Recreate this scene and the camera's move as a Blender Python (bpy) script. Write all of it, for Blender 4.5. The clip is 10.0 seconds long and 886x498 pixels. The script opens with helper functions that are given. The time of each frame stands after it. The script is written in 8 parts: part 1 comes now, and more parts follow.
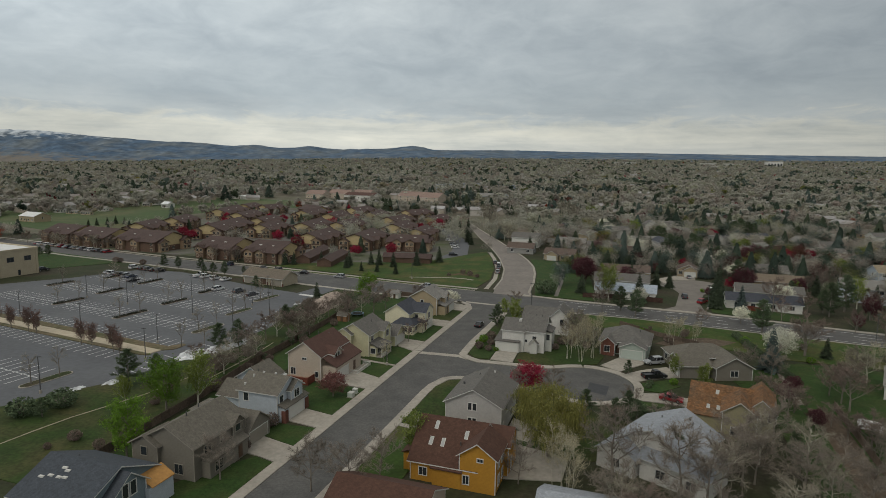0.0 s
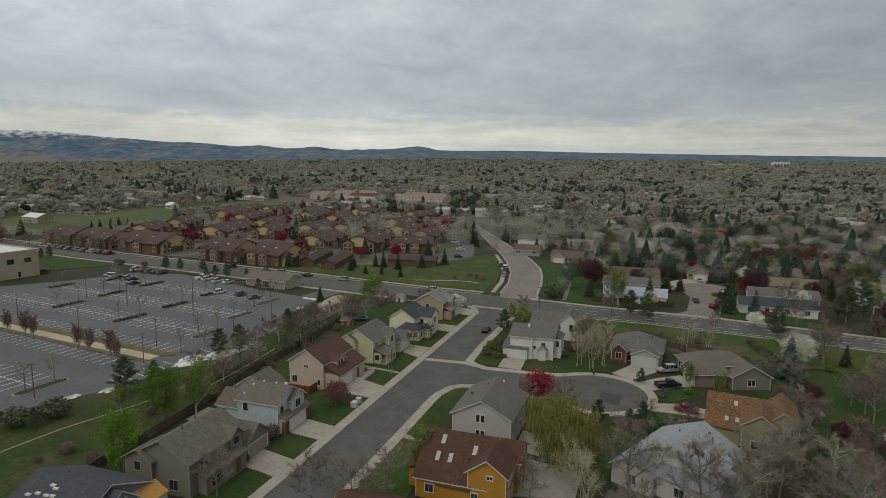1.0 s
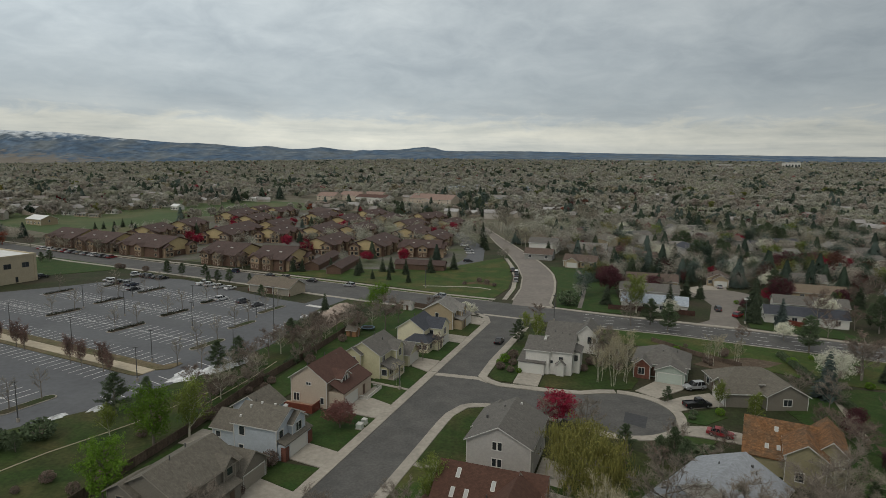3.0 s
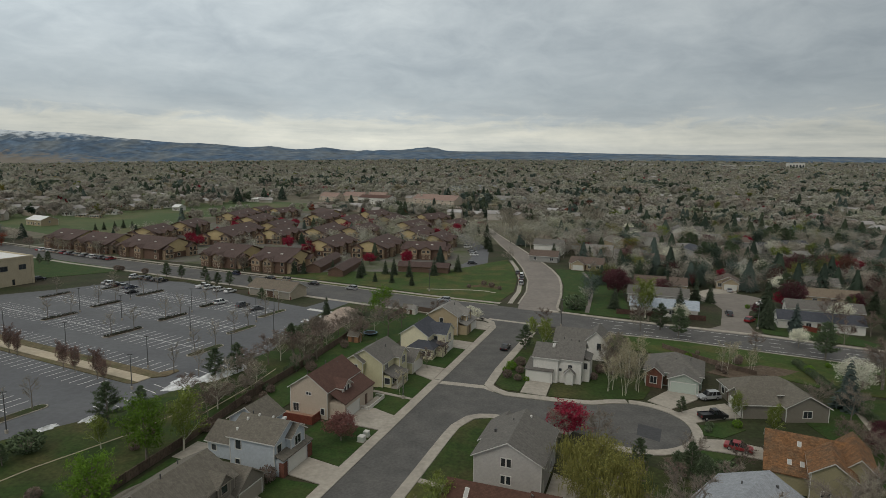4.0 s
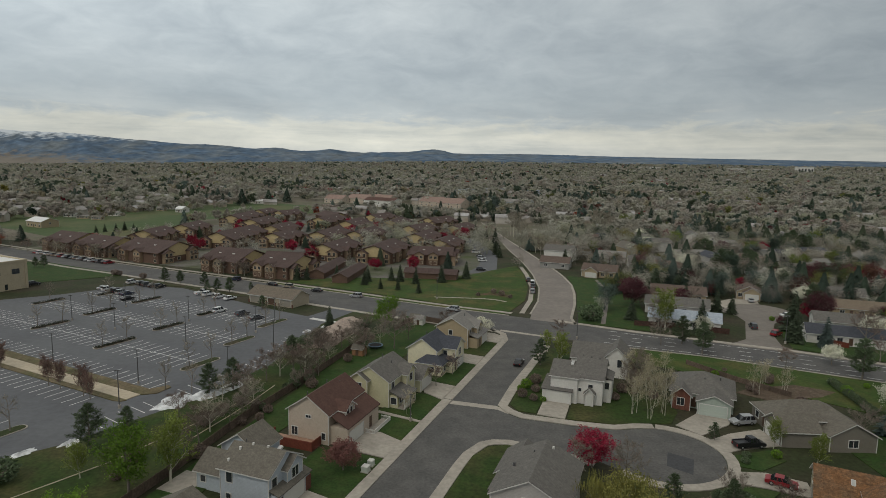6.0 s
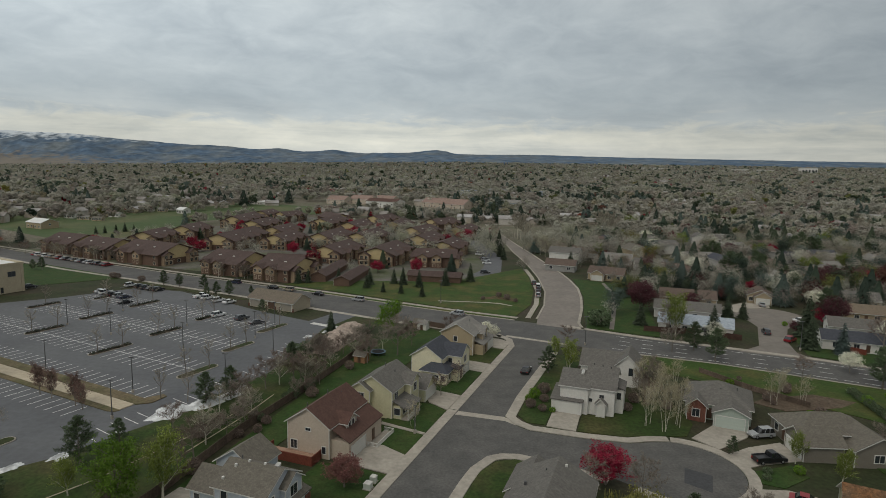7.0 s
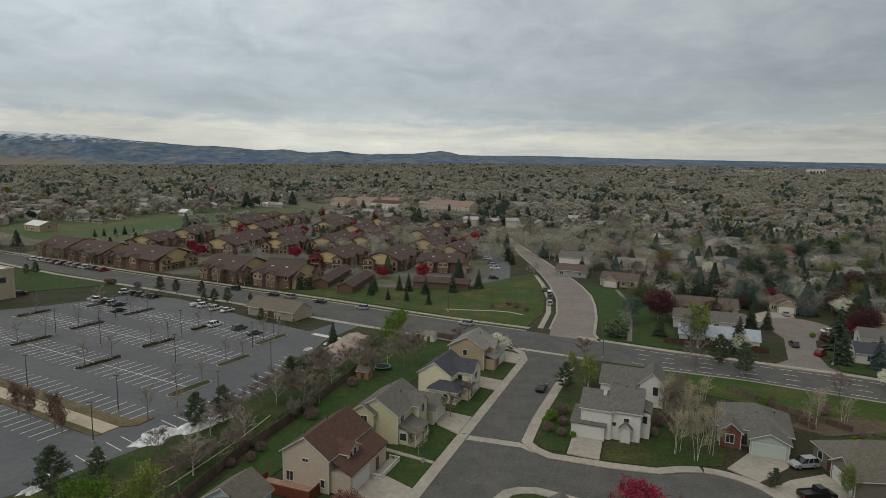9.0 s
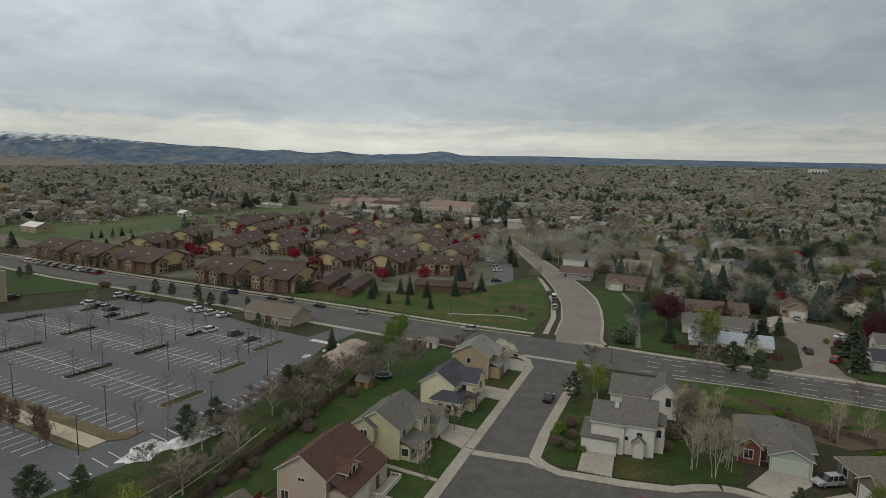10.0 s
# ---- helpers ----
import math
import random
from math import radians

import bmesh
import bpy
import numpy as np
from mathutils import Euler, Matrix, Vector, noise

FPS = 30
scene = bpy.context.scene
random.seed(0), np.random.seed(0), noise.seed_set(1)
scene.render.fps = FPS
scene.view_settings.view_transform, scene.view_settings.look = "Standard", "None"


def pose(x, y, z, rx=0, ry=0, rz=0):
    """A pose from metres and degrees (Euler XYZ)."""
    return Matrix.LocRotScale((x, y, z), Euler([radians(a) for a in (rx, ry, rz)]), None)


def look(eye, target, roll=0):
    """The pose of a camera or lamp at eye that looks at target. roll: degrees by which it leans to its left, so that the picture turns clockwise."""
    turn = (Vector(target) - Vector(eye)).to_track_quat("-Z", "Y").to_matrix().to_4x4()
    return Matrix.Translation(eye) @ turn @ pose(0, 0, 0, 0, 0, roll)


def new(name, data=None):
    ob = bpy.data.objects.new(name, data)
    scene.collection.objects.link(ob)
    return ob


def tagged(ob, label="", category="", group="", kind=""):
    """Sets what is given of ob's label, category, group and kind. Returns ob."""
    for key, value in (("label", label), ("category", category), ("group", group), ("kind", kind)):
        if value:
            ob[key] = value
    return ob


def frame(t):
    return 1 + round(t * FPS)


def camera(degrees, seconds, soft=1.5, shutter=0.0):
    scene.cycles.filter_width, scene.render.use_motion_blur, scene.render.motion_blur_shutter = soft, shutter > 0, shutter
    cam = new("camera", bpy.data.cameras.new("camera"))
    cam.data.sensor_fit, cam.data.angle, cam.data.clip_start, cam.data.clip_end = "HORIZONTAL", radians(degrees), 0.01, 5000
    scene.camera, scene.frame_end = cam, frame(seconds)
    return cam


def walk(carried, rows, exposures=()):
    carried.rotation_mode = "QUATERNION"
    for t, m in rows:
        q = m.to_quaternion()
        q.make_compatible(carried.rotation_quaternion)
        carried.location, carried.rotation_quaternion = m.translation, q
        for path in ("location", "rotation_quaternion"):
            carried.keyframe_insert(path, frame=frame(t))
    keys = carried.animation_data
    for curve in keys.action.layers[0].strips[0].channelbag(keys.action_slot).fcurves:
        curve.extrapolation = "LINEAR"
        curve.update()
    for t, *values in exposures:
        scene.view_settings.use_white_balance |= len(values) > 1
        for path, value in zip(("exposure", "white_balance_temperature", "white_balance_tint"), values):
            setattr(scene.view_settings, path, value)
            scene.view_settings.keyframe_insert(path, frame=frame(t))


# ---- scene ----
cam = camera(72.4, 10.0, soft=0.85)
PATH = [
    (0, (-1.248, 1.752, 47.463), (-1.186, 3.73, 47.177), 0.8),
    (0.5, (-1.402, 3.94, 47.534), (-1.348, 5.918, 47.248), 0.8),
    (1, (-1.545, 6.119, 47.631), (-1.498, 8.099, 47.346), 0.8),
    (1.5, (-1.729, 8.271, 47.738), (-1.688, 10.25, 47.453), 0.8),
    (2, (-1.95, 10.457, 47.877), (-1.915, 12.436, 47.592), 0.8),
    (2.5, (-2.148, 12.694, 47.975), (-2.119, 14.673, 47.691), 0.8),
    (4, (-2.843, 19.616, 48.258), (-2.828, 21.596, 47.975), 0.8),
    (4.5, (-3.182, 22.015, 48.321), (-3.17, 23.995, 48.04), 0.9),
    (5, (-3.506, 24.369, 48.381), (-3.497, 26.35, 48.101), 0.9),
    (5.5, (-3.779, 26.693, 48.43), (-3.776, 28.674, 48.152), 1.0),
    (7, (-4.758, 33.754, 48.589), (-4.767, 35.735, 48.315), 1.1),
    (7.5, (-5.068, 36.17, 48.678), (-5.082, 38.151, 48.404), 1.1),
    (8, (-5.404, 38.647, 48.782), (-5.421, 40.628, 48.508), 1.1),
    (8.5, (-5.684, 41.082, 48.855), (-5.704, 43.063, 48.582), 1.1),
    (9, (-5.9, 43.548, 48.915), (-5.924, 45.529, 48.644), 1.1),
    (9.5, (-6.201, 46.17, 48.989), (-6.227, 48.152, 48.719), 1.1),
    (10, (-6.515, 48.906, 49.043), (-6.541, 50.887, 48.773), 1.1),
]
walk(cam, [(t, look(eye, target, roll)) for t, eye, target, roll in PATH])
scene.view_settings.exposure = 0.0

# ---- world and light ----
world = bpy.data.worlds.new("overcast_sky")
scene.world = world
world.use_nodes = True
wt = world.node_tree
wt.nodes.clear()


def wn(kind, **kw):
    n = wt.nodes.new(kind)
    for k, v in kw.items():
        n.inputs[k].default_value = v
    return n


def wmath(op, a, b=None, clamp=False):
    n = wt.nodes.new("ShaderNodeMath")
    n.operation, n.use_clamp = op, clamp
    for i, v in enumerate((a, b)):
        if v is None:
            continue
        if isinstance(v, (int, float)):
            n.inputs[i].default_value = v
        else:
            wt.links.new(v, n.inputs[i])
    return n.outputs[0]


def wramp(fac, stops):
    n = wt.nodes.new("ShaderNodeValToRGB")
    els = n.color_ramp.elements
    while len(els) < len(stops):
        els.new(0.5)
    for e, (pos, col) in zip(els, stops):
        e.position, e.color = pos, (*col, 1)
    wt.links.new(fac, n.inputs[0])
    return n.outputs[0]


def wmix(fac, a, b, blend="MIX"):
    n = wt.nodes.new("ShaderNodeMix")
    n.data_type, n.blend_type = "RGBA", blend
    for sock, v in ((n.inputs[0], fac), (n.inputs[6], a), (n.inputs[7], b)):
        if isinstance(v, (int, float)):
            sock.default_value = v
        elif isinstance(v, tuple):
            sock.default_value = (*v, 1)
        else:
            wt.links.new(v, sock)
    return n.outputs[2]


co = wt.nodes.new("ShaderNodeTexCoord")
sep = wt.nodes.new("ShaderNodeSeparateXYZ")
wt.links.new(co.outputs["Generated"], sep.inputs[0])
up = wmath("MAXIMUM", sep.outputs[2], 0.0)
over = wmath("ADD", up, 0.26)
flat = wt.nodes.new("ShaderNodeCombineXYZ")
wt.links.new(wmath("DIVIDE", sep.outputs[0], over), flat.inputs[0])
wt.links.new(wmath("DIVIDE", sep.outputs[1], over), flat.inputs[1])


def wnoise(scale, detail, rough, distort, offset):
    mp = wt.nodes.new("ShaderNodeMapping")
    mp.inputs["Location"].default_value = offset
    wt.links.new(flat.outputs[0], mp.inputs[0])
    n = wn("ShaderNodeTexNoise", Scale=scale, Detail=detail, Roughness=rough, Distortion=distort)
    wt.links.new(mp.outputs[0], n.inputs["Vector"])
    return n.outputs["Fac"]


big = wnoise(1.9, 5, 0.55, 0.4, (3.1, 1.7, 0))
fine = wnoise(5.5, 7, 0.6, 0.6, (7.2, 4.4, 0))
wisp = wnoise(12.0, 6, 0.6, 0.3, (1.2, 9.4, 0))
# brightness of the cloud deck by height above the horizon, brightest overhead
edge_ = wmath("MAXIMUM", wmath("ADD", up, wmath("MULTIPLY", wmath("SUBTRACT", fine, 0.5), wmath("MULTIPLY", up, 1.1))), 0.0)
deck = wramp(edge_, [(0.0, (0.52, 0.545, 0.56)), (0.008, (0.655, 0.65, 0.61)), (0.055, (0.715, 0.69, 0.62)),
                  (0.072, (0.52, 0.545, 0.555)), (0.10, (0.455, 0.49, 0.51)), (0.15, (0.475, 0.51, 0.53)), (0.27, (0.56, 0.595, 0.61)), (0.55, (0.66, 0.655, 0.62)), (1.0, (0.74, 0.72, 0.67))])
shade = wmath("ADD", wmath("MULTIPLY", big, 0.74), wmath("ADD", wmath("MULTIPLY", fine, 0.28), wmath("MULTIPLY", wisp, 0.11)))
tone = wramp(shade, [(0.42, (0.85, 0.865, 0.88)), (0.57, (0.985, 0.99, 0.99)), (0.72, (1.11, 1.10, 1.085))])
side = wmath("SUBTRACT", 0.97, wmath("MULTIPLY", sep.outputs[0], 0.46))
sidec = wt.nodes.new("ShaderNodeCombineColor")
# a grey bank of cloud low in the west
west = wmath("MULTIPLY", wmath("SUBTRACT", wmath("MULTIPLY", sep.outputs[0], -1.0), 0.16), 3.0, True)
bank = wmath("MULTIPLY", west, wmath("SUBTRACT", 1.0, wmath("DIVIDE", up, 0.20), True))
side = wmath("MULTIPLY", side, wmath("SUBTRACT", 1.0, wmath("MULTIPLY", bank, 0.36)))
for ch, gain in enumerate((0.97, 1.0, 1.005)):
    wt.links.new(wmath("MULTIPLY", side, gain), sidec.inputs[ch])
# long flat streaks low over the horizon
mp2 = wt.nodes.new("ShaderNodeMapping")
mp2.inputs["Scale"].default_value = (3.0, 3.0, 40.0)
mp2.inputs["Location"].default_value = (0.6, 0.2, 0.35)
wt.links.new(co.outputs["Generated"], mp2.inputs[0])
st = wn("ShaderNodeTexNoise", Scale=1.0, Detail=6, Roughness=0.6, Distortion=0.3)
wt.links.new(mp2.outputs[0], st.inputs["Vector"])
low = wramp(up, [(0.0, (0.7, 0.7, 0.7)), (0.045, (0.8, 0.8, 0.8)), (0.10, (0.12, 0.12, 0.12)), (0.2, (0, 0, 0))])
streaks = wmix(low, (1.0, 1.0, 1.0), wramp(st.outputs["Fac"], [(0.34, (0.70, 0.745, 0.79)), (0.50, (0.96, 0.97, 0.97)), (0.68, (1.10, 1.09, 1.05))]))
clouds = wmix(1.0, wmix(1.0, wmix(1.0, deck, tone, "MULTIPLY"), sidec.outputs[0], "MULTIPLY"), streaks, "MULTIPLY")
sky = wt.nodes.new("ShaderNodeTexSky")
sky.sky_type, sky.sun_disc, sky.sun_elevation, sky.sun_rotation = "NISHITA", False, radians(48), radians(150)
clear = wmix(1.0, sky.outputs[0], (0.1, 0.1, 0.1), "MULTIPLY")
wcol = wmix(0.93, clear, clouds)
bg = wn("ShaderNodeBackground", Strength=1.0)
wt.links.new(wcol, bg.inputs[0])
wo = wt.nodes.new("ShaderNodeOutputWorld")
wt.links.new(bg.outputs[0], wo.inputs[0])

sun = new("sun", bpy.data.lights.new("sun", "SUN"))
sun.data.energy, sun.data.angle, sun.data.color = 0.75, radians(22), (1.0, 0.93, 0.82)
sun.matrix_world = look((-40, -60, 90), (0, 0, 0))

# ---- materials ----


def material(name, base, rough=0.85, vary=0.25, grain=4.0, patch=0.12, bump=0.15, second=None, second_at=0.55, pattern=None, island=0.0, thing=0.0, metal=0.0, spec=0.3, detail=6):
    """A surface in metres: base colour, blotches (patch per metre), grain, an optional second colour in patches, courses or laps."""
    m = bpy.data.materials.new(name)
    m.use_nodes = True
    nt = m.node_tree
    bs = nt.nodes["Principled BSDF"]
    bs.inputs["Roughness"].default_value = rough
    bs.inputs["Metallic"].default_value = metal
    bs.inputs["Specular IOR Level"].default_value = spec
    tc = nt.nodes.new("ShaderNodeTexCoord")

    def nz(scale, det, vec=None):
        n = nt.nodes.new("ShaderNodeTexNoise")
        n.inputs["Scale"].default_value, n.inputs["Detail"].default_value = scale, det
        n.inputs["Roughness"].default_value = 0.6
        nt.links.new(vec or tc.outputs["Object"], n.inputs["Vector"])
        return n.outputs["Fac"]

    def mixc(fac, a, b, blend="MIX"):
        n = nt.nodes.new("ShaderNodeMix")
        n.data_type, n.blend_type = "RGBA", blend
        for sock, v in ((n.inputs[0], fac), (n.inputs[6], a), (n.inputs[7], b)):
            if isinstance(v, (int, float)):
                sock.default_value = v
            elif isinstance(v, tuple):
                sock.default_value = (*v, 1)
            else:
                nt.links.new(v, sock)
        return n.outputs[2]

    def ramp(fac, lo, hi, a=0.3, b=0.7):
        n = nt.nodes.new("ShaderNodeMapRange")
        n.inputs["From Min"].default_value, n.inputs["From Max"].default_value = a, b
        n.inputs["To Min"].default_value, n.inputs["To Max"].default_value = lo, hi
        nt.links.new(fac, n.inputs[0])
        return n.outputs[0]

    def grey(val):
        n = nt.nodes.new("ShaderNodeCombineColor")
        for i in range(3):
            nt.links.new(val, n.inputs[i])
        return n.outputs[0]

    large, small = nz(patch, 4), nz(grain, detail)
    col = base
    if second:
        col = mixc(ramp(large, 0, 1, second_at - 0.12, second_at + 0.12), base, second)
    col = mixc(1.0, col, grey(ramp(nz(patch * 2.7, 3), 1 - vary * 0.6, 1 + vary * 0.6)), "MULTIPLY")
    col = mixc(1.0, col, grey(ramp(small, 1 - vary, 1 + vary)), "MULTIPLY")
    if island:
        ge = nt.nodes.new("ShaderNodeNewGeometry")
        col = mixc(1.0, col, grey(ramp(ge.outputs["Random Per Island"], 1 - island, 1 + island, 0, 1)), "MULTIPLY")
    if thing:
        oi = nt.nodes.new("ShaderNodeObjectInfo")
        col = mixc(1.0, col, grey(ramp(oi.outputs["Random"], 1 - thing, 1 + thing, 0, 1)), "MULTIPLY")
    height = small
    if pattern:
        kind, a, b, depth = pattern
        if kind == "laps":
            w = nt.nodes.new("ShaderNodeTexWave")
            w.wave_type, w.bands_direction, w.wave_profile = "BANDS", "Z", "SAW"
            w.inputs["Scale"].default_value = 0.314 / a
            nt.links.new(tc.outputs["Object"], w.inputs["Vector"])
            col = mixc(1.0, col, grey(ramp(w.outputs["Fac"], 1.0, 1.0 - depth, 0.82, 1.0)), "MULTIPLY")
            height = w.outputs["Fac"]
        elif kind == "courses":
            br = nt.nodes.new("ShaderNodeTexBrick")
            br.inputs["Scale"].default_value = 1.0
            br.inputs["Brick Width"].default_value, br.inputs["Row Height"].default_value = a, b
            br.inputs["Mortar Size"].default_value = 0.012
            br.inputs["Color1"].default_value, br.inputs["Color2"].default_value = (1 + depth, 1 + depth, 1 + depth, 1), (1 - depth, 1 - depth, 1 - depth, 1)
            br.inputs["Mortar"].default_value = (1 - 2 * depth, 1 - 2 * depth, 1 - 2 * depth, 1)
            nt.links.new(tc.outputs["Object"], br.inputs["Vector"])
            col = mixc(1.0, col, br.outputs["Color"], "MULTIPLY")
    nt.links.new(col, bs.inputs["Base Color"]) if not isinstance(col, tuple) else None
    if bump:
        bp = nt.nodes.new("ShaderNodeBump")
        bp.inputs["Strength"].default_value, bp.inputs["Distance"].default_value = bump, 0.05
        nt.links.new(height, bp.inputs["Height"])
        nt.links.new(bp.outputs[0], bs.inputs["Normal"])
    return m


def glass(name, tint):
    m = bpy.data.materials.new(name)
    m.use_nodes = True
    b = m.node_tree.nodes["Principled BSDF"]
    b.inputs["Base Color"].default_value = (*tint, 1)
    b.inputs["Roughness"].default_value = 0.06
    b.inputs["Specular IOR Level"].default_value = 0.8
    return m


ASPHALT = material("old_asphalt", (0.084, 0.082, 0.079), 0.9, 0.22, 2.2, 0.13, 0.2, (0.105, 0.101, 0.096), 0.52)
ASPHALT_MAIN = material("main_asphalt", (0.085, 0.083, 0.082), 0.9, 0.20, 1.8, 0.12, 0.2, (0.105, 0.101, 0.097))
ASPHALT_LOT = material("lot_asphalt", (0.104, 0.107, 0.116), 0.9, 0.12, 0.8, 0.03, 0.1, (0.122, 0.125, 0.132))
ASPHALT_PATCH = material("fresh_asphalt", (0.055, 0.056, 0.06), 0.9, 0.15, 2, 0.3, 0.1)
CHIPSEAL = material("concrete_road", (0.205, 0.182, 0.162), 0.9, 0.14, 0.6, 0.05, 0.1, (0.175, 0.155, 0.14))
COURTCON = material("court_concrete", (0.17, 0.152, 0.135), 0.9, 0.12, 0.6, 0.1, 0.1, (0.20, 0.18, 0.16))
CONCRETE = material("pale_concrete", (0.335, 0.305, 0.262), 0.9, 0.15, 1.2, 0.12, 0.1, (0.285, 0.26, 0.225))
CONCRETE_PATH = material("warm_concrete", (0.42, 0.36, 0.27), 0.9, 0.12, 1.2, 0.12, 0.1)
PAINT_LINE = material("road_paint", (0.66, 0.66, 0.64), 0.8, 0.3, 3, 0.4, 0.0)
LAWN = material("green_lawn", (0.024, 0.053, 0.009), 0.95, 0.32, 2.5, 0.22, 0.3, (0.042, 0.058, 0.014), 0.56)
LAWN_DULL = material("dull_lawn", (0.027, 0.043, 0.009), 0.95, 0.34, 2.0, 0.12, 0.3, (0.050, 0.042, 0.021), 0.50)
BANK = material("bank_grass", (0.024, 0.046, 0.007), 0.95, 0.34, 1.6, 0.10, 0.3, (0.056, 0.055, 0.018), 0.54)
LAWN_MID = material("verge_lawn", (0.033, 0.063, 0.009), 0.95, 0.30, 1.6, 0.09, 0.3, (0.078, 0.074, 0.022), 0.55)
DRY = material("dry_ground", (0.047, 0.038, 0.024), 0.95, 0.34, 1.2, 0.06, 0.3, (0.027, 0.035, 0.012), 0.47)
# Far ground painted paler than DRY, as haze softens shaded gaps between trees.
PLAIN = material("pale_far_plain", (0.13, 0.115, 0.085), 0.95, 0.25, 0.4, 0.02, 0.2, (0.085, 0.09, 0.05), 0.55)
MULCH = material("bark_mulch", (0.085, 0.06, 0.042), 0.95, 0.35, 3, 0.4, 0.4, (0.11, 0.085, 0.06))
FIELD = material("pasture", (0.055, 0.085, 0.028), 0.95, 0.2, 0.3, 0.02, 0.2, (0.10, 0.10, 0.045), 0.56)
GRAVEL = material("pale_gravel", (0.33, 0.30, 0.25), 0.95, 0.3, 5, 0.3, 0.4)
FENCEWOOD = material("fence_wood", (0.115, 0.085, 0.065), 0.9, 0.3, 3, 0.3, 0.2, thing=0.2)
REDWOOD = material("red_stained_wood", (0.16, 0.045, 0.028), 0.85, 0.2, 3, 0.3, 0.2)
DECKWOOD = material("deck_boards", (0.30, 0.19, 0.135), 0.85, 0.2, 3, 0.3, 0.2)
WHITE = material("white_trim", (0.56, 0.55, 0.52), 0.6, 0.06, 3, 0.4, 0.0)
GLASS = glass("window_glass", (0.03, 0.035, 0.04))
SKYPANE = material("frosted_dome", (0.36, 0.36, 0.35), 0.3, 0.05, 3, 0.4, 0.0)
CARGLASS = glass("car_glass", (0.015, 0.017, 0.02))
TYRE = material("tyre_rubber", (0.02, 0.02, 0.02), 0.85, 0.1, 8, 1, 0.0)
RIM = material("wheel_rim", (0.45, 0.45, 0.46), 0.35, 0.05, 8, 1, 0.0, metal=0.8)
LAMPRED = material("tail_light", (0.25, 0.01, 0.01), 0.3, 0.05, 8, 1, 0.0)
LAMPCLEAR = material("head_light", (0.7, 0.7, 0.7), 0.2, 0.05, 8, 1, 0.0)
BARK = material("grey_bark", (0.185, 0.16, 0.135), 0.95, 0.3, 6, 1, 0.3, thing=0.2)
BARKPALE = material("pale_bark", (0.46, 0.43, 0.355), 0.9, 0.25, 6, 1, 0.2, thing=0.15)
METALGREY = material("grey_metal", (0.10, 0.10, 0.10), 0.6, 0.1, 4, 0.5, 0.0, metal=0.4)
SNOW = material("old_snow", (0.62, 0.63, 0.64), 0.7, 0.22, 1.5, 0.5, 0.3)
BRICK = material("red_brick", (0.155, 0.064, 0.045), 0.9, 0.2, 6, 0.4, 0.2, pattern=("courses", 0.24, 0.08, 0.15))


def siding(name, c):
    return material(name, c, 0.75, 0.07, 3, 0.25, 0.25, pattern=("laps", 0.2, 0, 0.22))


def shingle(name, c, second=None):
    return material(name, c, 0.92, 0.16, 2.2, 0.35, 0.25, second, pattern=("courses", 0.32, 0.16, 0.10))


def paint(name, c, rough=0.35):
    return material(name, c, rough, 0.03, 4, 0.5, 0.0, spec=0.5)


# ---- plan frame: p runs across the street, s along it ----
SX, SY = 0.345, 0.9386
YAW = math.atan2(-SX, SY)


def W(p, s):
    return (p * SY + s * SX, -p * SX + s * SY)


def at(p, s, z=0.0, turn=0.0):
    x, y = W(p, s)
    return pose(x, y, z, 0, 0, math.degrees(YAW) + turn)


def PS(x, y):
    return (x * SY - y * SX, x * SX + y * SY)


class MB:
    """Collects faces of one mesh."""

    def __init__(self):
        self.v, self.f, self.m = [], [], []

    def face(self, pts, mat=0):
        i = len(self.v)
        self.v.extend(pts)
        self.f.append(tuple(range(i, i + len(pts))))
        self.m.append(mat)

    def hull(self, bottom, top, mat=0):
        """A solid between two rings of equal length, both anticlockwise from above."""
        n, i = len(bottom), len(self.v)
        self.v.extend(bottom)
        self.v.extend(top)
        self.f.append(tuple(range(i + n - 1, i - 1, -1)))
        self.f.append(tuple(range(i + n, i + 2 * n)))
        for k in range(n):
            j = (k + 1) % n
            self.f.append((i + k, i + j, i + n + j, i + n + k))
        self.m.extend([mat] * (n + 2))

    def box(self, x0, x1, y0, y1, z0, z1, mat=0):
        b = [(x0, y0), (x1, y0), (x1, y1), (x0, y1)]
        self.hull([(x, y, z0) for x, y in b], [(x, y, z1) for x, y in b], mat)

    def slab(self, pts, z0, z1, mat=0):
        area = sum(a[0] * b[1] - b[0] * a[1] for a, b in zip(pts, pts[1:] + pts[:1]))
        pts = pts if area > 0 else pts[::-1]
        self.hull([(x, y, z0) for x, y in pts], [(x, y, z1) for x, y in pts], mat)

    def tube(self, a, b, ra, rb, n=5, mat=0):
        a, b = Vector(a), Vector(b)
        d = (b - a).normalized()
        u = d.orthogonal().normalized()
        w = d.cross(u)
        ring = [(math.cos(2 * math.pi * k / n), math.sin(2 * math.pi * k / n)) for k in range(n)]
        self.hull([tuple(a + (u * c + w * s) * ra) for c, s in ring], [tuple(b + (u * c + w * s) * rb) for c, s in ring], mat)

    def mesh(self, name, mats, smooth=False):
        me = bpy.data.meshes.new(name)
        me.from_pydata([tuple(p) for p in self.v], [], self.f)
        for m in mats:
            me.materials.append(m)
        me.polygons.foreach_set("material_index", self.m)
        if smooth:
            me.polygons.foreach_set("use_smooth", [True] * len(self.f))
        me.update()
        return me


def part(name, mb, mats, parent=None, label="", smooth=False):
    mats = mats if isinstance(mats, (list, tuple)) else [mats]
    ob = new(name, mb.mesh(name, mats, smooth) if isinstance(mb, MB) else mb)
    ob.parent = parent
    return tagged(ob, label)


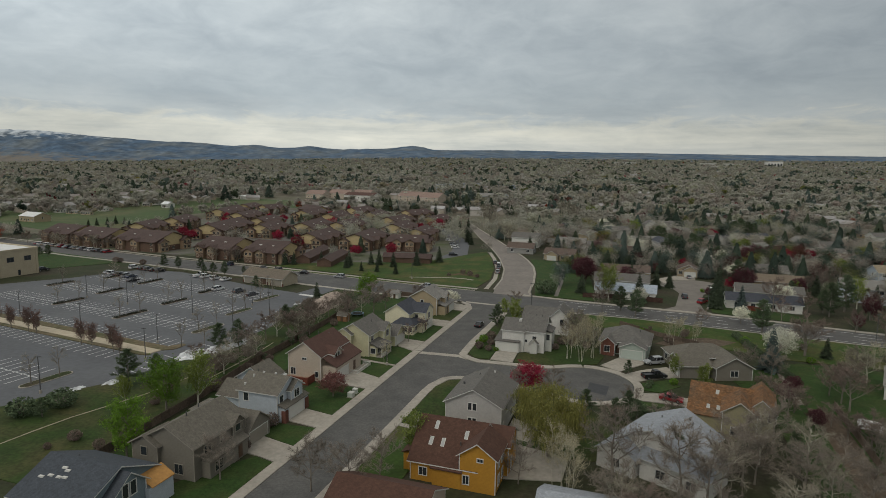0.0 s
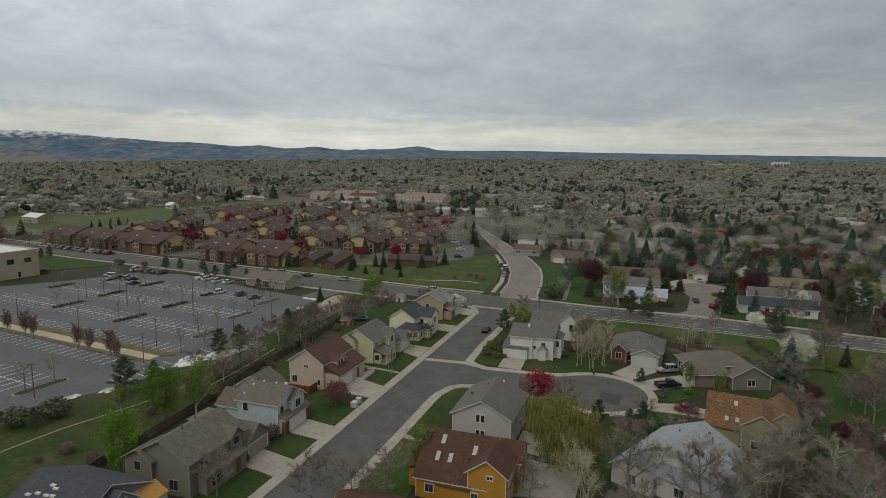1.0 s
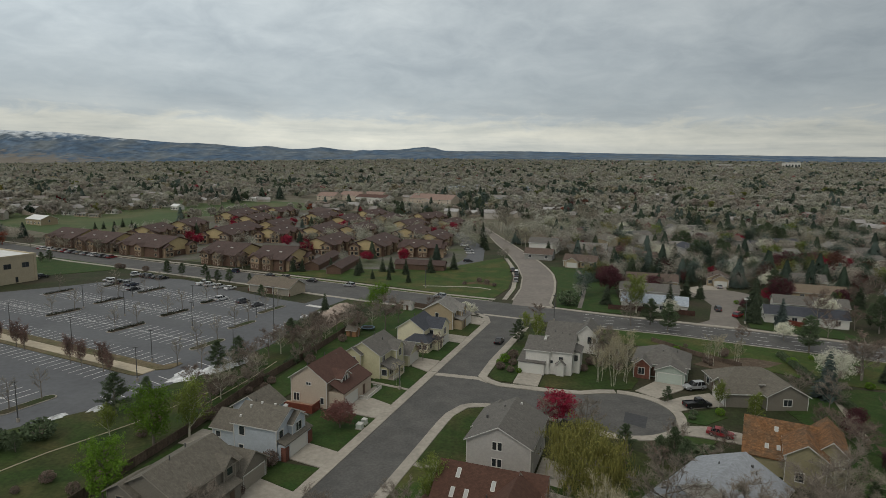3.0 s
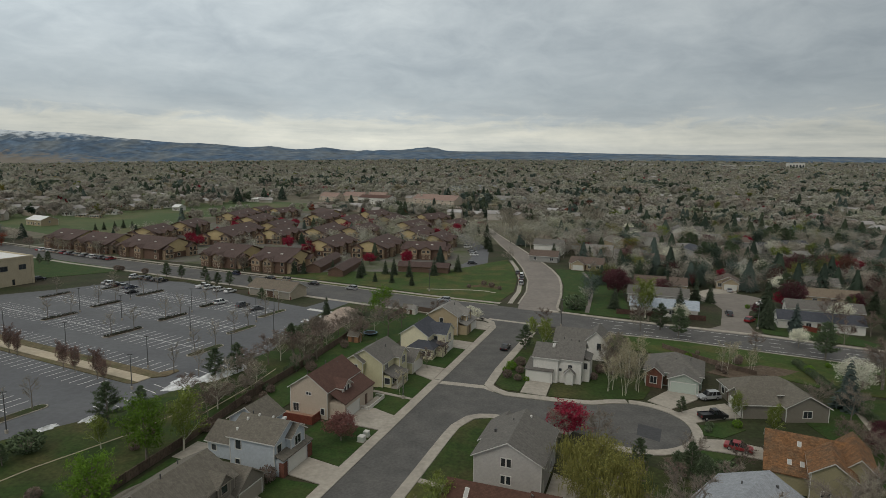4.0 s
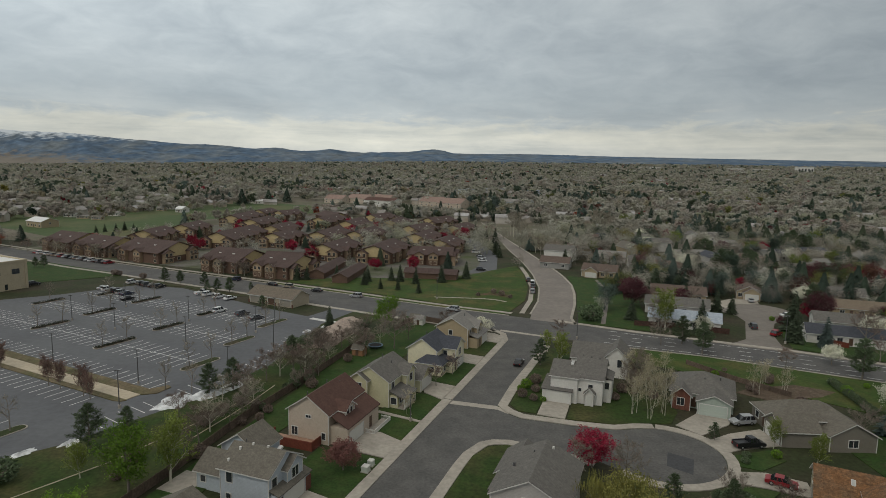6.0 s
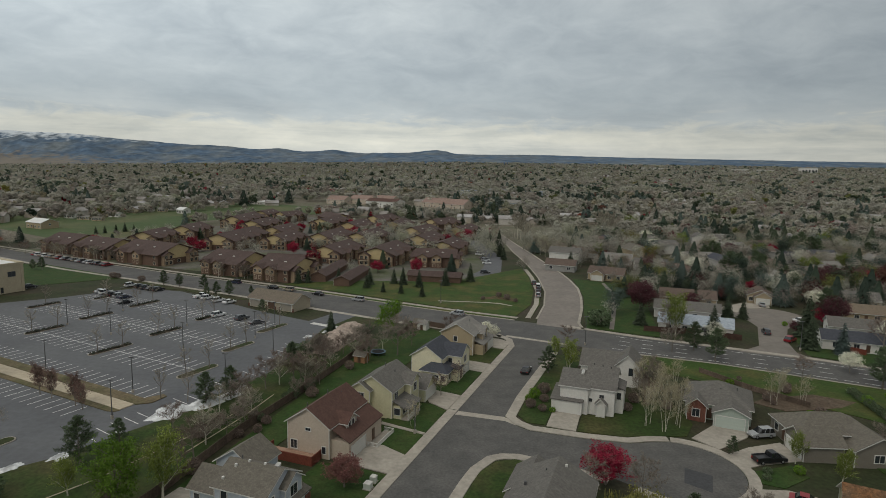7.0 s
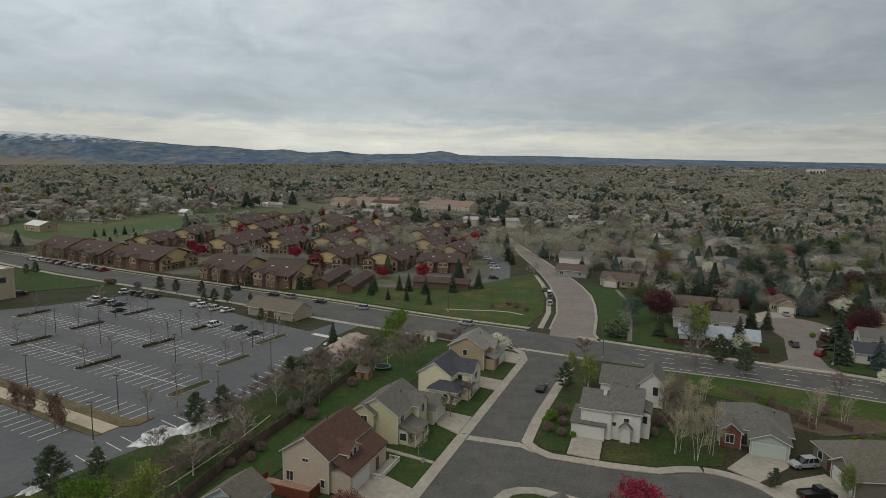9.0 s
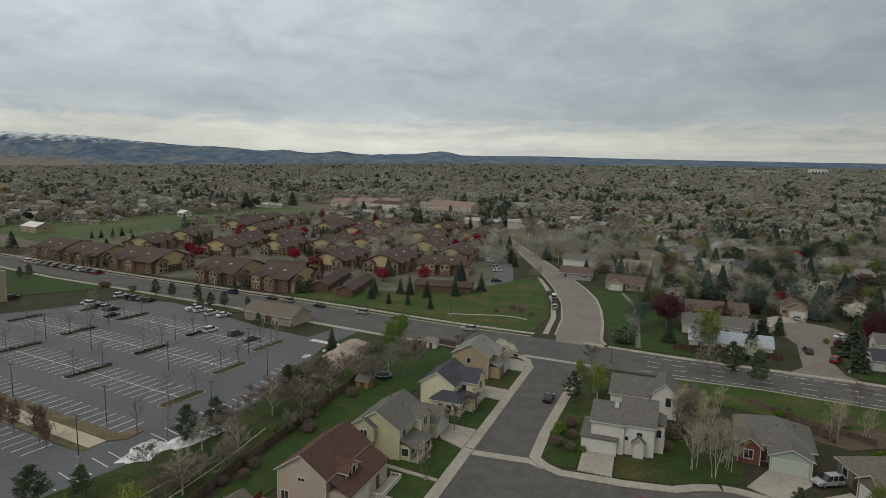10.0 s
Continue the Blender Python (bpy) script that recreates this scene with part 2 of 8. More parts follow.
def thing(name, m, label, category, group=""):
    e = new(name)
    e.empty_display_size = 0.5
    e.matrix_world = m
    return tagged(e, label, category, group)


def setting(name, mb, mats, label="", category=""):
    return tagged(part(name, mb, mats, None, label), category=category, kind="structure")


def ring(cp, cs, r, a0, a1, n):
    return [(cp + r * math.cos(radians(a0 + (a1 - a0) * k / n)), cs + r * math.sin(radians(a0 + (a1 - a0) * k / n))) for k in range(n + 1)]


def ribbon(pts, w0, w1):
    """A closed outline along a polyline, from w0 to w1 to its left."""
    left, right = [], []
    for i, (x, y) in enumerate(pts):
        a, b = pts[max(i - 1, 0)], pts[min(i + 1, len(pts) - 1)]
        d = math.hypot(b[0] - a[0], b[1] - a[1])
        nx, ny = -(b[1] - a[1]) / d, (b[0] - a[0]) / d
        left.append((x + nx * w0, y + ny * w0))
        right.append((x + nx * w1, y + ny * w1))
    return left, right


def strip(mb, pts, w0, w1, z0, z1, mat=0):
    l, r = ribbon(pts, w0, w1)
    for k in range(len(pts) - 1):
        mb.slab([l[k], l[k + 1], r[k + 1], r[k]], z0, z1, mat)


def wp(pts):
    return [W(*q) for q in pts]


# ---- ground, roads and walks ----
def land(x, y):
    """The plain rises gently towards the hills, more so in the east."""
    if y < 800:
        return 0.0
    r = x / y * 3450
    return (58 + 0.024 * max(min(r, 0), -2600) + 0.005 * min(max(r, 0), 2600)) * min((y - 800) / 2650, 1.0) ** 1.12


g = MB()
cols = [-4700, -3000, -2400, -1800, -1200, -600, 0, 600, 1200, 1800, 2400, 3000, 4700]
rows_y = [-400, 380, 800] + [800 + 160 * k for k in range(1, 26)]
for y in rows_y:
    g.v.extend([(x, y, land(x, y)) for x in cols])
nc = len(cols)
for j in range(len(rows_y) - 1):
    for i in range(nc - 1):
        a = j * nc + i
        g.f.append((a, a + 1, a + nc + 1, a + nc))
        g.m.append(1 if j else 0)
setting("ground", g, [DRY, PLAIN], "dry grassy ground of the town and plain", "ground")


def flat_piece(name, pts, z, mat, label="", category=""):
    mb = MB()
    mb.slab(wp(pts), -0.05, z, mat=0)
    return setting(name, mb, mat, label, category)


MAIN_S = [(-360, 236), (-300, 224.5), (-264, 218.5), (-223, 214.5), (-159, 207), (-123, 201.6), (-100, 198.6), (-80, 197), (-64, 195.6), (-45, 194.8), (-21, 193.4), (-2, 193.6), (21, 190.8), (60, 186.5), (120, 178.5), (220, 166), (420, 140)]
MAIN_N = [(-360, 249), (-300, 241), (-264, 236), (-223, 231), (-159, 225), (-123, 220.8), (-100, 217.6), (-80, 215.4), (-64, 214.6), (-45, 213.2), (-21, 209.9), (-2, 208.8), (21, 207.4), (60, 200.8), (120, 192), (220, 179.5), (420, 153)]
flat_piece("road_main", MAIN_S + MAIN_N[::-1], 0.030, ASPHALT_MAIN, "grey asphalt collector road with white lane lines", "road")
flat_piece("road_street", [(-53.1, -60), (-43.5, -60), (-43.7, 100), (-43.8, 114), (-43.6, 140), (-44.0, 152), (-43.2, 186), (-41.5, 191.5), (-38, 195.6), (-60, 196.8), (-55.4, 193), (-53.2, 187)], 0.034, ASPHALT, "dark grey asphalt residential street", "road")
CUL = [(-44.2, 114.5), (-43.6, 119), (-42.2, 123.4), (-40.6, 125.2), (-37.3, 126.3), (-30, 125.6), (-22, 124.2), (-18.6, 122.8)] + ring(-11.8, 131.2, 10.1, 236, 458, 26) + [(-16.2, 140.0), (-20, 137.8), (-27.3, 136.6), (-37.7, 136.0), (-41.4, 137.6), (-43.9, 140.4)]
flat_piece("road_cul_de_sac", CUL, 0.038, ASPHALT, "dark grey asphalt cul-de-sac with a round end", "road")
flat_piece("road_patch", [(-11, 132.1), (-6.8, 131.0), (-7.1, 125.4), (-11.1, 126.9)], 0.043, ASPHALT_PATCH, "fresh black asphalt patch", "road")
flat_piece("crosspan", [(-53.0, 137.5), (-43.0, 138.4), (-40.6, 137.2), (-41.4, 139.0), (-43.8, 140.2), (-53.0, 139.4)], 0.043, CONCRETE, "pale concrete gutter pan across the street", "road")
flat_piece("crosspan_main", [(-58.0, 195.2), (-39.6, 193.8), (-39.6, 195.3), (-58.0, 196.8)], 0.043, CONCRETE, "pale concrete gutter pan at the corner", "road")
CURVE_W = [(-52.6, 212.6), (-53.6, 219), (-55.2, 239.7), (-59.6, 263.4), (-68.0, 291.3), (-75.6, 312), (-83.4, 332), (-97.5, 364.5), (-116.4, 412), (-134, 453), (-161.8, 522)]
CURVE_E = [(-38.4, 211.6), (-41.0, 219.4), (-42.8, 239.5), (-45.6, 258), (-49.2, 275), (-55.4, 293), (-61.2, 307), (-73, 332), (-86, 360), (-101, 391), (-117, 425), (-131.5, 456), (-157.5, 517)]
flat_piece("road_curve", CURVE_W + CURVE_E[::-1], 0.036, CHIPSEAL, "tan concrete road that curves away", "road")
COURT = [(4, 207.6), (7, 211.5), (10, 216), (12.3, 239)] + ring(17.0, 257, 12.4, 238, -52, 20) + [(20.8, 240), (18.2, 224), (18.8, 213), (23, 206.8)]
flat_piece("road_court", COURT, 0.047, COURTCON, "pale tan concrete court with a round end", "road")

Z0, ZW = -0.05, 0.15
for line, a, b in (
        ([(-53.1, -60), (-53.1, 139.4)], 0, 2.0), ([(-53.1, 139.6), (-53.2, 187), (-55.4, 193), (-60, 196.6)], 0, 1.9),
        ([(-43.5, -60), (-43.7, 100), (-43.8, 114), (-43.6, 118.4), (-42.2, 123.2), (-40.4, 125.0), (-37.3, 126.1), (-30, 125.4), (-22, 124)], 0, -1.9),
        ([(-43.2, 186), (-44.0, 152), (-43.6, 140.6), (-41.2, 137.8), (-37.7, 136.2), (-27.3, 136.8), (-20, 138.0), (-16.4, 140.2), (-13.3, 141.3)], 0, 2.0),
        ([(c[0], c[1]) for c in ring(-11.8, 131.2, 10.2, 98, -124, 22)], 0, 1.9),
        (MAIN_N[:8] + [(-60, 214.4)], 2.6, 4.4), (MAIN_N[:8] + [(-60, 214.4)], 0, 0.5), (MAIN_N[9:], 0, 1.9),
        (MAIN_S[:8] + [(-59, 195.6)], 0, -1.9), (MAIN_S[10:], 0, -0.6),
        (CURVE_W[1:], 0, 0.6), (CURVE_W[1:6], 2.3, 4.0), (CURVE_E, 0, -0.9)):
    left, right = ribbon(wp(line), a, b)
    wk = MB()
    n = len(line)
    wk.v = [(x, y, z) for z in (Z0, ZW) for x, y in left + right]
    for k in range(n - 1):
        q = (k, k + 1, n + k + 1, n + k)
        wk.f += [tuple(2 * n + c for c in (q if (b < a) else q[::-1])), (k, k + 1, 2 * n + k + 1, 2 * n + k), (n + k, n + k + 1, 3 * n + k + 1, 3 * n + k)]
        wk.m += [0, 0, 0]
    setting("pavement_walk", wk, CONCRETE, "pale concrete sidewalk with a kerb", "sidewalk")

# lane lines of the main road
lines = MB()


def along(line, frac):
    return [(a[0] + (b[0] - a[0]) * frac, a[1] + (b[1] - a[1]) * frac) for a, b in zip(MAIN_S, MAIN_N)]


def dashes(mb, line, on, off, wid, z, lo, hi):
    pos = 0.0
    for a, b in zip(line, line[1:]):
        n = math.hypot(b[0] - a[0], b[1] - a[1])
        t = 0.0
        while t < n:
            e = min(t + on, n)
            p0 = [a[i] + (b[i] - a[i]) * t / n for i in (0, 1)]
            p1 = [a[i] + (b[i] - a[i]) * e / n for i in (0, 1)]
            if lo < p0[0] < hi:
                strip(mb, wp([p0, p1]), -wid / 2, wid / 2, 0.0, z)
            t += on + off


for fr, on, off in ((0.13, 3.0, 1.2), (0.38, 3.0, 6.0), (0.62, 3.0, 6.0), (0.87, 3.0, 1.2)):
    dashes(lines, along(None, fr), on, off, 0.12, 0.05, -30, 230)
setting("road_lane_lines", lines, PAINT_LINE, "worn white lane lines", "road marking")

# lawns, beds and drives: name, outline, material
for nm, pts, mt in (
        ("lawn", [(-64.1, 85.9), (-65.2, 90.4), (-55.2, 91.2), (-55.2, 84.0)], LAWN),
        ("lawn", [(-67, 99.8), (-63, 99.6), (-62.4, 98.4), (-55.2, 97.2), (-55.2, 111.2), (-63, 111.4), (-67, 110.6)], LAWN),
        ("lawn", [(-63.4, 119.6), (-60, 120.2), (-55.2, 118.4), (-55.2, 126.6), (-64.6, 127.6)], LAWN),
        ("lawn", [(-64.8, 129.0), (-55.2, 127.6), (-55.2, 138.6), (-59.0, 140.4), (-62.4, 140)], LAWN),
        ("lawn", [(-63.0, 148.4), (-55.2, 147.4), (-55.2, 162.9), (-60, 163.7)], LAWN),
        ("lawn", [(-62.2, 170.4), (-55.2, 170.0), (-55.2, 182.8), (-61.5, 183.2)], BANK),
        ("lawn", [(-67, 62), (-55.2, 62), (-55.2, 78.0), (-58.8, 78.7), (-61.4, 74.6), (-65, 68)], LAWN),
        ("lawn", [(-80, 60), (-73, 60), (-75, 90), (-77, 110), (-77, 126), (-74, 150), (-74, 190), (-90, 200), (-88, 155), (-84.6, 120), (-82, 92)], LAWN),
        ("lawn", [(-41.7, 98.6), (-41.8, 117.6), (-40.4, 122), (-37.6, 124.0), (-33.4, 123.8), (-33.4, 97)], BANK),
        ("lawn", [(-41.6, 60), (-41.7, 97.2), (-34.0, 95.6), (-34.0, 60)], LAWN_MID),
        ("lawn", [(-23, 95), (-18, 121.6), (-12, 117), (0, 112), (-2, 96)], BANK),
        ("lawn", [(-41.4, 142), (-41.8, 152), (-41.2, 184), (-34.6, 184), (-35.6, 139.6), (-39, 139.4)], BANK),
        ("lawn", [(-29.4, 139.2), (-21, 140.2), (-16.6, 142.4), (-10.4, 144.8), (-9.2, 151), (-12, 160), (-23.4, 160), (-23.8, 148.5), (-29.6, 147.4)], BANK),
        ("lawn", [(-0.2, 131.3), (-0.2, 135.2), (5.7, 139.8), (7.8, 136.3), (3.5, 131.0)], LAWN),
        ("lawn", [(-2.6, 122.6), (-1.0, 124.6), (5.2, 124.6), (2.9, 120.6), (-0.2, 119.8)], LAWN),
        ("verge", [(-20, 181), (-20, 192.7), (-2, 192.9), (21, 190.1), (60, 185.8), (120, 177.8), (120, 166), (60, 165), (30, 165), (4, 176)], LAWN_MID),
        ("backyard", [(24, 104), (24, 130), (17, 150), (36, 163), (70, 163), (90, 140), (80, 90), (40, 60), (28, 80)], LAWN),
        ("park", [(-160, 231.5), (-122, 227), (-100, 223.6), (-80, 220.4), (-61, 219.0), (-60.0, 238), (-64.2, 262), (-72.8, 292), (-81, 313), (-88, 296), (-94, 280), (-101, 268), (-118, 258), (-140, 250)], LAWN_MID),
        ("park", [(-37.6, 214.6), (-40.6, 233), (-44.4, 260), (-54, 296), (-26, 292), (-22, 260), (-16, 213.4)], LAWN),
        ("court_lawn", [(21.2, 211), (20.6, 226), (23.0, 238), (34, 232), (50, 210), (48, 206.4)], LAWN),
        ("verge", [(-57.4, 220), (-55.9, 220), (-57.2, 240), (-61.4, 263), (-69.8, 291), (-77.4, 311), (-78.8, 310.4), (-71.2, 290.4), (-62.8, 262.6), (-58.8, 240)], LAWN_MID),
        ("verge", [(-159, 225.6), (-123, 221.4), (-100, 218.2), (-80, 216.0), (-62, 215.2), (-62, 217.0), (-80, 217.9), (-100, 220.1), (-123, 223.3), (-159, 227.5)], LAWN_MID),
        ("lot_lawn", [(-236, 196), (-226, 213), (-226, 215), (-290, 224), (-292, 214), (-245, 184)], LAWN),
        ("lot_lawn", [(-205, 202), (-186, 206), (-160, 199), (-150, 205), (-130, 203), (-126, 199), (-124, 202), (-170, 207), (-226, 214.4)], LAWN_DULL),
        ("lot_lawn", [(-119, 185), (-116, 199), (-96, 196.6), (-98, 178)], LAWN_DULL),
        ("slope", [(-103, 60), (-81.4, 60), (-83.8, 96), (-86.2, 115), (-86.8, 130), (-88.2, 155), (-92, 178), (-112, 184), (-108, 166), (-103.4, 137), (-103, 116), (-106.4, 103), (-117, 78), (-124, 60)], BANK),
        ("field", [(-520, 330), (-300, 270), (-330, 330), (-372, 420), (-330, 530), (-300, 600), (-440, 620), (-700, 560)], FIELD)):
    flat_piece("ground_" + nm, pts, 0.12 if nm != "field" else 0.06, mt, "", "lawn")

for pts in (
        [(-66, 79.6), (-62.5, 79.4), (-58.6, 79.0), (-55.1, 78.2), (-55.1, 83.8), (-63.8, 85.7), (-66, 86.4)],
        [(-63, 92.4), (-55.1, 91.4), (-55.1, 97.0), (-62.6, 98.3), (-63, 100)],
        [(-64, 112.0), (-55.1, 111.5), (-55.1, 118.2), (-60, 120), (-64, 119.4)],
        [(-64, 147.8), (-60.0, 141.2), (-55.1, 138.9), (-55.1, 147.2), (-63, 148.2)],
        [(-63, 164.0), (-55.1, 163.1), (-55.1, 169.7), (-62.4, 170.2)],
        [(-64, 183.6), (-55.1, 183.0), (-55.4, 190), (-58.6, 191.8), (-66, 191.5)],
        [(-35.5, 149.6), (-30.1, 149.4), (-29.7, 139.0), (-35.2, 139.2)],
        [(-9.6, 144.4), (-5.4, 152.4), (1.0, 152.0), (0.0, 148.6), (-5.1, 141.4)],
        [(-4.0, 139.8), (-0.3, 144.2), (5.3, 148.6), (8.2, 142.6), (1.1, 138.0), (-1.6, 135.4)],
        [(-1.8, 128.6), (3.9, 130.4), (9.6, 129.4), (9.8, 124.6), (3.4, 125.1), (-2.2, 124.9)],
        [(-35.0, 112), (-33.2, 123.8), (-27.6, 123.4), (-28, 112)],
        [(-21.4, 95.2), (-20.4, 85.4), (-11.2, 87.8), (-11.2, 94.5), (-13.7, 96.2), (-19.6, 97.2)], [(-22.8, 107.6), (-22.8, 99.6), (-18.4, 98.8), (-17.6, 105.6)],
        [(-82, 90), (-77.2, 90), (-77.2, 96), (-82, 96)],
        [(8, 257), (2, 262), (12, 276), (20, 276), (20, 270), (10, 264)]):
    flat_piece("pavement_drive", pts, 0.165, CONCRETE, "pale concrete driveway", "driveway")

flat_piece("ground_bed", [(3, 168), (9, 165.6), (20, 172), (24, 177), (16, 178.5), (6, 172)], 0.125, MULCH, "brown mulch bed edged with stones", "flower bed")
flat_piece("ground_bed", [(-80, 238.5), (-74, 242.5), (-66, 240.5), (-67, 245), (-76, 246.5)], 0.13, material("russet_grass", (0.10, 0.058, 0.035), 0.95, 0.4, 1.5, 0.3, 0.4, (0.05, 0.06, 0.02)), "bed of russet dry grass in the lawn", "flower bed")
pth = MB()
strip(pth, wp([(-92, 229.4), (-83, 232), (-76, 234.2), (-70.5, 234.6), (-66, 233)]), 0, 1.1, -0.05, 0.132)
setting("pavement_park_path", pth, CONCRETE, "narrow pale concrete path over the lawn", "path")
pth = MB()
strip(pth, wp([(-29.5, 216), (-31, 241), (-34, 271), (-40, 292)]), 0, 1.4, -0.05, 0.132)
setting("pavement_lawn_path", pth, COURTCON, "grey path over the lawn", "path")
flat_piece("ground_bed", [(31, 133), (35.5, 131), (35.5, 116), (35, 96), (30.6, 96), (31, 113)], 0.128, MULCH, "brown mulch bed along the back fence", "flower bed")
for pts in ([(-64.6, 127.8), (-55.2, 126.7), (-55.2, 127.5), (-64.6, 128.8)], [(-41.7, 97.3), (-34.6, 96.4), (-34.6, 97.6), (-41.7, 98.5)]):
    flat_piece("pavement_front_walk", pts, 0.145, CONCRETE, "narrow concrete front walk", "path")
gp = MB()
strip(gp, wp([(30.2, 165), (30.6, 156), (30.6, 142), (30.8, 134)]), 0, -1.2, -0.05, 0.14)
setting("ground_gravel_path", gp, GRAVEL, "pale gravel path along the greenbelt", "path")

# ---- far hills ----


def hill_height(x, y):
    """Skyline of the range: high and snowy in the west, falling to a low rim in the east."""
    u = x / 1000.0
    crest = 131 + 119 / (1 + math.exp((u + 2.45) * 4)) + 24 * math.exp(-((u + 1.9) / 0.5) ** 2) + 7 * math.exp(-((u - 0.7) / 0.5) ** 2)
    crest += 17 * math.exp(-((u + 1.28) / 0.1) ** 2) + 15 * math.exp(-((u + 0.86) / 0.07) ** 2) + 26 * math.exp(-((u + 0.12) / 0.17) ** 2) / (1 + math.exp((u - 0.03) * 60))
    crest += (9 * noise.noise(Vector((u * 5.2, 1.3, 0))) + 5 * noise.noise(Vector((u * 17, 5.1, 0)))) * (1 if u < 0 else 0.25)
    k = min(max((y - 3500) / 1100.0, 0), 1)
    fold = 1 + 0.25 * noise.noise(Vector((x / 420, y / 300, 2))) * (1 - k) * 2
    low = land(x, y)
    gully = abs(noise.noise(Vector((x / 190, y / 420, 6)))) * 75 + abs(noise.noise(Vector((x / 75, y / 160, 2)))) * 34
    fold -= gully / 160 * min(1, 4 * k) * (1 - k) * (3.0 if u < 0.2 else 0.6)
    return low + max(crest - low, 20) * (k ** 1.5) * fold


mb = MB()
NX, NY = 520, 50
for j in range(NY):
    for i in range(NX):
        x, y = -4700 + 9400 * i / (NX - 1), 3450 + 1350 * j / (NY - 1)
        mb.v.append((x, y, hill_height(x, y) - 0.5))
for j in range(NY - 1):
    for i in range(NX - 1):
        a = j * NX + i
        mb.f.append((a, a + 1, a + NX + 1, a + NX))
        mb.m.append(0)
# The haze before the range is put into its base colour as blue-grey.
HILL = material("haze_blue_hills", (0.088, 0.128, 0.184), 1.0, 0.30, 0.016, 0.0046, 0.0, (0.146, 0.168, 0.186), 0.52, spec=0.0)
nt = HILL.node_tree
bs = nt.nodes["Principled BSDF"]
old = bs.inputs["Base Color"].links[0].from_socket
gm = nt.nodes.new("ShaderNodeTexCoord")
sp = nt.nodes.new("ShaderNodeSeparateXYZ")
nt.links.new(gm.outputs["Object"], sp.inputs[0])
nzn = nt.nodes.new("ShaderNodeTexNoise")
nzn.inputs["Scale"].default_value, nzn.inputs["Detail"].default_value = 0.019, 12
nt.links.new(gm.outputs["Object"], nzn.inputs["Vector"])
ad = nt.nodes.new("ShaderNodeMath")
ad.operation = "MULTIPLY_ADD"
nt.links.new(nzn.outputs["Fac"], ad.inputs[0])
ad.inputs[1].default_value = 190
nt.links.new(sp.outputs[2], ad.inputs[2])
mr = nt.nodes.new("ShaderNodeMapRange")
mr.inputs["From Min"].default_value, mr.inputs["From Max"].default_value = 284, 330
nt.links.new(ad.outputs[0], mr.inputs[0])
mx = nt.nodes.new("ShaderNodeMix")
mx.data_type = "RGBA"
nt.links.new(mr.outputs[0], mx.inputs[0])
nt.links.new(old, mx.inputs[6])
mx.inputs[7].default_value = (0.52, 0.56, 0.60, 1)
# tan grass on the lowest western slopes
mr2 = nt.nodes.new("ShaderNodeMapRange")
mr2.inputs["From Min"].default_value, mr2.inputs["From Max"].default_value = 26, -22
ad2 = nt.nodes.new("ShaderNodeMath")
ad2.operation = "MULTIPLY_ADD"
nt.links.new(sp.outputs[0], ad2.inputs[0])
ad2.inputs[1].default_value = 0.056
nt.links.new(ad.outputs[0], ad2.inputs[2])
nt.links.new(ad2.outputs[0], mr2.inputs[0])
mx2 = nt.nodes.new("ShaderNodeMix")
mx2.data_type = "RGBA"
nt.links.new(mr2.outputs[0], mx2.inputs[0])
nt.links.new(mx.outputs[2], mx2.inputs[6])
mx2.inputs[7].default_value = (0.192, 0.174, 0.152, 1)
nt.links.new(mx2.outputs[2], bs.inputs["Base Color"])
setting("backdrop_hills", mb, HILL, "mountain range painted in blue-grey haze, with snow on its western crest", "mountains")
# ---- houses ----


class Plan:
    """A volume of a house in its own metres: x across, y along; gable ridge along 'x' or 'y', or 'hip'."""

    def __init__(self, x0, x1, y0, y1, eave, rise, ridge="y", z0=0.0, over=0.45, roof=True):
        self.x0, self.x1, self.y0, self.y1, self.eave, self.rise, self.ridge, self.z0, self.over, self.roof = x0, x1, y0, y1, eave, rise, ridge, z0, over, roof


def wall_mesh(v):
    mb = MB()
    x0, x1, y0, y1, e, z0 = v.x0, v.x1, v.y0, v.y1, v.eave, v.z0
    if v.ridge == "y":
        xm = (x0 + x1) / 2
        a = [(x0, y0, z0), (x1, y0, z0), (x1, y0, e), (xm, y0, e + v.rise), (x0, y0, e)]
        b = [(x, y1, z) for x, y, z in a]
    elif v.ridge == "x":
        ym = (y0 + y1) / 2
        a = [(x1, y0, z0), (x1, y1, z0), (x1, y1, e), (x1, ym, e + v.rise), (x1, y0, e)]
        b = [(x0, y, z) for x, y, z in a]
    else:
        mb.box(x0, x1, y0, y1, z0, e)
        return mb
    n = len(a)
    mb.face(a)
    mb.face(b[::-1])
    for k in range(n):
        j = (k + 1) % n
        mb.face([a[j], a[k], b[k], b[j]])
    return mb


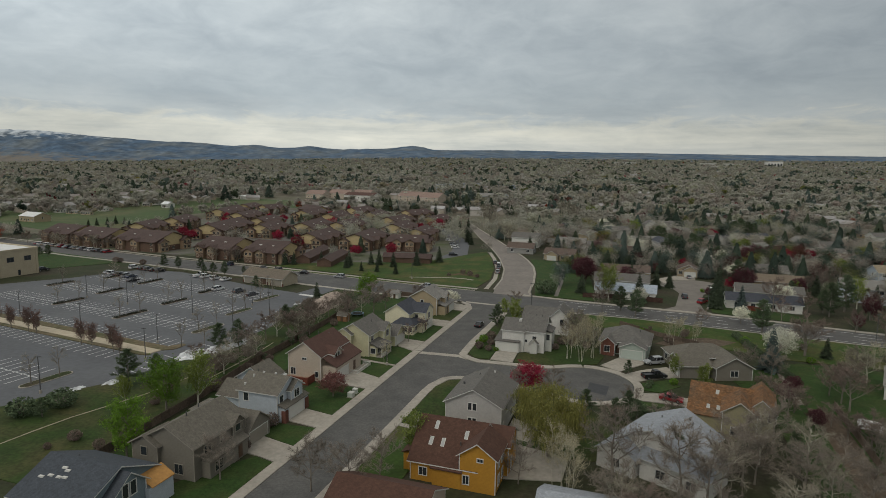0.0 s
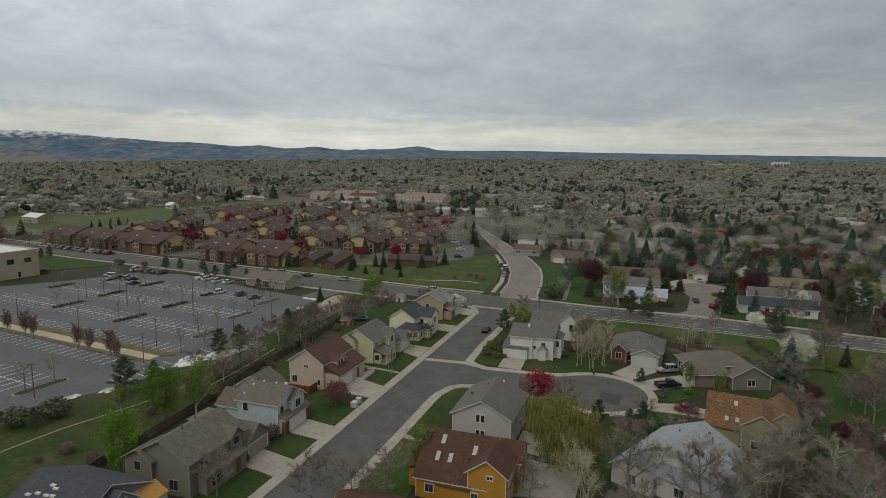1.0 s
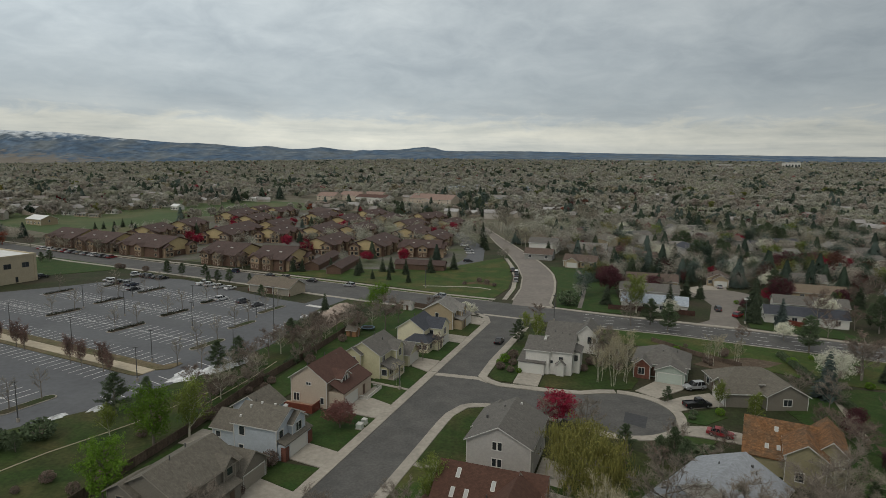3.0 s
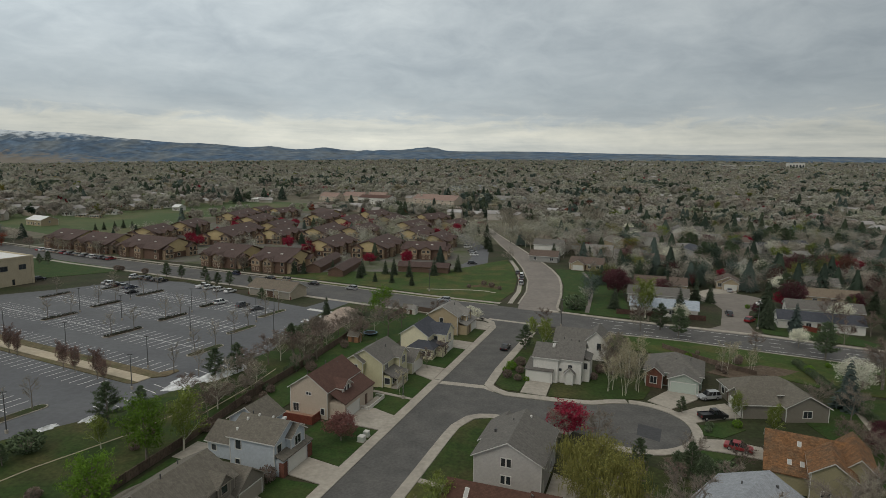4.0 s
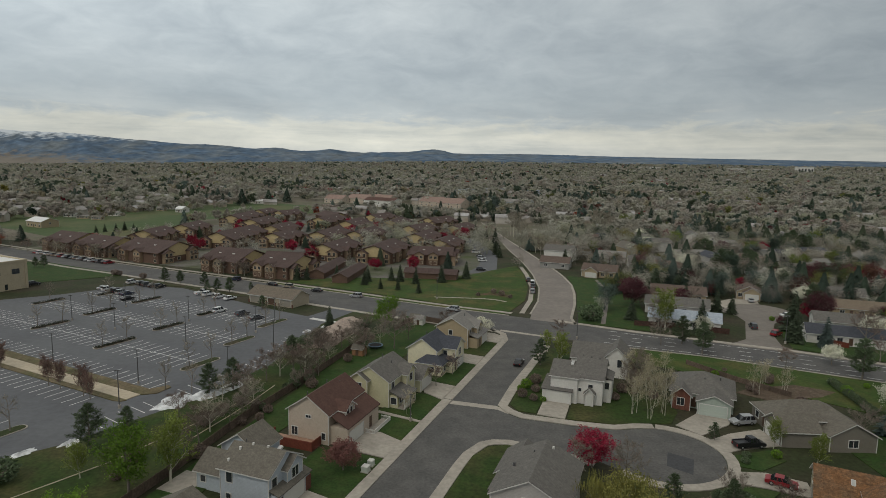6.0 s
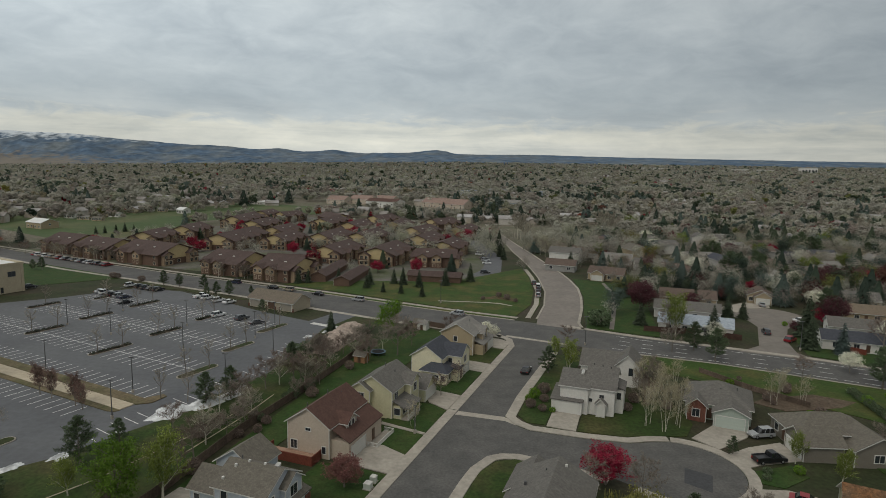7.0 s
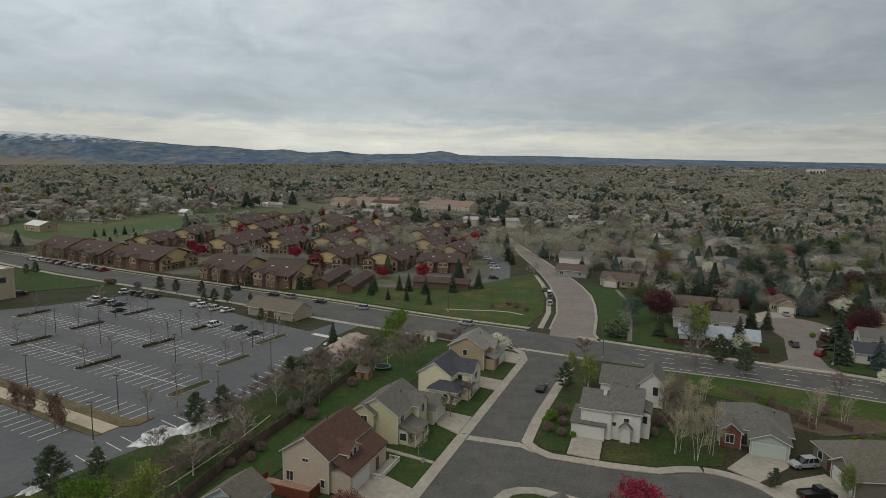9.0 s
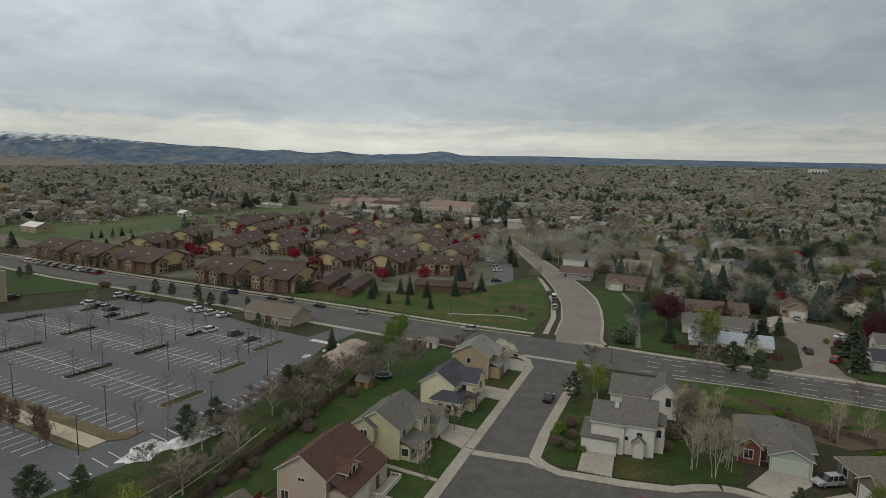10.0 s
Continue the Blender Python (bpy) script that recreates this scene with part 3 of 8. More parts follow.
def roof_mesh(v, th=0.17):
    """Roof slabs with fascia (slot 1) and shingles (slot 0)."""
    mb = MB()
    o = v.over

    def gable(w0, w1, l0, l1, put):
        wm, half = (w0 + w1) / 2, (w1 - w0) / 2
        k = v.rise / half
        lo, hi = v.eave - o * k + 0.03, v.eave + v.rise + 0.03
        sec = [(w0 - o, lo), (wm, hi), (w1 + o, lo)]
        top = [(w, z + th) for w, z in sec]
        a0, b0 = l0 - o, l1 + o
        for i in (0, 1):
            q = [put(*top[i], a0), put(*top[i + 1], a0), put(*top[i + 1], b0), put(*top[i], b0)]
            mb.face(q, 0)
            q = [put(*sec[i], a0), put(*sec[i], b0), put(*sec[i + 1], b0), put(*sec[i + 1], a0)]
            mb.face(q, 1)
            for l in (a0, b0):
                mb.face([put(*sec[i], l), put(*sec[i + 1], l), put(*top[i + 1], l), put(*top[i], l)], 1)
        for i in (0, 2):
            mb.face([put(*sec[i], a0), put(*sec[i], b0), put(*top[i], b0), put(*top[i], a0)], 1)

    if v.ridge == "y":
        gable(v.x0, v.x1, v.y0, v.y1, lambda w, z, l: (w, l, z))
    elif v.ridge == "x":
        gable(v.y0, v.y1, v.x0, v.x1, lambda w, z, l: (l, w, z))
    elif v.ridge.startswith("hip"):
        x0, x1, y0, y1, e = v.x0 - o, v.x1 + o, v.y0 - o, v.y1 + o, v.eave - 0.1
        hx, hy = (x1 - x0) / 2, (y1 - y0) / 2
        if hy >= hx:
            r = [((x0 + x1) / 2, y0 + hx, e + v.rise), ((x0 + x1) / 2, y1 - hx, e + v.rise)]
        else:
            r = [(x0 + hy, (y0 + y1) / 2, e + v.rise), (x1 - hy, (y0 + y1) / 2, e + v.rise)]
        c = [(x0, y0, e + th), (x1, y0, e + th), (x1, y1, e + th), (x0, y1, e + th)]
        if hy >= hx:
            mb.face([c[0], c[1], r[0]])
            mb.face([c[1], c[2], r[1], r[0]])
            mb.face([c[2], c[3], r[1]])
            mb.face([c[3], c[0], r[0], r[1]])
        else:
            mb.face([c[0], c[1], r[1], r[0]])
            mb.face([c[1], c[2], r[1]])
            mb.face([c[2], c[3], r[0], r[1]])
            mb.face([c[3], c[0], r[0]])
        mb.face([(x0, y0, e), (x0, y1, e), (x1, y1, e), (x1, y0, e)], 1)
        for k in range(4):
            a, b = c[k], c[(k + 1) % 4]
            mb.face([(a[0], a[1], e), (b[0], b[1], e), b, a], 1)
    elif v.ridge.startswith("shed"):
        d = v.ridge[4:]
        x0, x1, y0, y1 = v.x0 - o * 0.6, v.x1 + o * 0.6, v.y0 - o * 0.6, v.y1 + o * 0.6
        z = {"E": (1, 0, 0, 1), "W": (0, 1, 1, 0), "S": (0, 0, 1, 1), "N": (1, 1, 0, 0)}[d]
        q = [(x0, y0), (x1, y0), (x1, y1), (x0, y1)]
        zz = [v.eave + v.rise * k for k in z]
        mb.hull([(*a, b) for a, b in zip(q, zz)], [(*a, b + th) for a, b in zip(q, zz)], 0)
    return mb


def on_face(v, side):
    """Maps (along, out, z) of a side of a volume to its metres."""
    if side == "S":
        return lambda u, d, z: (u, v.y0 - d, z)
    if side == "N":
        return lambda u, d, z: (u, v.y1 + d, z)
    if side == "E":
        return lambda u, d, z: (v.x1 + d, u, z)
    return lambda u, d, z: (v.x0 - d, u, z)


def plate(mb, put, u0, u1, z0, z1, d0, d1, mat=0):
    a = [put(u0, d0, z0), put(u1, d0, z0), put(u1, d0, z1), put(u0, d0, z1)]
    b = [put(u0, d1, z0), put(u1, d1, z0), put(u1, d1, z1), put(u0, d1, z1)]
    mb.hull(a, b, mat)


def window(parent, v, side, u, z, w, h, trim, bars=1):
    put = on_face(v, side)
    fr = MB()
    t = 0.11
    for a, b, c, d in ((u - w / 2 - t, u + w / 2 + t, z - t, z), (u - w / 2 - t, u + w / 2 + t, z + h, z + h + t),
                       (u - w / 2 - t, u - w / 2, z, z + h), (u + w / 2, u + w / 2 + t, z, z + h)):
        plate(fr, put, a, b, c, d, -0.05, 0.09)
    for k in range(bars):
        x = u - w / 2 + w * (k + 1) / (bars + 1)
        plate(fr, put, x - 0.03, x + 0.03, z, z + h, -0.02, 0.06)
    f = part("window", fr, trim, parent)
    pn = MB()
    plate(pn, put, u - w / 2, u + w / 2, z, z + h, -0.04, 0.02)
    part("pane", pn, GLASS, f, "dark reflecting glass")
    return f


def garage_door(parent, v, side, u, w, h, mat, z=0.15):
    put = on_face(v, side)
    mb = MB()
    for k in range(4):
        plate(mb, put, u - w / 2, u + w / 2, z + h * k / 4 + 0.02, z + h * (k + 1) / 4 - 0.02, -0.05, 0.05)
    plate(mb, put, u - w / 2 - 0.02, u + w / 2 + 0.02, z, z + h, -0.08, 0.02)
    d = part("garage_door", mb, mat, parent, "panelled overhead door")
    tr = MB()
    plate(tr, put, u - w / 2 - 0.16, u - w / 2 - 0.03, z, z + h + 0.16, -0.05, 0.1)
    plate(tr, put, u + w / 2 + 0.03, u + w / 2 + 0.16, z, z + h + 0.16, -0.05, 0.1)
    plate(tr, put, u - w / 2 - 0.03, u + w / 2 + 0.03, z + h + 0.03, z + h + 0.16, -0.05, 0.1)
    part("door_frame", tr, WHITE, d)


def front_door(parent, v, side, u, mat, z=0.3):
    put = on_face(v, side)
    mb = MB()
    plate(mb, put, u - 0.48, u + 0.48, z, z + 2.08, -0.03, 0.05)
    plate(mb, put, u - 0.3, u + 0.3, z + 0.2, z + 0.9, 0.05, 0.07)
    plate(mb, put, u - 0.3, u + 0.3, z + 1.1, z + 1.9, 0.05, 0.07)
    part("door", mb, mat, parent, "panelled entrance door")


def corner_boards(parent, v, trim):
    mb = MB()
    for x, y in ((v.x0, v.y0), (v.x1, v.y0), (v.x1, v.y1), (v.x0, v.y1)):
        mb = MB()
        mb.box(x - 0.06, x + 0.06, y - 0.06, y + 0.06, v.z0 + 0.05, v.eave - 0.1)
        part("corner_trim", mb, trim, parent)


def roof_vents(parent, spots):
    for x, y, z, kind in spots:
        mb = MB()
        if kind == "pipe":
            mb.tube((x, y, z - 0.3), (x, y, z + 0.45), 0.09, 0.09, 8)
            part("vent_pipe", mb, METALGREY, parent)
        elif kind.endswith("skylight"):
            rise = 0.75 if kind == "steep_skylight" else 0.3

            def tilted(w, d, z0, z1):
                ring = [(x - w, y - d), (x + w, y - d), (x + w, y + d), (x - w, y + d)]
                mb.hull([(q, r, z + (r - y) * rise + z0) for q, r in ring], [(q, r, z + (r - y) * rise + z1) for q, r in ring])

            tilted(0.29, 0.56, -0.1, 0.22)
            sk = part("skylight", mb, WHITE, parent, "flat white-framed roof light")
            mb = MB()
            tilted(0.23, 0.5, 0.215, 0.24)
            part("pane", mb, SKYPANE, sk)
        else:
            mb.box(x - 0.15, x + 0.15, y - 0.15, y + 0.15, z - 0.3, z + 0.2)
            part("vent", mb, WHITE if kind == "white" else METALGREY, parent)


def house(label, p, s, turn, vols, wall, roof, trim=WHITE, windows=(), garages=(), doors=(), vents=(), walls=None):
    """vols: volumes; windows: (volume, side, along, sill, width, height, bars); garages: (volume, side, along, width, material)."""
    h = thing("house", at(p, s, 0, turn), label, "house")
    for i, v in enumerate(vols):
        mat = (walls or {}).get(i, wall)
        wl = part("wall", wall_mesh(v), mat, h)
        if v.ridge in ("x", "y") and v.eave > 2:
            corner_boards(h, v, trim)
        if v.roof:
            part("roof", roof_mesh(v), [roof, trim], h, "shingled roof with pale fascia")
    for k, side, u, z, w, hh, bars in windows:
        window(h, vols[k], side, u, z, w, hh, trim, bars)
    for k, side, u, w, m in garages:
        garage_door(h, vols[k], side, u, w, 2.2, m)
    for k, side, u, m in doors:
        front_door(h, vols[k], side, u, m)
    roof_vents(h, vents)
    return h


TAUPE, PALEBLUE, BLUSH = siding("taupe_siding", (0.185, 0.168, 0.14)), siding("pale_blue_siding", (0.42, 0.46, 0.50)), siding("blush_siding", (0.47, 0.395, 0.32))
CREAM, IVORY, TANW = siding("cream_siding", (0.50, 0.47, 0.31)), siding("ivory_siding", (0.66, 0.61, 0.44)), siding("tan_siding", (0.36, 0.29, 0.19))
PALEGREY, MUSTARD, OFFWHITE = siding("pale_grey_siding", (0.43, 0.41, 0.39)), siding("mustard_siding", (0.43, 0.215, 0.03)), siding("off_white_siding", (0.60, 0.58, 0.54))
SAGE, OLIVE, GREYW = siding("sage_siding", (0.34, 0.39, 0.34)), siding("olive_siding", (0.30, 0.27, 0.165)), siding("grey_siding", (0.27, 0.265, 0.25))
R_TAUPE, R_GREY, R_BROWN = shingle("taupe_shingles", (0.132, 0.119, 0.099)), shingle("grey_shingles", (0.128, 0.120, 0.110)), shingle("brown_shingles", (0.092, 0.05, 0.04))
R_DARK, R_BROWN2, R_ORANGE = shingle("slate_shingles", (0.058, 0.062, 0.075)), shingle("red_brown_shingles", (0.082, 0.042, 0.03)), material("cedar_shakes", (0.175, 0.088, 0.040), 0.95, 0.34, 2.6, 0.5, 0.4, (0.125, 0.080, 0.048), pattern=("courses", 0.4, 0.25, 0.18))
R_SILVER, R_BLUE, R_PALE = shingle("silver_shingles", (0.27, 0.285, 0.31)), shingle("new_blue_shingles", (0.058, 0.066, 0.078)), shingle("pale_grey_shingles", (0.20, 0.19, 0.175))
GDOOR, GDOOR_TAN, GDOOR_SAGE = paint("white_door_paint", (0.55, 0.54, 0.50), 0.6), paint("tan_door_paint", (0.26, 0.235, 0.195), 0.6), paint("sage_door_paint", (0.42, 0.47, 0.42), 0.6)
DOORRED, DOORBROWN = paint("red_door_paint", (0.16, 0.03, 0.025), 0.5), paint("brown_door_paint", (0.09, 0.05, 0.03), 0.5)

# taupe two-storey house
house("two-storey house with taupe siding and taupe shingle roof", -67, 75, 0,
      [Plan(-5, 4.6, -6, 6.2, 5.4, 2.6, "y"), Plan(-6.2, -1.5, -6.6, -2, 5.0, 1.3, "y"), Plan(-3, 5.2, 5.8, 11.8, 3.0, 2.2, "x"), Plan(4.6, 6.2, -4.5, 4.5, 2.7, 0.8, "shedE"), Plan(3.0, 4.9, 2.6, 5.0, 5.6, 1.1, "x")],
      TAUPE, R_TAUPE, GDOOR_TAN, [(0, "S", 1.8, 0.9, 1.5, 1.5, 1), (1, "S", -4, 3.2, 1.1, 1.3, 0), (0, "E", -3, 3.3, 1.5, 1.3, 1), (0, "E", 0.5, 3.3, 1.3, 1.3, 1), (4, "E", 3.8, 4.0, 1.2, 1.3, 0), (3, "E", -2.5, 0.8, 1.8, 1.4, 1)],
      [(2, "E", 8.8, 4.9, GDOOR_TAN)], [(3, "E", 2.6, DOORBROWN)], [(0, -2, 8.3, "pipe"), (2, 9, 4.5, "box"), (-2, 3, 7.4, "pipe")])
# pale blue house
bl_ = house("two-storey pale blue house with brick piers and grey-brown roof", -67, 94.4, 0,
      [Plan(-4, 4.2, -3.5, 4.0, 5.4, 2.1, "x"), Plan(-10, -3.6, -1.6, 4.6, 2.9, 2.0, "x"), Plan(-9.4, -2.6, 3.2, 8.6, 4.8, 2.2, "y"), Plan(3.6, 5.6, -3.2, 4.6, 2.7, 0.9, "shedE"), Plan(3.0, 5.0, -0.2, 3.6, 5.2, 1.3, "x")],
      PALEBLUE, R_TAUPE, WHITE, [(0, "S", -2.4, 3.4, 1.0, 1.5, 0), (0, "S", -2.6, 0.9, 0.8, 0.8, 0), (0, "E", -2.2, 3.2, 1.1, 1.5, 0), (4, "E", 1.7, 3.3, 1.6, 1.5, 1), (1, "S", -8.8, 1.2, 0.9, 1.0, 0)],
      [(3, "E", 0.6, 4.9, GDOOR)], [(1, "W", 1, DOORBROWN)], [(-1, 0.2, 7.7, "white"), (1.5, 0.3, 7.7, "white"), (-2.5, -0.8, 7.3, "white"), (-3.0, 1.2, 7.3, "pipe"), (2.6, 1.4, 7.0, "skylight"), (-3.2, -2.6, 6.2, "white")])
for y0, y1 in ((-3.3, -2.3), (3.5, 4.7)):
    mb = MB()
    mb.box(4.9, 5.75, y0, y1, 0, 2.3)
    part("brick_pier", mb, BRICK, bl_, "red brick pier beside the garage")
# brown-roofed house
house("two-storey blush house with wide brown roof and dormer", -68.6, 118.0, 0,
      [Plan(-5.4, 2.6, -6, 6.4, 5.6, 2.7, "y"), Plan(2.3, 6.0, -5.4, 6.4, 3.3, 2.3, "shedE"), Plan(1.4, 4.2, -3.0, 0.2, 5.5, 1.1, "x")],
      BLUSH, R_BROWN, WHITE, [(0, "S", -1.4, 4.4, 1.0, 0.5, 1), (0, "S", -4.2, 0.9, 1.2, 1.5, 1), (0, "S", 1.6, 0.9, 0.7, 1.2, 0), (2, "E", -2.1, 4.3, 0.8, 1.2, 0), (2, "E", -0.9, 4.3, 0.8, 1.2, 0)],
      [(1, "E", -2.2, 4.9, GDOOR)], [(1, "E", 3.2, DOORBROWN)], [(-2.5, 2.0, 8.1, "pipe"), (-0.6, 3.5, 7.6, "pipe"), (-4.0, -2.2, 7.0, "pipe")])
# cream house
cr_ = house("two-storey cream house with grey-brown roof and white porch", -67.4, 136, 0,
      [Plan(-4.4, 4.0, -5.4, 5.2, 5.5, 2.5, "y"), Plan(-4.4, -0.4, -6.3, -1, 5.5, 1.3, "y", z0=2.9), Plan(4.0, 5.8, -5.0, 0.6, 2.7, 0.9, "shedE"), Plan(3.2, 5.4, 0.4, 4.4, 5.5, 1.5, "x"), Plan(0.5, 6.6, 5.0, 11.2, 2.9, 2.0, "x")],
      CREAM, R_GREY, WHITE, [(1, "S", -2.2, 3.6, 1.2, 1.2, 1), (0, "E", -3.6, 3.4, 1.3, 1.5, 1), (3, "E", 2.4, 3.5, 1.4, 1.6, 1), (2, "S", 4.9, 0.9, 1.2, 1.3, 0), (2, "E", -3.2, 0.9, 2.2, 1.4, 1)],
      [(4, "E", 8.1, 4.9, GDOOR)], [(2, "E", -0.4, DOORBROWN)], [(-1, 2, 8.0, "pipe"), (1.6, 1, 7.3, "pipe")])
pf, pr2 = MB(), MB()
pf.box(5.78, 7.4, -5.2, 0.4, 0, 0.35)
part("porch_floor", pf, CONCRETE, cr_, "concrete porch floor")
for y0 in (-5.2, -2.4, 0.3):
    po = MB()
    po.box(7.2, 7.36, y0, y0 + 0.16, 0.35, 2.55)
    part("porch_post", po, WHITE, cr_)
pr2.box(7.24, 7.32, -5.1, -2.4, 1.15, 1.27)
for k in range(13):
    pr2.box(7.25, 7.31, -5.0 + 0.21 * k, -4.93 + 0.21 * k, 0.35, 1.16)
part("porch_railing", pr2, WHITE, cr_, "white picket railing")
rf = MB()
rf.hull([(5.7, -5.4, 2.6), (7.6, -5.4, 2.5), (7.6, 0.7, 2.5), (5.7, 0.7, 2.6)], [(5.7, -5.4, 2.95), (7.6, -5.4, 2.62), (7.6, 0.7, 2.62), (5.7, 0.7, 2.95)])
part("porch_roof", rf, R_GREY, cr_)
# ivory house with dark roof
house("two-storey ivory house with dark slate roof", -65.6, 157.8, 0,
      [Plan(-3.6, 3.6, -4.4, 5.0, 5.5, 2.4, "y"), Plan(-0.6, 5.6, -6.2, -2.4, 2.8, 1.8, "hip"), Plan(2.4, 7.0, -0.6, 5.4, 5.4, 1.9, "x"), Plan(3.5, 7.2, -3.0, 0.4, 2.8, 0.9, "shedE")],
      IVORY, R_DARK, WHITE, [(1, "S", 1.4, 1.0, 1.0, 1.1, 0), (1, "S", 3.2, 1.0, 1.0, 1.1, 0), (1, "S", 4.7, 1.0, 0.8, 1.1, 0), (1, "E", -4.3, 1.0, 1.2, 1.2, 0), (2, "E", 2.4, 3.2, 1.6, 1.6, 1), (2, "S", 4.4, 3.4, 0.9, 1.2, 0)],
      [(2, "E", 2.4, 4.9, GDOOR)], [(3, "E", -1, DOORBROWN)], [(-1.5, 2, 7.5, "pipe"), (0.5, 3, 7.6, "pipe")])
# tan house at the corner
house("two-storey tan house with grey-brown roof", -65.4, 178.6, 0,
      [Plan(-4.6, 4.2, -4.2, 5.0, 5.5, 2.4, "y"), Plan(3.6, 6.6, -3.0, 6.5, 2.8, 1.1, "shedE"), Plan(2.5, 5.6, 0.0, 4.0, 5.2, 1.4, "x")],
      TANW, R_PALE, WHITE, [(0, "S", -0.6, 3.4, 1.0, 1.3, 0), (0, "E", -2, 3.4, 1.2, 1.3, 0), (2, "E", 2, 3.4, 1.3, 1.4, 1)],
      [(1, "E", 3.6, 4.6, GDOOR)], [(1, "E", -0.6, DOORBROWN)], [(1.2, 2, 7.6, "pipe")])
# pale grey house at the cul-de-sac corner
house("two-storey pale grey house with grey shingle roof", -28.1, 105.0, 0,
      [Plan(-5.2, 4.9, -6.2, 6.2, 5.5, 2.6, "y"), Plan(-7.2, -1.5, 4.2, 12.0, 2.9, 2.0, "y"), Plan(-6.8, -4.0, -1.0, 4.6, 2.8, 1.2, "shedW"), Plan(-2.2, 1.5, 5.2, 8.5, 5.4, 1.5, "y")],
      PALEGREY, R_GREY, WHITE, [(0, "S", -0.75, 4.4, 0.62, 1.25, 0), (0, "S", 0.1, 4.4, 0.62, 1.25, 0), (0, "S", -0.75, 1.7, 0.62, 1.25, 0), (0, "S", 0.1, 1.7, 0.62, 1.25, 0), (0, "E", -2, 3.2, 1.2, 1.3, 1), (0, "E", 2, 0.9, 1.6, 1.4, 1), (0, "E", 4, 3.2, 1.0, 1.3, 0)],
      [(1, "N", -4.3, 4.8, GDOOR)], [(0, "E", -4.4, GDOOR)], [(-1.4, 3, 7.5, "pipe"), (1.0, 5, 7.8, "white"), (-3.6, 0.0, 6.9, "box"), (-3.9, 8, 4.8, "pipe")])
# mustard house with brown roof
house("mustard yellow house with dark red-brown shingle roof and skylights", -26.4, 87.4, 0,
      [Plan(-6.6, 3.6, -6.4, 5.8, 3.2, 4.5, "x"), Plan(1.2, 6.6, -6.8, -0.6, 5.5, 1.9, "y"), Plan(-3.0, 1.4, -6.9, -5.4, 2.6, 0.9, "shedS"), Plan(4.0, 7.2, -1.0, 4.8, 5.0, 1.7, "x"), Plan(-8.6, -5.2, -4.2, 3.2, 2.9, 1.4, "shedW")],
      MUSTARD, R_BROWN2, WHITE, [(1, "S", 4.3, 4.7, 0.8, 0.5, 1), (1, "S", 2.2, 1.0, 0.9, 1.3, 1), (1, "E", -4.8, 3.4, 1.0, 1.5, 1), (1, "E", -4.8, 0.8, 1.0, 1.5, 1), (1, "E", -2.6, 3.4, 1.0, 1.5, 1), (1, "E", -2.6, 0.8, 1.0, 1.5, 1), (0, "S", -4.6, 1.0, 1.2, 1.2, 1)],
      [(4, "W", -0.5, 4.8, GDOOR)], [(3, "E", 1, GDOOR)], [(-2.3, -3.8, 5.12, "steep_skylight"), (-4.2, -3.8, 5.12, "steep_skylight"), (-4.0, -1.6, 6.74, "steep_skylight"), (1.0, -2.4, 6.15, "steep_skylight"), (0.5, -3.8, 5.4, "pipe")])
# off-white house north of the cul-de-sac
house("two-storey off-white house with grey roof and double garage", -29.2, 154.2, 0,
      [Plan(-5.0, 0.4, -6.4, 3.5, 5.5, 1.9, "x"), Plan(0.0, 5.4, -5.8, 4.2, 5.6, 2.9, "x"), Plan(-6.6, -0.6, -7.4, -1.0, 2.7, 0.9, "shedS"), Plan(5.2, 7.0, -3.5, 1.5, 5.0, 0.8, "shedE"), Plan(2.2, 3.8, -6.9, -5.6, 2.9, 0.8, "y")],
      OFFWHITE, R_GREY, WHITE, [(1, "S", 0.9, 2.6, 0.6, 0.7, 0), (1, "S", 3.0, 3.6, 0.9, 0.7, 0), (1, "E", -3, 3.3, 1.1, 1.4, 0), (3, "E", -2, 1.0, 1.2, 1.4, 0), (3, "E", 0.5, 3.0, 1.0, 1.4, 0), (3, "S", 6.1, 3.0, 0.8, 1.4, 0)],
      [(2, "S", -3.6, 4.9, GDOOR)], [(4, "S", 3.0, GDOOR)], [(-1.2, -2.4, 7.3, "skylight"), (2.5, -1.0, 8.4, "pipe"), (4.2, -1.2, 8.4, "pipe"), (0.8, -0.8, 8.6, "pipe")])
# house behind it
house("white-walled house with dark grey roof beside the main road", -26.4, 172.4, 0,
      [Plan(-6.5, 4.0, -4.2, 4.5, 3.6, 2.6, "x"), Plan(1.5, 6.2, -5.2, 3.0, 5.0, 2.2, "y")],
      OFFWHITE, R_GREY, WHITE, [(0, "S", 0.5, 1.5, 1.0, 1.2, 0), (1, "S", 4.6, 2.6, 1.0, 1.8, 0), (1, "E", -2, 2.8, 1.0, 1.4, 0)], [(0, "W", 0, 4.6, GDOOR)], [(0, "S", -3, DOORBROWN)], [(3.6, -1, 7.0, "box")])
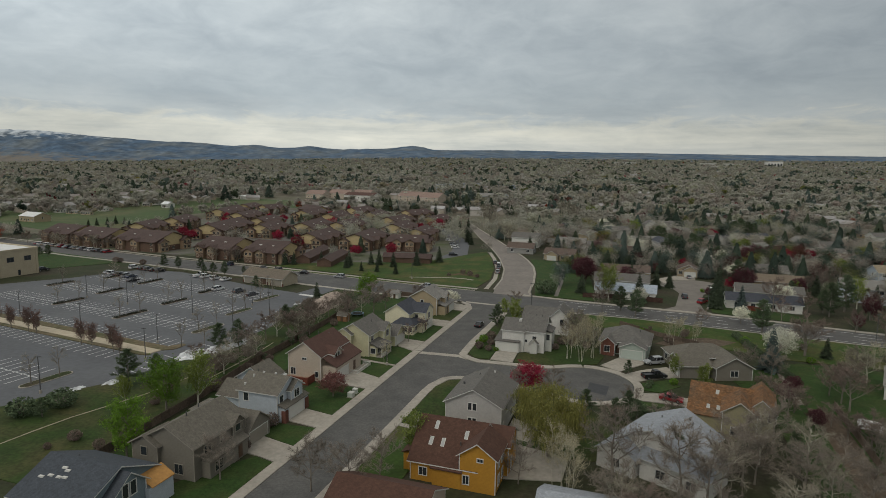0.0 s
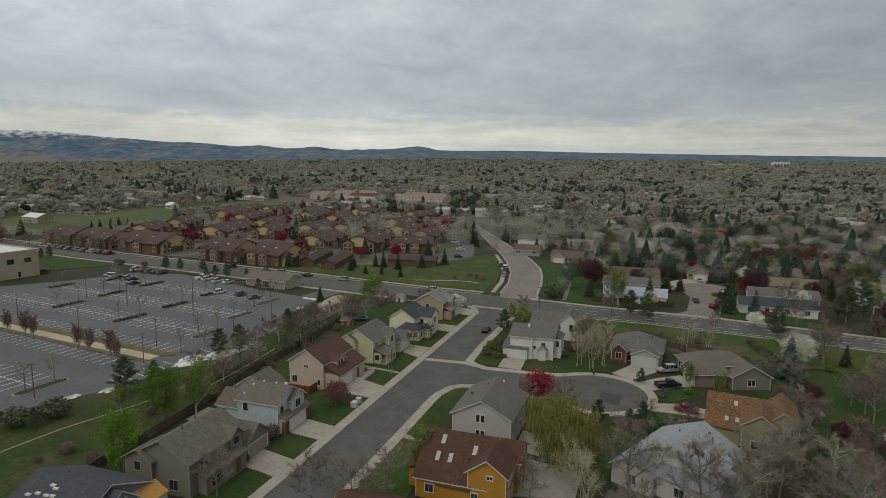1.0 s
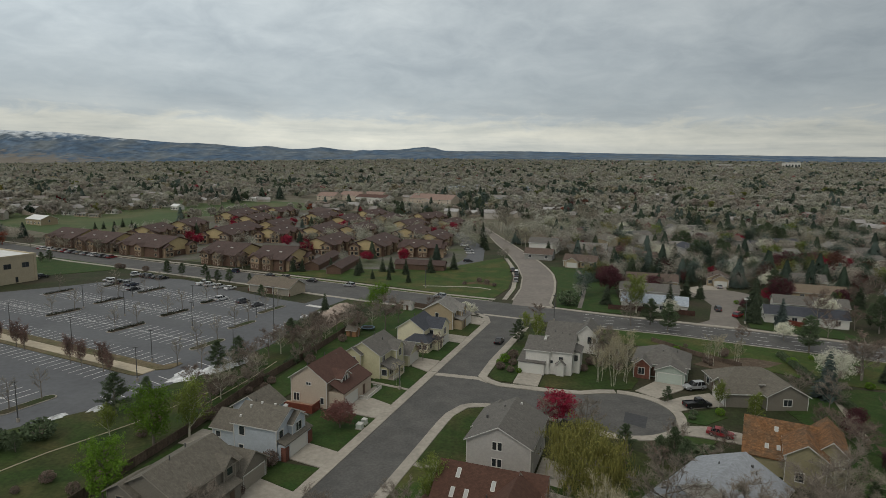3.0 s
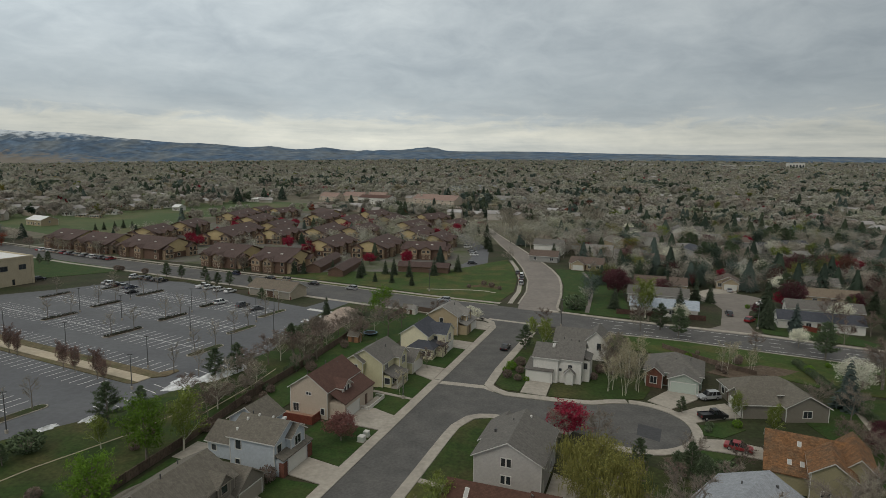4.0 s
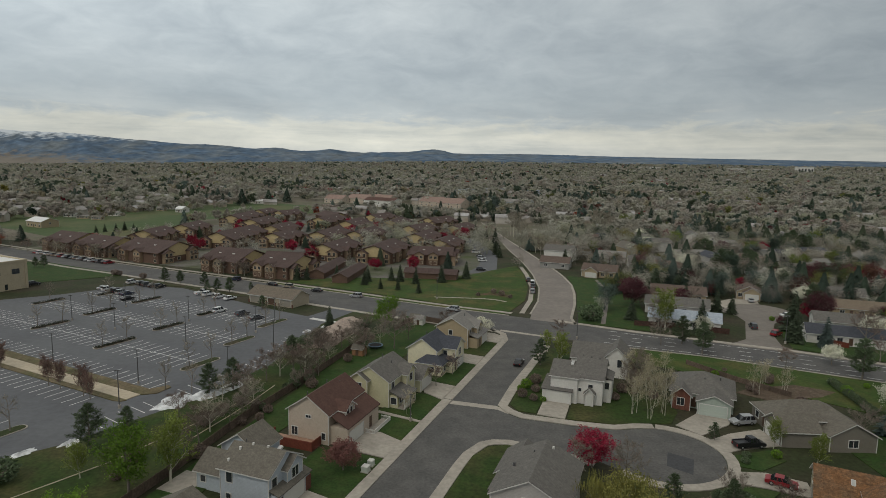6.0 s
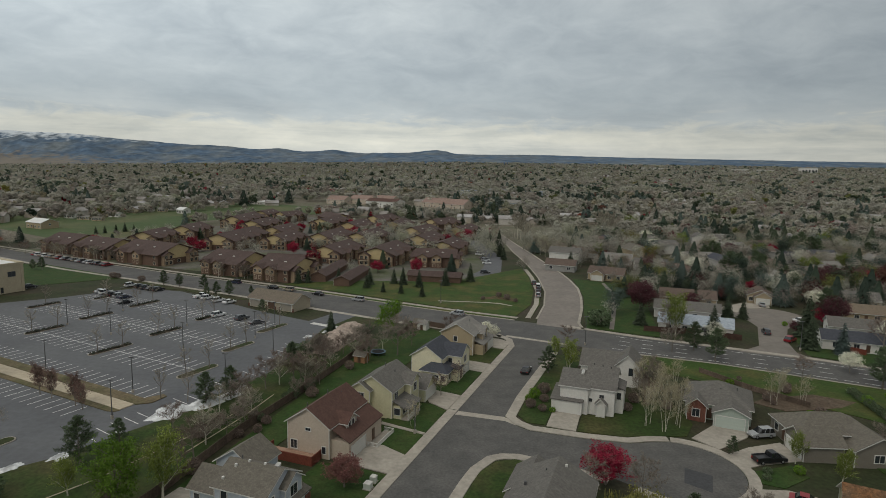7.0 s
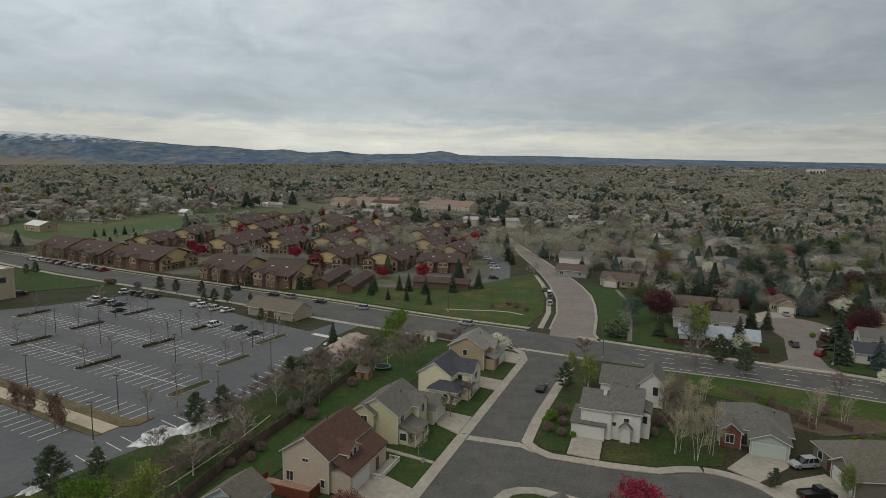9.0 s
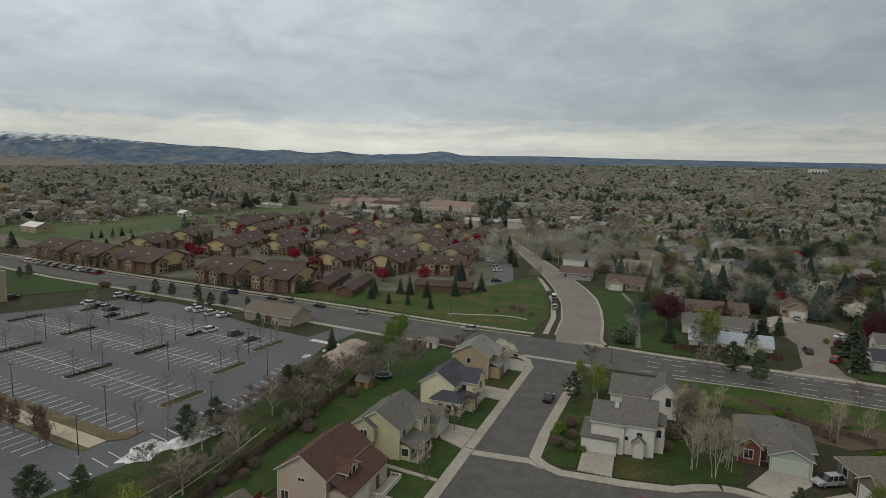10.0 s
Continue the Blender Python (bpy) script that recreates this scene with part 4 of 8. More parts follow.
# sage and brick house
house("one-storey sage house with brick bay and grey hip roof", -3.2, 157.4, -4,
      [Plan(-7.2, 4.6, -2.6, 8.6, 3.2, 3.3, "hip"), Plan(-2.0, 4.0, -5.9, -1.0, 3.0, 1.35, "y"), Plan(-6.8, -3.4, -4.6, -1.0, 3.2, 1.4, "y")],
      SAGE, R_GREY, WHITE, [(2, "S", -5.2, 1.0, 1.3, 1.5, 1), (0, "E", 2.0, 1.0, 1.2, 1.2, 0)], [(1, "S", 0.9, 4.9, GDOOR_SAGE)], [(0, "S", -2.8, DOORBROWN)], [(2, 3, 5.0, "pipe"), (-1, 1, 5.2, "pipe")], {2: BRICK})
# grey house with white garage
house("one-storey taupe house with white garage door facing the cul-de-sac", 12.8, 151.2, 18,
      [Plan(-6.8, 7.5, -3.5, 5.8, 3.0, 2.9, "hip"), Plan(-7.6, -1.0, -7.2, -1.0, 3.0, 2.0, "x"), Plan(0, 8, -8.5, -2, 3.0, 2.2, "y"), Plan(-2.6, 0.6, -5, -2.0, 4.2, 1.0, "hip")],
      TAUPE, R_TAUPE, WHITE, [(2, "S", 4, 1.0, 1.6, 1.3, 1), (0, "W", 3.6, 1.0, 1.3, 1.3, 0)], [(1, "W", -4.1, 4.9, GDOOR)], [(0, "W", 1.0, DOORBROWN)], [(1, 2, 5.2, "pipe"), (4, -3, 4.8, "white")])
# cedar-roofed house
house("olive house with orange cedar shake roof and white trim", 16.0, 119.2, -8,
      [Plan(-7.4, 5.0, -1.8, 7.4, 3.4, 2.8, "x"), Plan(-1.8, 3.6, -7.2, 0.0, 5.0, 1.9, "y"), Plan(2.2, 6.4, -4.6, 5.4, 5.2, 1.9, "y"), Plan(-7.6, -1.4, -4.8, 0.0, 2.7, 1.4, "shedS")],
      OLIVE, R_ORANGE, WHITE, [(1, "S", 0.2, 1.0, 1.1, 1.4, 0), (2, "S", 6.0, 3.4, 1.2, 1.3, 1), (1, "W", -5, 3.4, 1.1, 1.3, 0)], [(0, "W", 2.8, 4.9, GDOOR_TAN)], [(3, "W", -2, DOORBROWN)], [(-3.0, 0.9, 5.04, "steep_skylight"), (-2.6, -2.3, 3.46, "skylight"), (-4.3, -2.3, 3.46, "skylight")])
# silver-roofed house
house("one-and-a-half-storey off-white house with silver-grey roof", 3.8, 99.0, -26,
      [Plan(-6.4, 6.0, -5.4, 6.4, 4.4, 2.9, "y"), Plan(-1.0, 9.2, -7.0, 0.6, 3.4, 2.3, "x"), Plan(-7.6, -1.4, -8.2, -2, 3.2, 2.0, "y")],
      OFFWHITE, R_SILVER, WHITE, [(1, "S", 2.2, 1.0, 1.4, 1.3, 1), (1, "S", 6.8, 1.0, 1.4, 1.3, 1), (2, "S", -4.4, 1.0, 1.2, 1.3, 1)], [(0, "N", -2.8, 4.8, GDOOR)], [(0, "W", 2, DOORBROWN)], [(-2, 2, 6.6, "pipe"), (2.5, 3.4, 6.4, "pipe"), (4.6, -2.2, 5.6, "box"), (1.6, 4.4, 6.8, "box")])
# near houses at the edge of the view
bh = house("house with new dark blue-grey roof still being shingled", -70, 58.4, 0,
           [Plan(-6.5, 5.0, -6.3, 6.3, 4.5, 2.8, "x"), Plan(1.5, 6.4, -2.6, 2.8, 4.6, 2.1, "x")],
           siding("slate_blue_siding", (0.17, 0.215, 0.235)), R_BLUE, WHITE, [(1, "E", -0.6, 3.5, 0.9, 1.9, 0), (1, "E", 0.7, 3.5, 0.9, 1.9, 0), (0, "S", 2, 3.0, 1.2, 1.2, 1)], [], [], [(-3, 1, 6.8, "pipe"), (-1, 1.6, 6.6, "box")])
for k, (x, y) in enumerate(((-2.4, -1.7), (-1.6, -2.0), (-2.0, -3.0), (-1.1, -2.9), (-4.6, -3.4), (-3.4, -3.0))):
    mb = MB()
    z = 7.52 - abs(y) * 2.8 / 6.3
    for t in range(3):
        mb.box(x - 0.42 + 0.05 * t, x + 0.42, y - 0.18 + 0.02 * t, y + 0.18, z + 0.07 * t - 0.1, z + 0.07 * t - 0.04)
    part("shingle_bundle", mb, WHITE, bh, "white-wrapped shingle bundle")
mb = MB()
mb.hull([(5.1, 2.9, 4.5), (7.4, 2.9, 3.2), (7.4, 7.0, 3.2), (5.1, 7.0, 4.5)], [(5.1, 2.9, 4.62), (7.4, 2.9, 3.32), (7.4, 7.0, 3.32), (5.1, 7.0, 4.62)])
part("sheathing", mb, material("bare_plywood", (0.42, 0.22, 0.07), 0.8, 0.15, 2, 0.3, 0.1), bh, "bare orange plywood sheathing")
mb = MB()
mb.box(5.0, 7.1, 2.6, 7.0, 0, 3.2)
part("porch_wall", mb, PALEBLUE, bh)
house("house with dark red-brown shingle roof beside the mustard house", -31.8, 68.8, 0,
      [Plan(-6.5, 6.5, -5.5, 5.5, 3.4, 2.7, "x")], BLUSH, R_BROWN2, WHITE, [(0, "S", 0, 1, 1.4, 1.2, 1)], [], [], [])
house("house with pale blue-grey roof", -6.6, 73.0, 0,
      [Plan(-5.5, 6.5, -6.5, 5.5, 4.2, 2.6, "x")], OFFWHITE, R_SILVER, WHITE, [(0, "S", 0, 1, 1.4, 1.2, 1)], [], [], [])

# ---- car park: e runs along the rows, f across them ----
EX, EY = 0.891, -0.454
LOTYAW = math.degrees(math.atan2(EY, EX))


def E(e, f):
    return (e * EX - f * EY, e * EY + f * EX)


def ep(pts):
    return [E(*q) for q in pts]


mb = MB()
mb.slab(ep([(-250, 55), (-128, 55), (-118, 82), (-116, 98), (-117, 130), (-124.5, 152), (-130, 166), (-131, 186), (-139, 186), (-139.5, 171), (-160, 172.5), (-180, 176), (-207, 180), (-226, 176), (-234, 150), (-250, 120)]), -0.05, 0.128)
setting("ground_car_park", mb, ASPHALT_LOT, "grey asphalt car park with worn stall lines", "car park")
stall = MB()


def mark(a, b, wid=0.15):
    strip(stall, ep([a, b]), -wid / 2, wid / 2, 0.1, 0.134)


for f0, f1, e0, e1, mid in ((117.3, 127.9, -228, -133, 1), (136.0, 146.2, -228, -139, 1), (154.0, 164.6, -228, -145, 1), (105.6, 110.8, -226, -128, 0), (92.0, 97.2, -226, -131, 0), (71.6, 82.4, -226, -134, 1)):
    e = e0
    while e < e1:
        skip = any(abs(e - (c + (120 - f0) * 0.15)) < 2.2 for c in (-163.5, -196)) and mid
        if not skip:
            mark((e, f0), (e, f1))
        e += 2.72
    if mid:
        mark((e0, (f0 + f1) / 2), (e1, (f0 + f1) / 2))
for k in range(24):
    f = 86 + 2.72 * k
    edge = -117.3 if f < 130 else -117.3 - (f - 130) * 0.36
    if not 100 < f < 107:
        mark((edge - 5.4, f + 0.6), (edge - 0.4, f))
setting("car_park_lines", stall, PAINT_LINE, "white stall lines", "road marking")


def island(e, f0, f1, wid, planted):
    ob = thing("planted_island", pose(*E(e, (f0 + f1) / 2), 0.12, 0, 0, LOTYAW), "kerbed parking island with " + ("low dark shrubs" if planted else "dry grass"), "parking island", "islands of the car park")
    h, w = (f1 - f0) / 2, wid / 2
    outline = [(w * math.cos(radians(a)), h - w + w * math.sin(radians(a))) for a in range(0, 181, 20)] + [(w * math.cos(radians(a)), -h + w + w * math.sin(radians(a))) for a in range(180, 361, 20)]
    kb, so = MB(), MB()
    kb.slab(outline, -0.05, 0.15)
    so.slab([(x * 0.84, y * 0.95) for x, y in outline], 0.1, 0.19)
    part("kerb", kb, CONCRETE, ob)
    part("soil", so, MULCH if planted else LAWN_DULL, ob)
    if planted:
        rng, sh = random.Random(int(e * 7 + f0)), MB()
        for _ in range(260):
            x, y, z = rng.uniform(-w, w) * 0.8, rng.uniform(-h, h) * 0.92, rng.uniform(0.2, 0.65)
            a, r = rng.uniform(0, 6.3), rng.uniform(0.12, 0.3)
            sh.face([(x + r * math.cos(a), y + r * math.sin(a), z), (x - r * math.sin(a), y + r * math.cos(a), z + 0.1), (x - r * math.cos(a), y - r * math.sin(a), z - 0.1), (x + r * math.sin(a), y - r * math.cos(a), z)])
        part("shrubs", sh, SHRUB, ob, "low dark evergreen shrubs")
    return ob


SHRUB = material("dark_shrub", (0.030, 0.036, 0.022), 0.9, 0.3, 3, 0.5, 0.0, island=0.4)
for e, f0, f1, wdt, pl in ((-131.5, 116.6, 127.8, 2.6, 0), (-137.8, 135.4, 146, 2.4, 0), (-143, 153, 165, 2.4, 0), (-163.7, 116.6, 128.6, 2.2, 1), (-165.8, 135.4, 146, 2.2, 1), (-168.6, 153.4, 162.8, 2.2, 1),
                           (-195.8, 119, 130, 2.2, 1), (-198.6, 136, 147, 2.2, 1), (-200.6, 154, 165.4, 2.2, 1), (-131.0, 71.6, 82.8, 2.6, 0), (-226, 136, 147, 2.2, 1), (-163.7, 71.6, 82.8, 2.4, 1), (-221, 155, 165, 2.0, 1)):
    island(e, f0, f1, wdt, pl)

wk = MB()
wk.slab(ep([(-250, 99.2), (-126.5, 99.2), (-126.5, 102.4), (-250, 102.4)]), 0.0, 0.30)
setting("pavement_median", wk, CONCRETE_PATH, "warm concrete walk through the car park", "sidewalk")
wk = MB()
wk.slab(ep([(-250, 97.6), (-128.2, 97.6), (-126.6, 98.2), (-126.2, 99.1), (-250, 99.1)]), 0.0, 0.28)
wk.slab(ep([(-250, 102.5), (-126.2, 102.5), (-124.2, 104.6), (-124.6, 108.4), (-126.0, 108.8), (-127.6, 105.4), (-250, 105.2)]), 0.0, 0.28)
setting("ground_median_beds", wk, material("dry_bed", (0.14, 0.11, 0.065), 0.95, 0.3, 2, 0.2, 0.3, (0.08, 0.08, 0.035)), "dry planted beds beside the walk", "flower bed")
for pts in ([(-137, 168.6), (-120.6, 168.6), (-120.6, 170.4), (-137, 170.4)],):
    wk = MB()
    wk.slab(ep(pts), 0.0, 0.2)
    setting("pavement_crossing", wk, material("white_crossing", (0.55, 0.54, 0.52), 0.8, 0.2, 2, 0.3, 0.1), "white concrete walkway at the car park's entrance", "sidewalk")


def snow_heap(e, f, w, h, seed):
    rng, mb = random.Random(seed), MB()
    n, m = 34, 10
    for j in range(m):
        for i in range(n):
            a, r = 2 * math.pi * i / n, (j / (m - 1))
            rr = r * (0.75 + 0.5 * noise.noise(Vector((math.cos(a) * 1.7, math.sin(a) * 1.7, seed))))
            mb.v.append((rr * w * math.cos(a), rr * w * 0.55 * math.sin(a), h * (1 - r * r) * (0.25 + 1.1 * rng.random()) + 0.02))
    for j in range(m - 1):
        for i in range(n):
            a, b = j * n + i, j * n + (i + 1) % n
            mb.f.append((a, a + n, b + n, b))
            mb.m.append(0)
    ob = part("snow_bank", mb, SNOW)
    ob.matrix_world = pose(*E(e, f), 0.12, 0, 0, 60)
    tagged(ob, "ploughed heap of dirty melting snow", "snow bank", "snow banks")


for k, (e, f, w, h) in enumerate(((-117.2, 104.0, 6.6, 0.9), (-114.6, 110, 5.6, 1.1), (-113.6, 115.5, 3.6, 0.8), (-115.0, 119.5, 2.2, 0.5), (-128.4, 157, 2.0, 0.5), (-127, 164, 2.2, 0.5), (-117.5, 82.5, 2.6, 0.4), (-120.5, 76.5, 2.4, 0.35), (-117.5, 92.5, 1.4, 0.3), (-119.5, 106, 1.2, 0.5))):
    snow_heap(e, f, w, h, k)


def lamp_post(x, y, h, arm):
    ob = thing("street_lamp", pose(x, y, 0.1), "dark metal lamp post with a flat head", "street lamp", "lamp posts")
    a, b, c = MB(), MB(), MB()
    a.tube((0, 0, 0), (0, 0, h), 0.12, 0.07, 8)
    b.tube((0, 0, 0), (0, 0, 0.7), 0.28, 0.28, 10)
    c.box(-arm, arm, -0.16, 0.16, h, h + 0.14)
    part("pole", a, METALGREY, ob)
    part("base", b, CONCRETE, ob)
    part("lamp_head", c, METALGREY, ob)


for e, f in ((-132.5, 106.4), (-118.0, 118), (-160, 104.5), (-176, 131), (-147, 131), (-166, 148), (-196, 131), (-198, 150), (-140, 149), (-143, 160), (-124, 96), (-124.5, 72.0), (-158, 76), (-190, 106), (-125, 140)):
    lamp_post(*E(e, f), 7.6, 0.55)
lamp_post(*W(-56.9, 126.6), 5.2, 0.3)
for p, s in ((-35.5, 196), (20, 215.5), (60, 190), (-90, 227)):
    lamp_post(*W(p, s), 8.0, 0.6)

# ---- civic building and shed by the car park ----
STUCCO = material("tan_stucco", (0.42, 0.36, 0.26), 0.9, 0.08, 2, 0.15, 0.1)
ROOFWHITE = material("white_membrane", (0.62, 0.62, 0.61), 0.8, 0.08, 1, 0.1, 0.0)
b = thing("office_building", pose(*E(-266, 129.5), 0, 0, 0, LOTYAW), "tan stucco office block with a flat white roof", "building")
v = Plan(-26, 10, -16, 22, 10.2, 0, "flat")
part("wall", wall_mesh(v), STUCCO, b)
rf = MB()
rf.box(-25.6, 9.6, -15.6, 21.6, 10.2, 10.35)
part("roof", rf, ROOFWHITE, b, "flat white membrane roof")
pr = MB()
for a in ((-26.2, 10.2, -16.2, -15.6), (-26.2, 10.2, 21.6, 22.2), (-26.2, -25.6, -15.6, 21.6), (9.6, 10.2, -15.6, 21.6)):
    pr.box(*a, 10.0, 10.8)
part("parapet", pr, STUCCO, b)
for u in (-9, -2, 4.5, 11.5, 18):
    window(b, v, "E", u, 5.9, 2.4, 1.7, METALGREY, 1)
    window(b, v, "S", u - 4, 5.9, 2.4, 1.7, METALGREY, 1)
for u in (-9, -2, 4.5):
    window(b, v, "E", u, 1.4, 2.4, 1.8, METALGREY, 1)
front_door(b, v, "E", 14.5, GLASS)
for u in (8, 21.6):
    pl = MB()
    plate(pl, on_face(v, "E"), u - 0.5, u + 0.4, 0, 10.0, -0.05, 0.25)
    part("pilaster", pl, STUCCO, b)

sd = thing("garage_building", at(-138, 199.2, 0, -6), "long low tan garage building with brown roof", "building")
v = Plan(-9.5, 9.5, -4.4, 4.4, 3.0, 2.3, "x", over=0.6)
part("wall", wall_mesh(v), siding("buff_siding", (0.40, 0.345, 0.26)), sd)
part("roof", roof_mesh(v), [shingle("umber_shingles", (0.15, 0.125, 0.098)), WHITE], sd, "brown shingled gable roof")
for u, m in ((-6.6, GDOOR_TAN), (0.3, DOORBROWN), (6.6, GDOOR_TAN)):
    garage_door(sd, v, "S", u, 2.8 if u == 0.3 else 4.6, 2.2, m)
for x in (-9.5, -3.2, -1.6, 2.2, 3.8, 9.5):
    mb = MB()
    mb.box(x - 0.25, x + 0.25, -4.55, -4.38, 0, 1.1)
    part("stone_pier", mb, BRICK, sd)

# ---- apartment complex ----
C_WALL = material("ochre_stucco", (0.47, 0.37, 0.205), 0.9, 0.08, 2, 0.15, 0.1)
C_BASE = material("russet_siding", (0.125, 0.078, 0.056), 0.85, 0.12, 2, 0.2, 0.1, pattern=("laps", 0.25, 0, 0.2))
C_ROOF = shingle("umber_roof", (0.074, 0.050, 0.045), (0.09, 0.061, 0.054))


CONDO_AT = []
C_TRIM = paint("tan_trim", (0.46, 0.39, 0.29), 0.6)
C_TAN = material("tan_siding", (0.31, 0.225, 0.15), 0.9, 0.12, 2, 0.15, 0.1)


def condo(x, y, angle, length, depth, wings, ends=("W", "E")):
    """A two-storey block: long russet sides, ochre gables with a projecting bay, cross wings at the given places."""
    ob = thing("apartment_building", pose(x, y, 0, 0, 0, angle), "two-storey ochre and russet apartment block with brown shingle roof", "apartment building", "blocks of the apartment complex")
    CONDO_AT.append((x, y, length / 2 + 1, depth / 2 + 1, radians(angle)))
    L, D = length / 2, depth / 2
    rise = min(0.36 * D, 4.4)
    body = Plan(-L, L, -D, D, 5.4, rise, "x", over=0.9)
    part("wall", wall_mesh(body), C_BASE, ob, "russet siding")
    part("roof", roof_mesh(body), [C_ROOF, C_BASE], ob, "brown shingled gable roof")
    for side in ("W", "E"):
        put = on_face(body, side)
        gb = MB()
        a, zt = D * 0.5, 5.4 + rise - 0.35
        ring_ = [(-a, 3.0), (a, 3.0), (a, 5.4 + rise * 0.4), (0, zt), (-a, 5.4 + rise * 0.4)]
        gb.hull([put(u, 0.02, z) for u, z in ring_], [put(u, 0.12, z) for u, z in ring_])
        part("gable_panel", gb, C_WALL, ob, "ochre stucco gable")
        k = 1 if side == "E" else -1
        for uc, out_ in ((-D * 0.62, 1.9), (D * 0.58, 2.3)):
            xs = sorted((k * (L - 2), k * (L + out_)))
            bay = Plan(xs[0], xs[1], uc - 2.5, uc + 2.5, 5.0, 1.5, "x", over=0.6)
            w = part("bay", wall_mesh(bay), C_TAN, ob, "tan gabled bay")
            part("bay_roof", roof_mesh(bay), [C_ROOF, C_BASE], w)
            pb = on_face(bay, side)
            for z in (0.7, 3.3) if side in ends else ():
                window(ob, bay, side, uc - 1.2, z, 1.3, 1.4, C_TRIM, 1)
                window(ob, bay, side, uc + 1.2, z, 1.3, 1.4, C_TRIM, 1)
            dk, rl = MB(), MB()
            plate(dk, pb, uc - 2.2, uc + 2.2, 2.6, 2.8, 0, 1.2)
            plate(rl, pb, uc - 2.2, uc + 2.2, 2.8, 3.5, 1.1, 1.2)
            bl = part("balcony", dk, C_TRIM, ob)
            part("railing", rl, C_BASE, bl)
        for z in (0.8, 3.5):
            window(ob, body, side, 0, z, 1.6, 1.4, C_TRIM, 1)
    for frac, side, wd in wings:
        xw = frac * L
        yy = (-D - 1.6, 0) if side == "S" else (0, D + 1.6)
        wing = Plan(xw - wd, xw + wd, yy[0], yy[1], 5.4, min(wd * 0.55, rise), "y", over=0.7)
        w = part("wing", wall_mesh(wing), C_TAN, ob, "tan gabled wing")
        part("wing_roof", roof_mesh(wing), [C_ROOF, C_BASE], w)
        bs_ = MB()
        plate(bs_, on_face(wing, side), xw - wd - 0.02, xw + wd + 0.02, 0, 2.7, -0.02, 0.06)
        part("base_course", bs_, C_BASE, w, "russet lower storey")
        for u in (-wd * 0.5, wd * 0.5):
            window(ob, wing, side, xw + u, 3.5, 1.2, 1.2, C_TRIM, 1)
            window(ob, wing, side, xw + u, 0.8, 1.2, 1.4, C_TRIM, 1)
    taken = [f * L for f, sd_, wd in wings if sd_ == "S"]
    for k in range(5):
        u = -L * 0.84 + k * L * 0.42
        if any(abs(u - q) < 5 for q in taken):
            continue
        for z in (0.8, 3.5):
            window(ob, body, "S", u, z, 1.3, 1.3, C_TRIM, 1)
    for k in range(2):
        mb = MB()
        xv = -L * 0.45 + k * L * 0.8
        mb.box(xv - 0.6, xv + 0.6, -D * 0.5, -D * 0.5 + 0.6, 5.4 + rise * 0.5 - 0.2, 5.4 + rise * 0.5 + 0.5)
        part("vent_hood", mb, WHITE, ob, "pale roof vent")
    return ob


for p, s, t, ln, dp in ((-310, 259.5, -6, 22, 21), (-281, 255, -6, 24, 21), (-247, 253.5, -6, 29, 23), (-195, 247.5, -5, 20, 22), (-167, 245.5, -5, 18, 21), (-121, 303, 14, 19, 15)):
    condo(*W(p, s), math.degrees(YAW) + t, ln, dp, ((-0.62, "S", 2.3), (0.1, "S", 2.3)))
# blocks whose gables face the street: near gable at p, s, ridge running back towards p2, s2
for p, s, p2, s2, dp in ((-291, 287, -299, 309, 18), (-297, 322, -306, 346, 18), (-247, 296, -257, 338, 20), (-316, 391, -330, 433, 18), (-248, 346, -252, 370, 17), (-203, 328, -209, 361, 19), (-172, 284, -175, 311, 18), (-147, 290, -151, 319, 19),
                         (-253, 410, -257, 442, 18), (-232, 453, -229, 477, 18), (-182, 450, -175, 472, 18), (-222, 395, -227, 424, 18), (-262, 455, -282, 467, 17), (-171, 388, -169, 412, 18), (-313, 446, -311, 466, 17), (-333, 446, -338, 468, 17),
                         (-222, 312, -226, 336, 17), (-186, 342, -189, 372, 18), (-150, 348, -152, 374, 18), (-128, 330, -130, 352, 17), (-148, 408, -146, 432, 17), (-284, 372, -290, 400, 18), (-200, 420, -203, 446, 17)):
    (xa, ya), (xb, yb) = W(p, s), W(p2, s2)
    ln = math.hypot(xb - xa, yb - ya) + 2
    condo((xa + xb) / 2, (ya + yb) / 2, math.degrees(math.atan2(yb - ya, xb - xa)), ln, dp, ((-0.45, "S", 2.4), (0.3, "S", 2.4)), ("W",))


def carport(p, s, turn, n):
    ob = thing("garage_row", at(p, s, 0, turn), "low row of garages with russet doors and a brown roof", "garage")
    v = Plan(-n * 1.6, n * 1.6, -3.2, 3.2, 2.6, 1.5, "x")
    part("wall", wall_mesh(v), C_BASE, ob)
    part("roof", roof_mesh(v), [C_ROOF, C_BASE], ob, "brown shingled roof")
    for k in range(n):
        garage_door(ob, v, "N", -n * 1.6 + 3.2 * (k + 0.5), 2.6, 2.1, DOORBROWN)
    return ob


